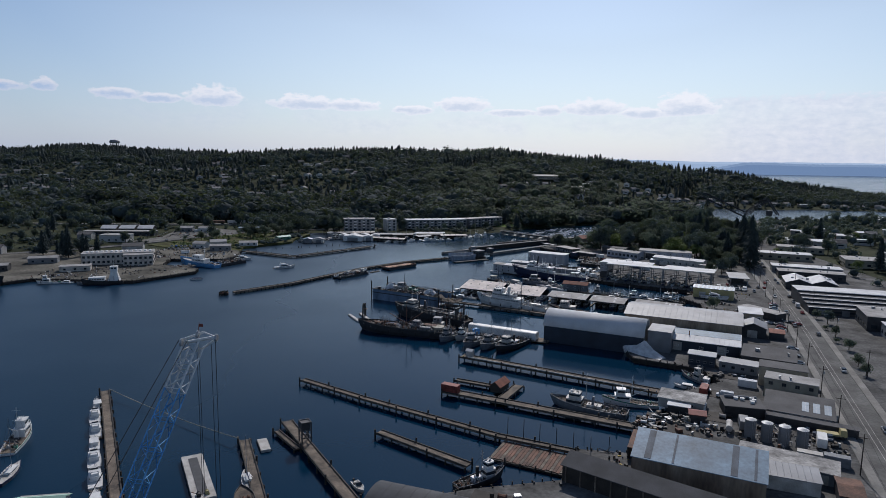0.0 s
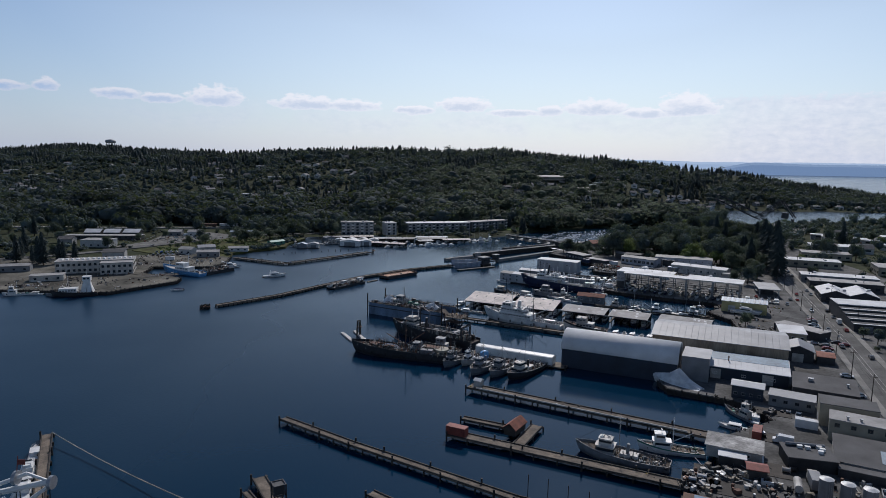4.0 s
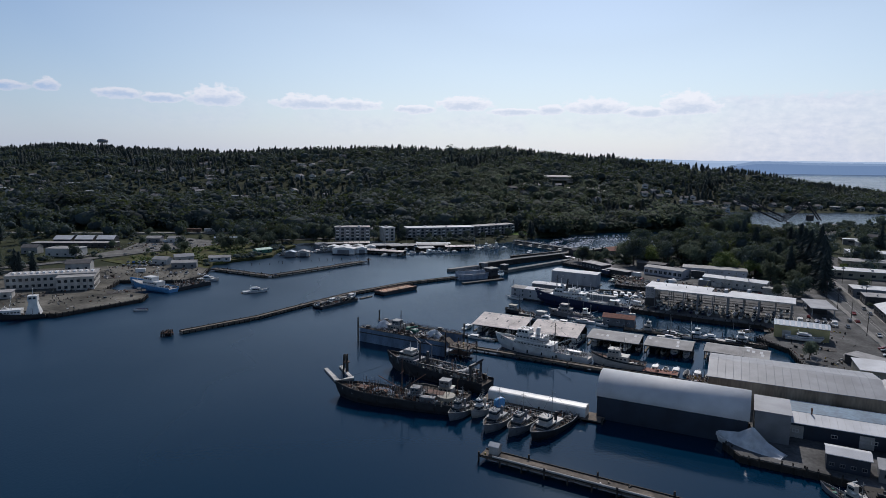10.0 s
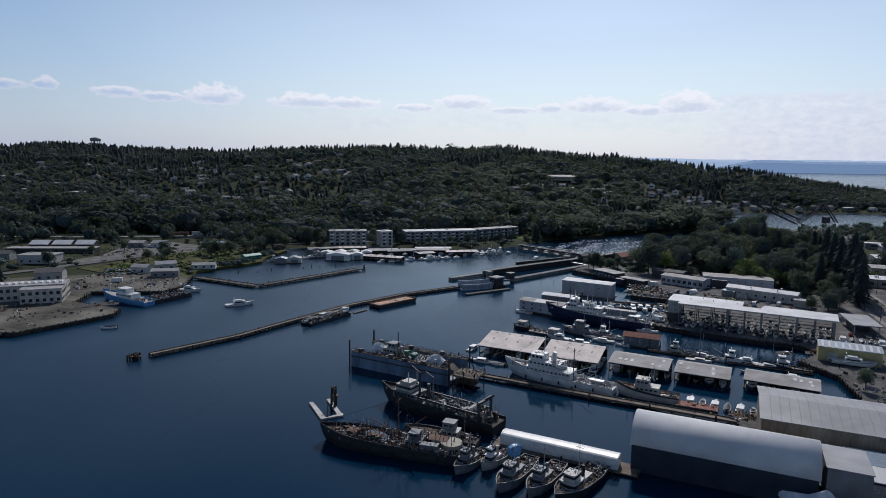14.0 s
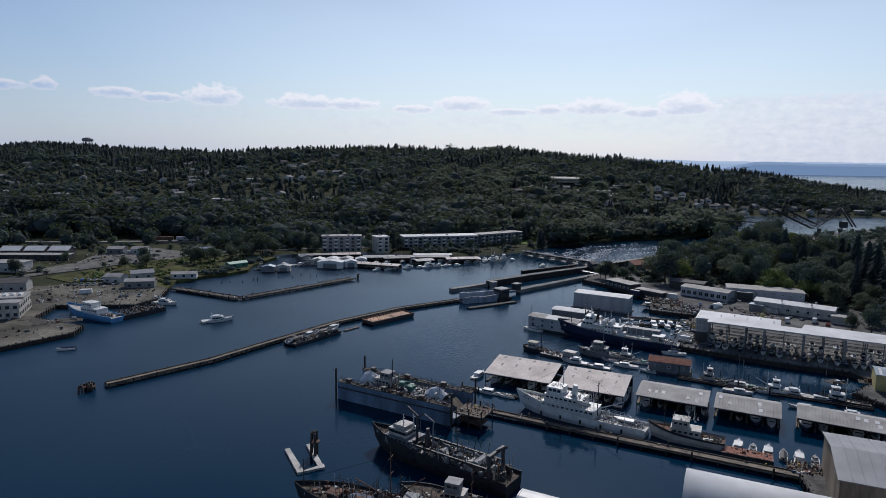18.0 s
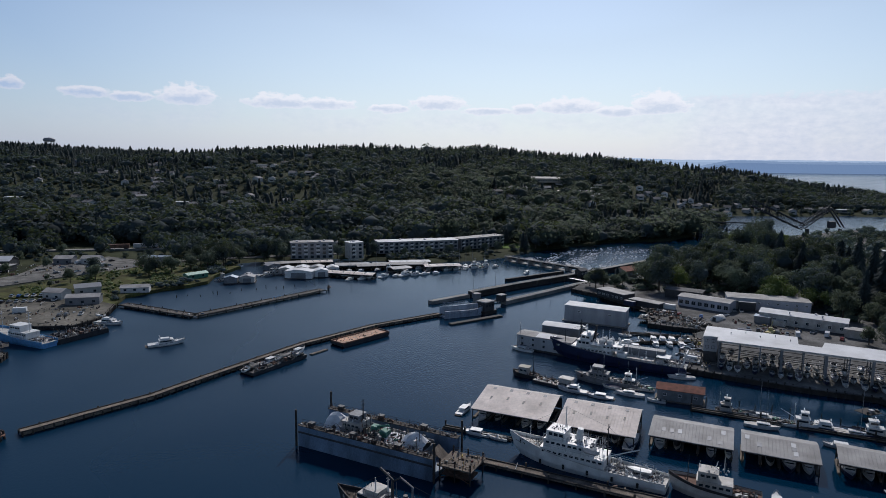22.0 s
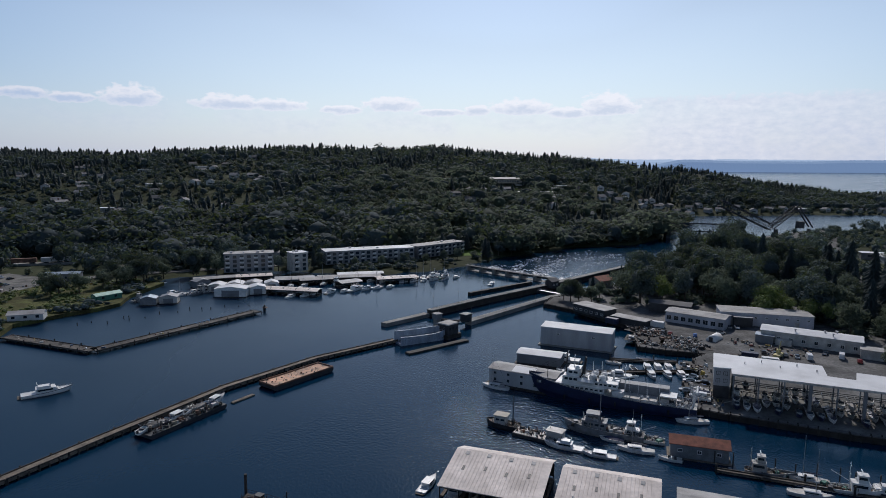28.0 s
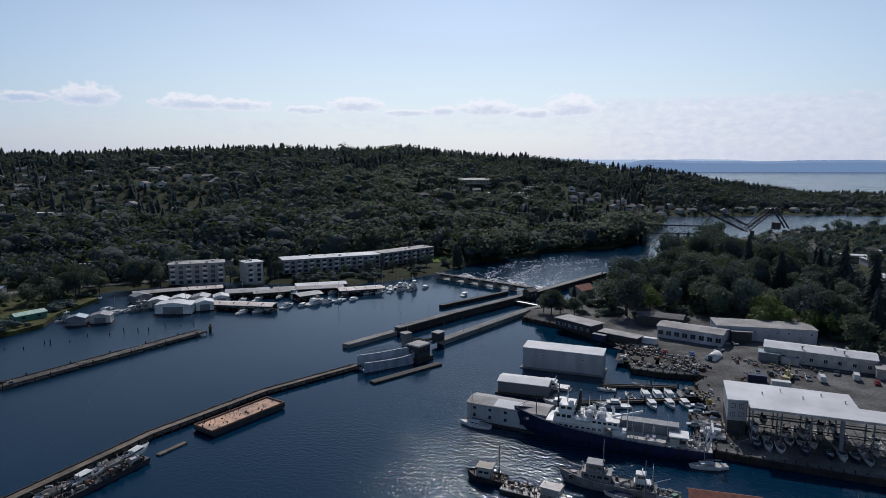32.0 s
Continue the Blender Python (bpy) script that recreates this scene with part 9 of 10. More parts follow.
def foam():
    """Broken white water below the dam: low humps, dense at its foot and drawn out into streaks downstream."""
    g = Geo()
    r = random.Random(5)
    dx, dy, nx, ny = 0.76, 0.65, 0.65, -0.76
    for i in range(1500):
        k = r.random() ** 3.4
        s = r.uniform(0.02, 1.0)
        if k > 0.16:
            s = r.choice((0.12, 0.42, 0.5, 0.8)) + r.gauss(0, 0.05) + 0.1 * math.sin(k * 9)
        elif math.sin(s * 21 + k * 40) * math.sin(k * 33 + 2) < -0.35:
            continue
        x, y = 74 + s * 70 * nx + (3 + k * 140) * dx, 688 + s * 70 * ny + (3 + k * 140) * dy
        a, L, W = 40 + r.gauss(0, 22) * (1 - k), r.uniform(0.8, 4.5) * (1.5 if k < 0.1 else 1), r.uniform(0.35, 1.5) * (1.5 if k < 0.1 else 0.65)
        c, q = math.cos(radians(a)), math.sin(radians(a))
        ring = [(x + px * c - py * q, y + px * q + py * c) for px, py in ((-L / 2, 0), (-L / 4, -W / 2), (L / 3, -W / 2.5), (L / 2, 0), (L / 4, W / 2), (-L / 3, W / 2.5))]
        g.add([(a_, b_, -0.05) for a_, b_ in ring] + [(x, y, r.uniform(0.12, 0.4))], [(j, (j + 1) % 6, 6) for j in range(6)])
    solid("foam", g, FOAM, "broken white water and streaks of foam below the dam", "foam", kind="stuff")



foam()


# ---- railway drawbridge over the far channel ----
t = thing("railway_bridge", "dark steel railway drawbridge with one raised truss leaf", "bridge", 0, 0, 0)
part("fixed_truss", lattice(Geo(), (262, 872, 11.5), (352, 843, 11.5), 6, 8, 9, 0.35), DKGREY, t)
part("trestle", Geo().box(230, 884, 7.5, 70, 5, 1.2, -18), DKGREY, t)
part("bridge_pier", Geo().box(354, 842, -3, 5, 7, 11), DKGREY, t)
part("bridge_pier", Geo().box(300, 860, -3, 4, 7, 10), DKGREY, t)
part("raised_leaf", lattice(Geo(), (348, 846, 37), (404, 846, 12), 6, 6, 8, 0.5), DKGREY, t, "raised lattice leaf")
part("counterweight_frame", lattice(Geo(), (404, 846, 12), (432, 846, 33), 6, 4, 4, 0.5).tube((432, 843, 33), (448, 843, 12), 0.8, 6).tube((432, 849, 33), (448, 849, 12), 0.8, 6), DKGREY, t)
part("counterweight", Geo().box(436, 846, 11, 6, 6, 7), DKGREY, t)
part("bridge_pier", Geo().box(410, 846, -3, 3, 6, 13, 0, 0.6), DKGREY, t)
part("bridge_pier", Geo().box(446, 846, -3, 3, 6, 13, 0, 0.6), DKGREY, t)

# ---- blue lattice crane beside the camera's start ----
t = thing("crane_barge", "crane barge with a tall blue lattice boom tipped in white", "crane", 0, 0, 0)
top, joint, foot = Vector((-26.6, 71.0, 57.6)), Vector((-27.3, 66.9, 53.4)), Vector((-35.0, 21.0, 6.0))
part("boom", lattice(Geo(), foot, joint, 1.75, 1.5, 40, 0.085), CRANEB, t, "bright blue lattice boom")
part("boom_head", lattice(Geo(), joint, top, 1.75, 1.4, 4, 0.13), WHITE, t, "white lattice boom head")
part("jib", Geo().tube(top + Vector((-0.9, -0.2, 0.2)), (-24.2, 71.6, 58.3), 0.2, 6).tube(top + Vector((0.9, 0.2, -0.6)), (-24.2, 71.6, 58.1), 0.14, 6).tube((-27.8, 70.6, 58.2), (-25.6, 71.4, 58.9), 0.14, 6).tube((-24.2, 71.5, 58.3), (-25.6, 71.4, 58.9), 0.1, 6), WHITE, t)
for p in ((-24.2, 71.6, 58.2), (-27.6, 69.9, 58.1), (-26.2, 71.2, 58.7)):
    part("sheave", Geo().tube((p[0] - 0.12, p[1], p[2]), (p[0] + 0.12, p[1], p[2]), 0.45, 14), METAL, t)
for dx in (-0.1, 0.15, 1.6, 2.1):
    x = -26.4 + dx
    part("hoist_line", Geo().tube((x, 71.5, 58), (x, 71.7, 8), 0.035, 4), RUBBER, t)
for s in (-1.1, 0.9):
    part("pendant", Geo().tube((-27.4 + s * 0.5, 70, 58.3), (-37.5 + s, 6, 14), 0.05, 4), RUBBER, t)
part("hook_block", Geo().box(-25.7, 71.6, 5.4, 1.2, 0.6, 2.6), YELLOW, t, "striped yellow hook block")
part("flag", Geo().tube((-26.2, 71.2, 58.6), (-26.0, 71.2, 60.2), 0.03, 4).box(-25.8, 71.2, 59.6, 0.5, 0.03, 0.35), REDP, t)
part("barge", Geo().box(-36, 14, -1, 20, 46, 3), DKGREY, t)
part("machinery_house", Geo().box(-36.5, 12, 2, 9, 13, 6).box(-36.5, 12, 8, 9.6, 13.6, 0.3), CRANEB, t)
t = thing("work_barge", "pale decked barge under the crane's hook", "barge", -57, 147, 0, -62)
part("hull", Geo().box(0, 0, -0.6, 24, 5.2, 1.9), DIRTYW, t)
part("deck_panel", Geo().box(0, 0, 1.303, 20, 2.2, 0.08), DKGREY, t)
part("bumper", Geo().box(0, -2.65, 0.2, 24, 0.14, 0.5).box(0, 2.65, 0.2, 24, 0.14, 0.5), BLACK, t)
clutter(t, 111, 8, 11, -2, 2, 1.3, 6, [YELLOW, BLACK, RUST], 0.9)
t = thing("workboat", "cluttered workboat beside the crane's lines", "boat", -42, 136, 0, 115)
add_hull(t, 13, 4.6, 1.2, 1.9, DKGREY, WOOD, 0.8, 0.4, 0.9, 0.06, 0.4)
clutter(t, 112, -5, 3, -1.6, 1.6, 0.85, 20, [RUST, DKGREY, YELLOW, WOODD], 1.0)
t = thing("mooring_line", "long sagging brown mooring line across the water", "rope", 0, 0, 0)
g = Geo()
for i in range(16):
    a, b = i / 16, (i + 1) / 16
    f = lambda k: (-107 + 54 * k, 202 - 36 * k, 1.3 + 1.6 * (2 * k - 1) ** 2 * 0.6)
    g.tube(f(a), f(b), 0.14, 5)
part("rope", g, BEIGE, t)
t = thing("shed_roof", "pale green gabled float roof", "shed", -90, 128, 0.5, 10)
part("roof", Geo().loft([[(x, -3.6, 3.2), (x, 0, 4.8), (x, 3.6, 3.2), (x, 0, 4.5)] for x in (0, 11)]), TEAL, t)
part("wall", Geo().box(5.5, 0, 0, 10, 6.4, 3.6), DIRTYW, t)
part("float", Geo().box(5.5, 0, -0.8, 12, 8, 0.78), WOODD, t)
t = thing("channel_buoy", "dark channel buoy floating in the fairway", "buoy", -152, 196, 0, 0)
part("float", Geo().tube((0, 0, -0.5), (0, 0, 0.7), 0.9, 12), BLACK, t)
part("tower", Geo().tube((0, 0, 0.7), (0, 0, 3), 0.6, 8, 0.35), BLACK, t)


# ---- trees of the garden, the street and the south shore ----
TR = random.Random(17)
TK = {"b": [near_tree(s, 1.0 * h, "b") for s, h in ((1, 15), (2, 18), (3, 13), (4, 20))], "l": [near_tree(s, h, "l") for s, h in ((5, 14), (6, 11))],
      "c": [near_tree(s, h, "c") for s, h in ((7, 26), (8, 21), (9, 30), (10, 17))], "s": [near_tree(s, h, "s") for s, h in ((11, 3), (12, 4.2))]}


def tree(kind, x, y, s=1.0, z=None):
    k = TR.choice(TK[kind])
    m = pose(x, y, 1.6 if z is None else z, 0, 0, TR.uniform(0, 360))
    t = copy_thing(k, m)
    t.scale = (s * TR.uniform(0.9, 1.15), s * TR.uniform(0.9, 1.15), s)
    return t


def fill(poly, gap, kinds, smin=0.8, smax=1.15, avoid=()):
    xs, ys = [p[0] for p in poly], [p[1] for p in poly]
    for x in np.arange(min(xs), max(xs), gap):
        for y in np.arange(min(ys), max(ys), gap):
            px, py = x + TR.uniform(-0.35, 0.35) * gap, y + TR.uniform(-0.35, 0.35) * gap
            if edge_distance(np.array([px]), np.array([py]), poly)[0] < 1.5 or any((px - a) ** 2 + (py - b) ** 2 < r * r for a, b, r in avoid):
                continue
            kind = TR.choice(kinds)
            tree(kind, px, py, TR.uniform(smin, smax) * (0.62 if kind == "c" else 1))


GARDEN = [(116, 575), (133, 556), (160, 556), (214, 530), (206, 492), (218, 470), (229, 462), (246, 510), (288, 620), (325, 720), (328, 792), (262, 736), (200, 656), (140, 598)]
fill(GARDEN, 13.6, "bbbbbbbbbbcbbl", 0.8, 1.5, avoid=((141, 604, 11), (148, 546, 12)))
for i in range(20):
    k = i / 19
    tree("c", 229 + 62 * k + TR.uniform(-3, 3), 462 + 158 * k, TR.uniform(0.95, 1.35))
for i in range(12):
    k = 0.45 + 0.55 * i / 11
    tree("b" if i % 3 else "c", 236 + 84 * k + TR.uniform(-5, 5), 722 + 66 * k * (1 if i % 2 else 0.8) + TR.uniform(-8, 2), TR.uniform(0.6, 0.85))
for x, y in ((191, 523), (199, 519), (208, 513), (214, 507), (197, 530)):
    tree("l", x, y, 1.2)
for x, y in ((240, 540), (252, 560), (246, 585), (262, 600), (236, 512), (258, 632), (228, 500), (270, 650), (120, 592), (126, 588), (164, 640), (182, 652), (190, 668)):
    tree("c", x, y, TR.uniform(0.8, 1.15) if x > 200 else 0.5)
for x, y in ((106, 566), (112, 570), (104, 572), (118, 566)):
    tree("b", x, y, 0.75)
# east of the street
for i in range(30):
    y = TR.uniform(450, 800)
    x = float(np.interp(y, [p[1] for p in STREET], [p[0] for p in STREET])) + TR.uniform(14, 190)
    if edge_distance(np.array([x]), np.array([y]), NORTH)[0] > 6:
        tree(TR.choice("bbbcl"), x, y, TR.uniform(0.5, 0.95))
for i in range(26):
    y = 150 + i * 11
    x = float(np.interp(y, [p[1] for p in STREET], [p[0] for p in STREET])) + TR.uniform(9, 11)
    if TR.random() < 0.55:
        tree("s", x, y, TR.uniform(0.8, 1.3), 2.0)
    elif TR.random() < 0.4:
        tree("b", x + 2, y, 0.4, 2.0)
tree("b", 146, 330, 0.6, 2.0)
tree("b", 150, 336, 0.5, 2.0)
for x, y in ((193, 446), (199, 441), (205, 452), (212, 455), (214, 462)):
    tree("b", x, y, 0.7)
# brambles and rough growth of the south shore
def brush(poly, n, lo, hi, name, label, keep, leaves=None):
    kit = [broad_far(70 + s, 45, 0.1) for s in range(3)]
    pl = []
    xs, ys = [p[0] for p in poly], [p[1] for p in poly]
    P = np.array([(TR.uniform(min(xs), max(xs)), TR.uniform(min(ys), max(ys))) for _ in range(n)])
    ok = edge_distance(P[:, 0], P[:, 1], poly) > 0.5
    for (x, y), k in zip(P, ok):
        if not k or any(abs(x - a) < r and abs(y - b) < r for a, b, r in keep) or math.sin(x / 9.0) * math.sin(y / 11.0 + x / 23.0) < -0.25:
            continue
        h = TR.uniform(lo, hi)
        pl.append((x, y, 1.5 if y < 640 else float(ground_z(x, y)) - 0.3, h, h * TR.uniform(1.3, 2.4), TR.uniform(0, 6.3), TR.randrange(3)))
    scatter(name, label, kit, pl, leaves or (LEAFL if lo < 1 else LEAF), "undergrowth")


brush([(112, 578), (120, 562), (135, 553), (162, 553), (216, 528), (208, 490), (222, 476), (240, 520), (290, 640), (250, 720), (200, 650), (150, 610)], 1900, 1.6, 5.0, "garden_shrubs", "dense green shrubs under the garden trees", ((141, 604, 9), (148, 546, 11)), HAZE_LEAF)
SHEDS = ((-140, 592, 10), (-165, 552, 10), (-190, 545, 9), (-180, 520, 10))
brush([(-170, 522), (-164, 521), (-167, 541), (-153, 561), (-142, 571), (-136, 583), (-138, 602), (-128, 655), (-205, 640), (-226, 560), (-196, 540)], 620, 0.8, 2.2, "brambles", "dense green brambles and long grass on the bank", SHEDS)
brush([(-168, 524), (-165, 524), (-168, 541), (-154, 561), (-143, 571), (-137, 583), (-139, 602), (-126, 655), (-140, 655), (-150, 605), (-148, 585), (-160, 566), (-175, 542)], 420, 2.0, 4.5, "thicket", "dark bushes along the water's edge", SHEDS)
brush([(-246, 548), (-226, 532), (-200, 548), (-176, 556), (-158, 572), (-148, 600), (-150, 628), (-194, 622), (-222, 590)], 560, 0.9, 2.6, "brambles", "yellow-green brambles and tall grass beside the lot", SHEDS)
brush([(-620, 470), (-345, 486), (-246, 500), (-244, 560), (-345, 595), (-620, 590)], 520, 2.0, 6.0, "thicket", "dark scrub between the yards", ((-250, 505, 14), (-290, 568, 18), (-320, 575, 10), (-340, 485, 10), (-215, 525, 22)))
brush([(-700, 628), (-345, 640), (-200, 660), (-150, 672), (-60, 706), (-50, 745), (-200, 716), (-330, 692), (-700, 686)], 700, 2.0, 5.0, "thicket", "dark scrub along the railway", ((-235, 636, 34), (-168, 694, 14)))
brush([(-520, 350), (-320, 362), (-262, 384), (-258, 398), (-330, 400), (-520, 420)], 200, 1.5, 4.0, "thicket", "dark scrub on the old quay", ())
brush([(-125, 642), (-60, 655), (-25, 664), (20, 672), (60, 690), (95, 718), (78, 724), (30, 716), (-30, 692), (-60, 664), (-105, 662), (-130, 668)], 620, 2.0, 5.5, "marina_shrubs", "dark shrubs between the apartments and the marina", (), LEAF)
for x, y in ((-66, 678), (-62, 686), (-43, 687), (-40, 696), (-48, 682), (-112, 674), (-118, 668), (24, 712), (30, 728)):
    tree("c" if x % 2 else "b", x, y, 0.6)
# south shore
for i in range(12):
    x, y = TR.uniform(-235, -128), TR.uniform(525, 660)
    if edge_distance(np.array([x]), np.array([y]), SOUTH)[0] > 3:
        tree("s", x, y, TR.uniform(0.6, 1.3), 1.9)
for x, y in ((-158, 640), (-150, 645), (-143, 648), (-152, 655), (-120, 668), (-112, 674), (-105, 668), (-100, 680), (-92, 690), (-215, 575), (-205, 585), (-178, 600), (-168, 612), (-160, 625), (-150, 630), (-185, 612), (-142, 640), (-135, 655), (-118, 672), (-110, 690), (-124, 690), (-140, 670), (-155, 655), (-105, 705), (-60, 700),
             (-275, 470), (-282, 476), (-268, 478), (-290, 482), (-300, 480), (-262, 486), (-310, 500), (-320, 520)):
    tree("b" if x > -260 else "c", x, y, TR.uniform(0.75, 1.0))
# woods at the foot of the slope and around the houses beyond the street
FOOT, EAST = [], []
for i in range(150):
    x, y = TR.uniform(-620, -40), TR.uniform(660, 770)
    if y > 690 + (x + 620) * 0.07:
        h = TR.uniform(11, 18)
        FOOT.append((x, y, float(ground_z(x, y)) - 1.0, h, h * TR.uniform(0.9, 1.25), TR.uniform(0, 6.3), TR.randrange(4)))
for i in range(46):
    x = TR.uniform(-640, -120)
    h = TR.uniform(11, 17)
    FOOT.append((x, 676 + (x + 330) * 0.1 * (x > -330) + TR.uniform(-6, 10), 0.8, h, h * TR.uniform(0.9, 1.25), TR.uniform(0, 6.3), TR.randrange(4)))
for i in range(640):
    x, y = TR.uniform(285, 760), TR.uniform(380, 950)
    road = float(np.interp(y, [p[1] for p in STREET], [p[0] for p in STREET]))
    if x < road + (9 if y > 600 else 40 if y < 520 else 22) or edge_distance(np.array([x]), np.array([y]), NORTH)[0] < 4:
        continue
    h = (0.55 if y > 760 and x < 545 else 1) * TR.uniform(5, 13) * (0.7 if y < 520 else 1.15 if y > 800 and x > 520 else 1)
    EAST.append((x, y, 1.0, h, h * TR.uniform(0.95, 1.4), TR.uniform(0, 6.3), TR.randrange(4)))
for i in range(26):
    y = 610 + i * 7.5
    road = float(np.interp(y, [p[1] for p in STREET], [p[0] for p in STREET]))
    for sd in (-9, 10):
        h = TR.uniform(8, 15)
        EAST.append((road + sd + TR.uniform(-2, 2), y, 1.0, h, h * TR.uniform(0.9, 1.2), TR.uniform(0, 6.3), TR.randrange(4)))
for i in range(260):
    x, y = TR.uniform(345, 640), TR.uniform(770, 950)
    if edge_distance(np.array([x]), np.array([y]), NORTH)[0] < 4:
        continue
    h = TR.uniform(4, 8)
    EAST.append((x, y, 1.0, h, h * TR.uniform(1.0, 1.5), TR.uniform(0, 6.3), TR.randrange(4)))
BK = [broad_far(90 + s, 190, 0.06) for s in range(4)]
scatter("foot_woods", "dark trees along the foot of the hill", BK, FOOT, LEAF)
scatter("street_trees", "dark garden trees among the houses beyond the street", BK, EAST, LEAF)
for i in range(60):
    x, y = TR.uniform(-560, -255), TR.uniform(470, 690)
    tree(TR.choice("bbcs"), x, y, TR.uniform(0.5, 0.8))
for x, y in ((-14, 690), (5, 692), (22, 700), (38, 706), (52, 715), (-40, 690), (64, 722), (78, 728), (90, 728), (-62, 690), (100, 740), (112, 745), (120, 752), (88, 775), (105, 770), (70, 775)):
    tree("b", x, y, TR.uniform(0.4, 0.7))
for i in range(26):
    x, y = TR.uniform(-235, -150), TR.uniform(560, 690)
    if TR.random() < 0.5 and y > 600:
        tree("b", x, y, TR.uniform(0.4, 0.7))
    else:
        tree("s", x, y, TR.uniform(0.7, 1.4))
for kk in TK.values():
    for k in kk:
        for o in (*k.children_recursive, k):
            bpy.data.objects.remove(o)


# ---- cars and yard clutter ----
def car_kit(paint, van=False):
    t = thing("car", {0: "white", 1: "black", 2: "silver", 3: "dark blue", 4: "red", 5: "grey"}[CARS.index(paint)] + (" parked delivery van on asphalt" if van else " parked car on the asphalt"), "van" if van else "car", 0, 0, -500, 0, "parked cars")
    if van:
        part("body", Geo().loft([[(x, -0.95, 0.35), (x, 0.95, 0.35), (x, 0.9, h), (x, -0.9, h)] for x, h in ((-2.6, 2.3), (1.2, 2.35), (2.0, 1.3), (2.7, 1.1))]), paint, t)
        part("windscreen", Geo().box(1.62, 0, 1.45, 0.5, 1.6, 0.6, 0, 0.8), GLASS, t)
    else:
        part("body", Geo().loft([[(x, -0.88, 0.3), (x, 0.88, 0.3), (x, 0.84, h), (x, -0.84, h)] for x, h in ((-2.2, 0.85), (-1.4, 0.95), (0.9, 0.95), (2.2, 0.75))]), paint, t)
        part("cabin", Geo().loft([[(x, -0.78 * k, 0.94), (x, 0.78 * k, 0.94), (x, 0.66 * k, h), (x, -0.66 * k, h)] for x, h, k in ((-1.8, 1.0, 1), (-1.2, 1.42, 1), (0.3, 1.45, 1), (1.05, 1.0, 1))]), GLASS if CARS.index(paint) in (0, 2) else paint, t)
    wm = mesh("wheel", Geo().tube((0, -0.1, 0), (0, 0.1, 0), 0.33, 10), RUBBER)
    for a in (-1.35, 1.35):
        for b in (-0.8, 0.8):
            part("wheel", wm, None, t, at=pose(a, b, 0.33))
    return t


CK = [car_kit(c) for c in CARS] + [car_kit(CARS[0], True)]
CR = random.Random(23)


def park(x, y, rz, z=2.0, k=None):
    copy_thing(CK[CR.choice((0, 0, 1, 2, 2, 3, 4, 5, 5, 6)) if k is None else k], pose(x, y, z, 0, 0, rz))


sx = lambda y: float(np.interp(y, [p[1] for p in STREET], [p[0] for p in STREET]))
for i in range(34):
    y = 150 + i * 13.5 + CR.uniform(-2, 2)
    if CR.random() < 0.5:
        park(sx(y) + 4.2, y, 67, 2.04)
    if CR.random() < 0.2:
        park(sx(y) - 4.2, y, 247, 2.04)
for i in range(22):
    y = 195 + i * 5
    if CR.random() < 0.4:
        park(sx(y) - 12 + CR.uniform(-1, 1), y, CR.choice((-22, 158)))
for x0, y0, dx, dy, n, rz in ((100, 425, 3.0, 4.4, 5, 150), (104, 423, 3.0, 4.4, 4, 150), (150, 492, 3.6, 5.0, 5, 20), (160, 508, 3.2, -1.2, 4, 70), (128, 500, 3.0, -1.5, 5, 60), (152, 470, 3.4, -2.2, 6, 60),
                             (176, 470, 3.4, -5.6, 5, 50), (185, 400, 3.2, -1.4, 7, 65), (178, 388, 3.0, -1.4, 7, 65), (158, 316, 1.2, -3.2, 8, 160), (168, 318, 1.4, -3.4, 7, 160), (95, 190, 0.6, 3.2, 5, 150),
                             (104, 176, 3.2, -1.4, 4, 60), (-225, 520, 3.4, 0.8, 9, 100), (-225, 535, 3.4, 0.8, 8, 100), (-258, 640, 4, 1.6, 11, 60), (-252, 626, 4, 1.2, 10, 60), (-240, 606, 3.6, 1.6, 8, 60), (-244, 660, 4, -1, 7, 60), (-180, 492, 3, 1, 5, 100),
                             (112, 222, 3.0, -1.4, 5, 60), (124, 290, 2.8, -1.3, 5, 65), (186, 345, -1.4, -3.2, 8, 158), (-150, 625, 3.6, 2, 7, 110), (235, 480, 3.5, 7.5, 6, 158)):
    for i in range(n):
        if CR.random() < 0.62:
            park(x0 + dx * i + CR.uniform(-0.3, 0.3), y0 + dy * i, rz + CR.uniform(-5, 5))
for k in CK:
    for o in (*k.children_recursive, k):
        bpy.data.objects.remove(o)


def litter(poly, n, s, seed, label, z=2.0, tall=1.2, m=None):
    """Loose gear strewn over a yard."""
    r, g = random.Random(seed), Geo()
    xs, ys = [p[0] for p in poly], [p[1] for p in poly]
    P = np.array([(r.uniform(min(xs), max(xs)), r.uniform(min(ys), max(ys))) for _ in range(n)])
    ok = edge_distance(P[:, 0], P[:, 1], poly) > 0.3
    for (x, y), k in zip(P.tolist(), ok):
        if not k or math.sin(x / 5.1) * math.sin(y / 4.3 + x / 9.0) < -0.3:
            continue
        q, a, w = s * r.uniform(0.4, 1.5), r.uniform(0, 180), r.random()
        if w < 0.6:
            g.box(x, y, z, q * r.uniform(0.6, 2.4), q * 0.7, q * r.uniform(0.3, 1.1) * tall, a, r.uniform(0.75, 1))
        elif w < 0.8:
            c, b = math.cos(radians(a)), math.sin(radians(a))
            g.tube((x, y, z + 0.2), (x + q * 4 * c, y + q * 4 * b, z + r.uniform(0.1, 1.2)), 0.1, 4)
        else:
            g.tube((x, y, z), (x, y, z + q * tall), q * 0.4, 7)
    solid("yard_litter", g, m or YARDJUNK, label, "clutter", kind="stuff")


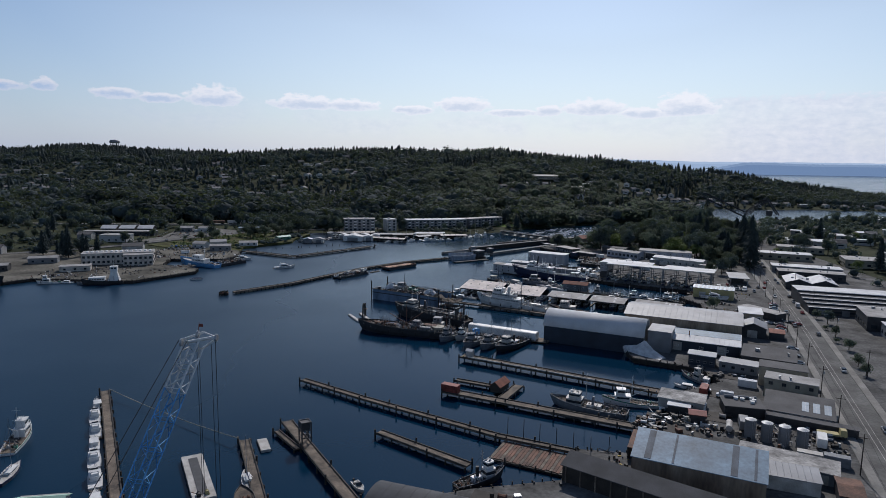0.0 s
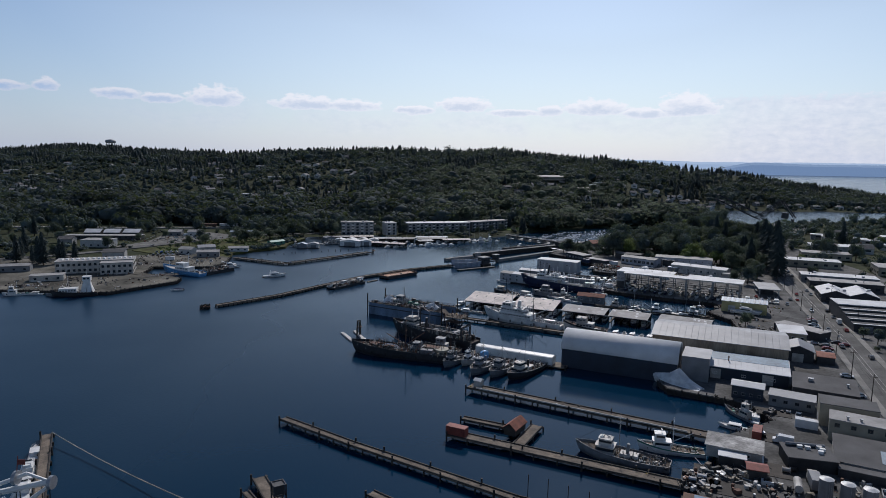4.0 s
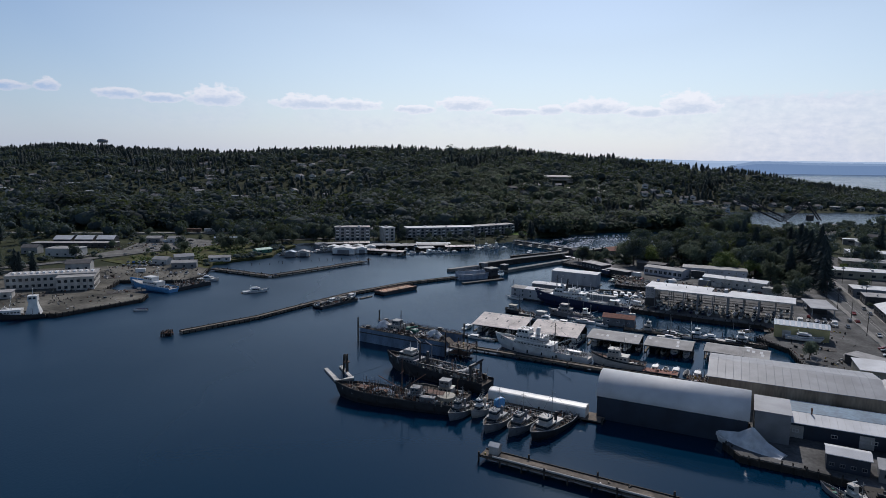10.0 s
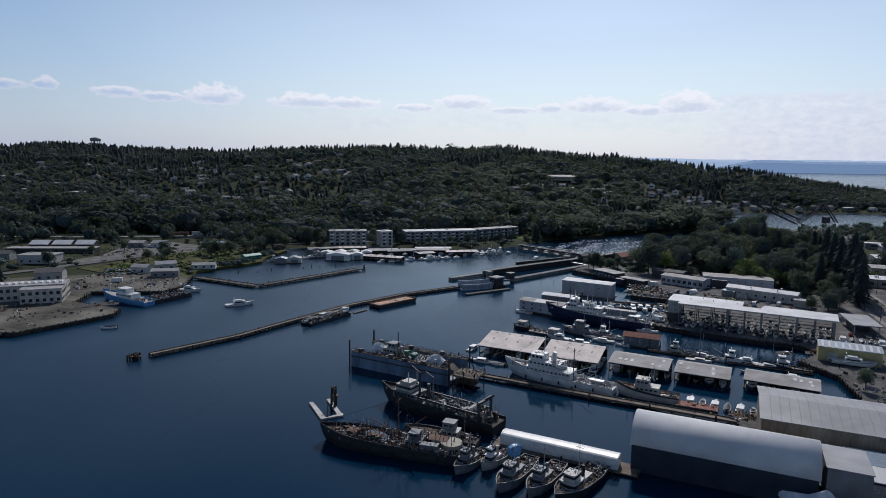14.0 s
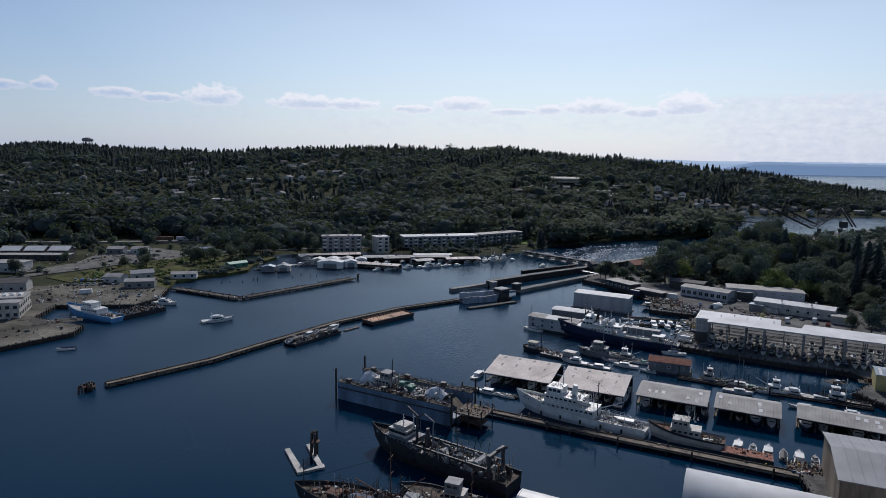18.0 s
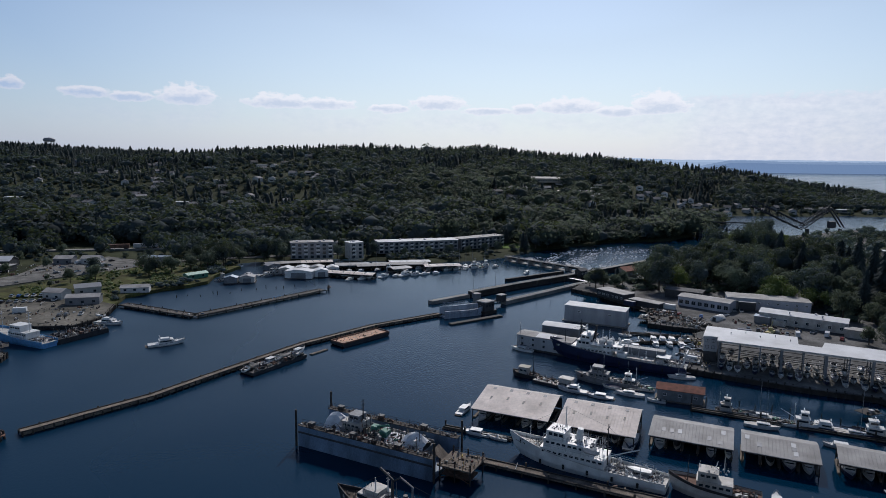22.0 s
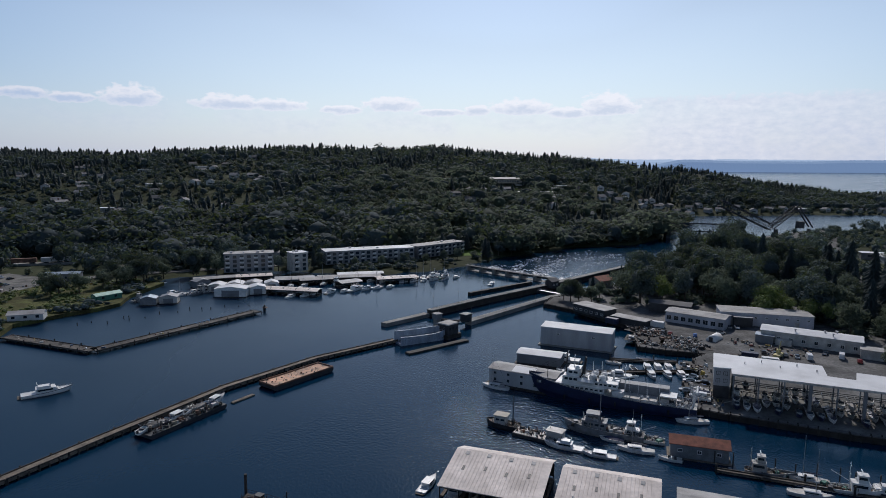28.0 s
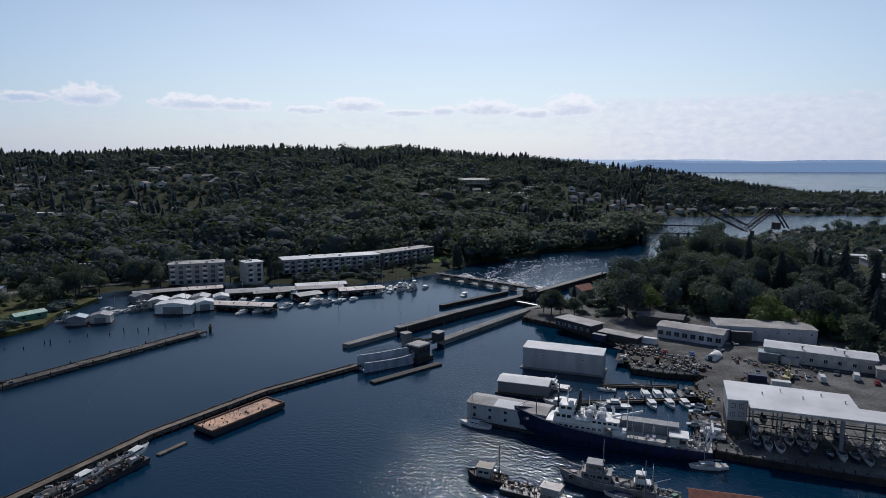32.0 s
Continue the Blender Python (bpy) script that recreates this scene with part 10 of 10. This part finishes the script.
litter([(58, 176), (66, 172), (86, 172), (88, 180), (84, 186), (74, 188), (62, 184)], 420, 0.8, 701, "strewn gear, pallets and parts in the boatyard", m=JUNK)
litter([(86, 176), (88, 168), (104, 160), (114, 160), (118, 176), (100, 182)], 260, 0.7, 702, "strewn gear and parts by the tanks", m=JUNK)
litter([(110, 484), (131, 471), (140, 478), (136, 496), (124, 512), (118, 510)], 1500, 0.6, 703, "dark rubble, timber and scrap on the pier", tall=1.4, m=JUNK)
litter([(100, 418), (108, 412), (112, 420), (120, 440), (128, 462), (122, 462), (112, 438)], 420, 0.7, 704, "strewn gear along the quay")
litter([(112, 416), (150, 395), (176, 384), (182, 392), (124, 432)], 420, 0.5, 705, "stands, trolleys and gear below the storage roof", tall=0.9)
litter([(130, 300), (150, 292), (190, 380), (176, 384), (146, 345)], 420, 0.6, 706, "strewn gear beside the parking")
litter([(-255, 392), (-190, 390), (-168, 422), (-172, 432), (-200, 446), (-205, 470), (-260, 430)], 520, 0.6, 707, "strewn gear on the old quay", m=JUNK)
litter([(-200, 474), (-165, 478), (-160, 494), (-168, 516), (-225, 530), (-235, 500)], 420, 0.6, 708, "strewn gear on the old quay", m=JUNK)
litter([(-345, 590), (-240, 585), (-215, 610), (-160, 640), (-180, 655), (-345, 628)], 520, 0.9, 709, "strewn vehicles and gear by the railway", tall=1.0)
litter([(30, 140), (50, 147), (54, 160), (44, 162), (36, 158)], 160, 0.7, 710, "rusty gear on the dock")
litter([(145, 470), (165, 455), (180, 470), (170, 482), (150, 490)], 320, 0.7, 711, "strewn gear beside the white warehouse")

litter([(-160, 524), (-161, 520), (-114, 496), (-58, 561), (-61, 564), (-114, 500)], 900, 0.5, 712, "rocks and drift along the breakwater", 1.3, 0.8)
litter([(-118, 361), (-115, 363), (-52, 452), (-24, 482), (8, 505), (9, 502), (-23, 478), (-50, 448)], 700, 0.35, 713, "planks and drift along the guide wall", 1.5, 0.7)

litter([(12, 341.6), (49, 322), (96, 299), (97, 302), (50, 326), (13, 345.4)], 420, 0.45, 714, "gear, planks and hoses along the walkway", 1.2, 0.9)
litter([(11, 243.6), (80, 205), (81, 209), (12, 247.4)], 260, 0.4, 715, "ropes and gear along the pier", 1.8, 0.9)
litter([(4, 205.6), (62, 177), (63, 181), (5, 209.4)], 240, 0.4, 716, "ropes and gear along the pier", 1.5, 0.9)


def heap(x, y, rz, L, W, n, seed, z=2.0, mats=None, smax=1.6, label="heap of timber, crates and scrap in the boatyard"):
    t = thing("yard_heap", label, "clutter", x, y, z, rz)
    part("pallet", Geo().box(0, 0, 0, L, W, 0.12), WOODD, t)
    clutter(t, seed, -L * 0.45, L * 0.45, -W * 0.45, W * 0.45, 0.12, int(n * 0.7), mats or [RUST, WOODD, DKGREY, DIRTYW, WOOD, METAL], smax)


for i, (x, y, a, L, W, n) in enumerate(((72, 176, -24, 12, 7, 22), (82, 196, -24, 10, 8, 20), (88, 186, -24, 8, 8, 14), (96, 206, -24, 12, 7, 18), (106, 225, -24, 10, 6, 16), (60, 168, -24, 8, 8, 14),
                                        (116, 492, -30, 16, 10, 16), (124, 503, -40, 16, 9, 14), (126, 484, -30, 12, 9, 10), (134, 478, -28, 10, 6, 16), (118, 505, -60, 10, 6, 14), (108, 436, 60, 8, 5, 12), (118, 456, 60, 10, 5, 16),
                                        (146, 464, -25, 12, 5, 14), (104, 161, -25, 10, 5, 14), (112, 168, -25, 8, 4, 10), (-180, 440, 30, 20, 8, 20), (-225, 425, 20, 16, 8, 16), (-240, 400, 20, 20, 8, 16), (-210, 480, 15, 14, 8, 16), (16, 134, -20, 14, 9, 24), (66, 182, -24, 9, 7, 24), (70, 186, -24, 8, 5, 18),
                                        (152, 372, -27, 6, 4, 8), (140, 372, 20, 6, 5, 10), (160, 345, -27, 10, 4, 10), (91, 288, -26, 4, 8, 10))):
    heap(x, y, a, L, W, n, 200 + i)
for i in range(16):
    x, y = CR.uniform(-300, -180), CR.uniform(480, 620)
    if abs(x + 234) > 10 and edge_distance(np.array([x]), np.array([y]), SOUTH)[0] > 10:
        heap(x, y, CR.uniform(0, 90), CR.uniform(5, 9), 4, 7, 400 + i)
for x, y, a, m_ in ((110, 214, -28, CARS[0]), (100, 158, -28, DIRTYW), (106, 156, -28, NAVYG), (150, 455, -30, WHITE), (146, 462, -30, DBLUE), (92, 207, 60, REDP), (112, 520, -50, DBLUE), (171, 478, -38, DIRTYW), (-200, 500, 15, WHITE), (131, 512, -40, WHITE), (127, 516, -40, RUST)):
    t = thing("container", "steel shipping container in the yard", "container", x, y, 2, a, "yard containers")
    part("body", Geo().box(0, 0, 0, 6, 2.4, 2.5), m_, t)
    part("door", Geo().box(3.02, -0.6, 0.1, 0.06, 1.1, 2.3).box(3.02, 0.6, 0.1, 0.06, 1.1, 2.3), m_, t)
    for i in range(5):
        part("rib", Geo().box(-2.6 + i * 1.3, -1.23, 0.1, 0.2, 0.07, 2.3), m_, t)
for nm, lab, x, y, a, cabm, boxm in (("box_truck", "white box truck parked beside the storage tanks", 108.4, 167, 62, WHITE, WHITE), ("flatbed_truck", "yellow truck parked by the long lean-to", 114.9, 172.8, -20, YELLOW, None), ("box_truck", "pale delivery truck in the boatyard", 92, 178.5, 70, DIRTYW, GREYW)):
    t = thing(nm, lab, "truck", x, y, 2, a)
    part("chassis", Geo().box(0, 0, 0.5, 7.2, 2.2, 0.4), DKGREY, t)
    part("cab", Geo().box(2.7, 0, 0.9, 1.8, 2.3, 1.9, 0, 0.9), cabm, t)
    part("windscreen", Geo().box(3.5, 0, 1.9, 0.16, 1.9, 0.7), GLASS, t)
    part("load_box" if boxm else "flatbed", Geo().box(-1.1, 0, 0.92, 5.4, 2.4, 2.5 if boxm else 0.5), boxm or YELLOW, t)
    for ax in (-2.4, 2.5):
        for b in (-1.05, 1.05):
            part("wheel", Geo().tube((ax, b - 0.15, 0.5), (ax, b + 0.15, 0.5), 0.5, 10), RUBBER, t)
t = thing("yard_wall", "low white concrete wall bounding the boatyard", "wall", 0, 0, 2)
for (xa, ya), (xb, yb) in (((88.2, 196), (79.8, 179.2)), ((79.8, 179.2), (84.4, 178.2))):
    part("segment", Geo().box((xa + xb) / 2, (ya + yb) / 2, 0, math.hypot(xb - xa, yb - ya), 0.5, 0.9, math.degrees(math.atan2(yb - ya, xb - xa))), WHITE, t)
building("yard_hut", "small hut with a red roof among yard gear", "hut", 77.5, 182, -20, 4.4, 4, 2.6, 0.5, DKGREY, REDP, 2, 0.4)
building("yard_hut", "small hut with a white flat roof by the dock shed", "hut", 73.5, 189.6, -24, 6.5, 3.4, 2.4, 0, DKGREY, ROOFW, 2, 0.2)
t = thing("tank_trailer", "pale horizontal tank on a trailer beside the storage tanks", "tank", 87, 176.5, 2, 65)
part("tank", Geo().tube((-2.6, 0, 1.6), (2.6, 0, 1.6), 0.95, 14), DIRTYW, t)
part("frame", Geo().box(0, 0, 0.4, 5.4, 1.6, 0.3), DKGREY, t)
t = thing("yard_crane", "small yellow mobile crane in the boatyard", "crane", 158, 462, 2, 40)
part("chassis", Geo().box(0, 0, 0.5, 6, 2.4, 1.1), YELLOW, t)
part("cab", Geo().box(1.2, 0.4, 1.6, 1.8, 1.4, 1.5, 0, 0.9), YELLOW, t)
part("boom", Geo().tube((-1, 0, 1.8), (2.4, 0, 6.2), 0.22, 6), YELLOW, t)
for a in (-2, 0, 2):
    for b in (-1.2, 1.2):
        part("wheel", Geo().tube((a, b - 0.15, 0.5), (a, b + 0.15, 0.5), 0.5, 10), RUBBER, t)

# the patterns for copies are taken away again
for o in [o for o in bpy.data.objects if "kit" in o and o.parent is None and o.matrix_basis.translation.length < 0.01]:
    for c in (*o.children_recursive, o):
        bpy.data.objects.remove(c)
for o in bpy.data.objects:
    if "kit" in o:
        del o["kit"]
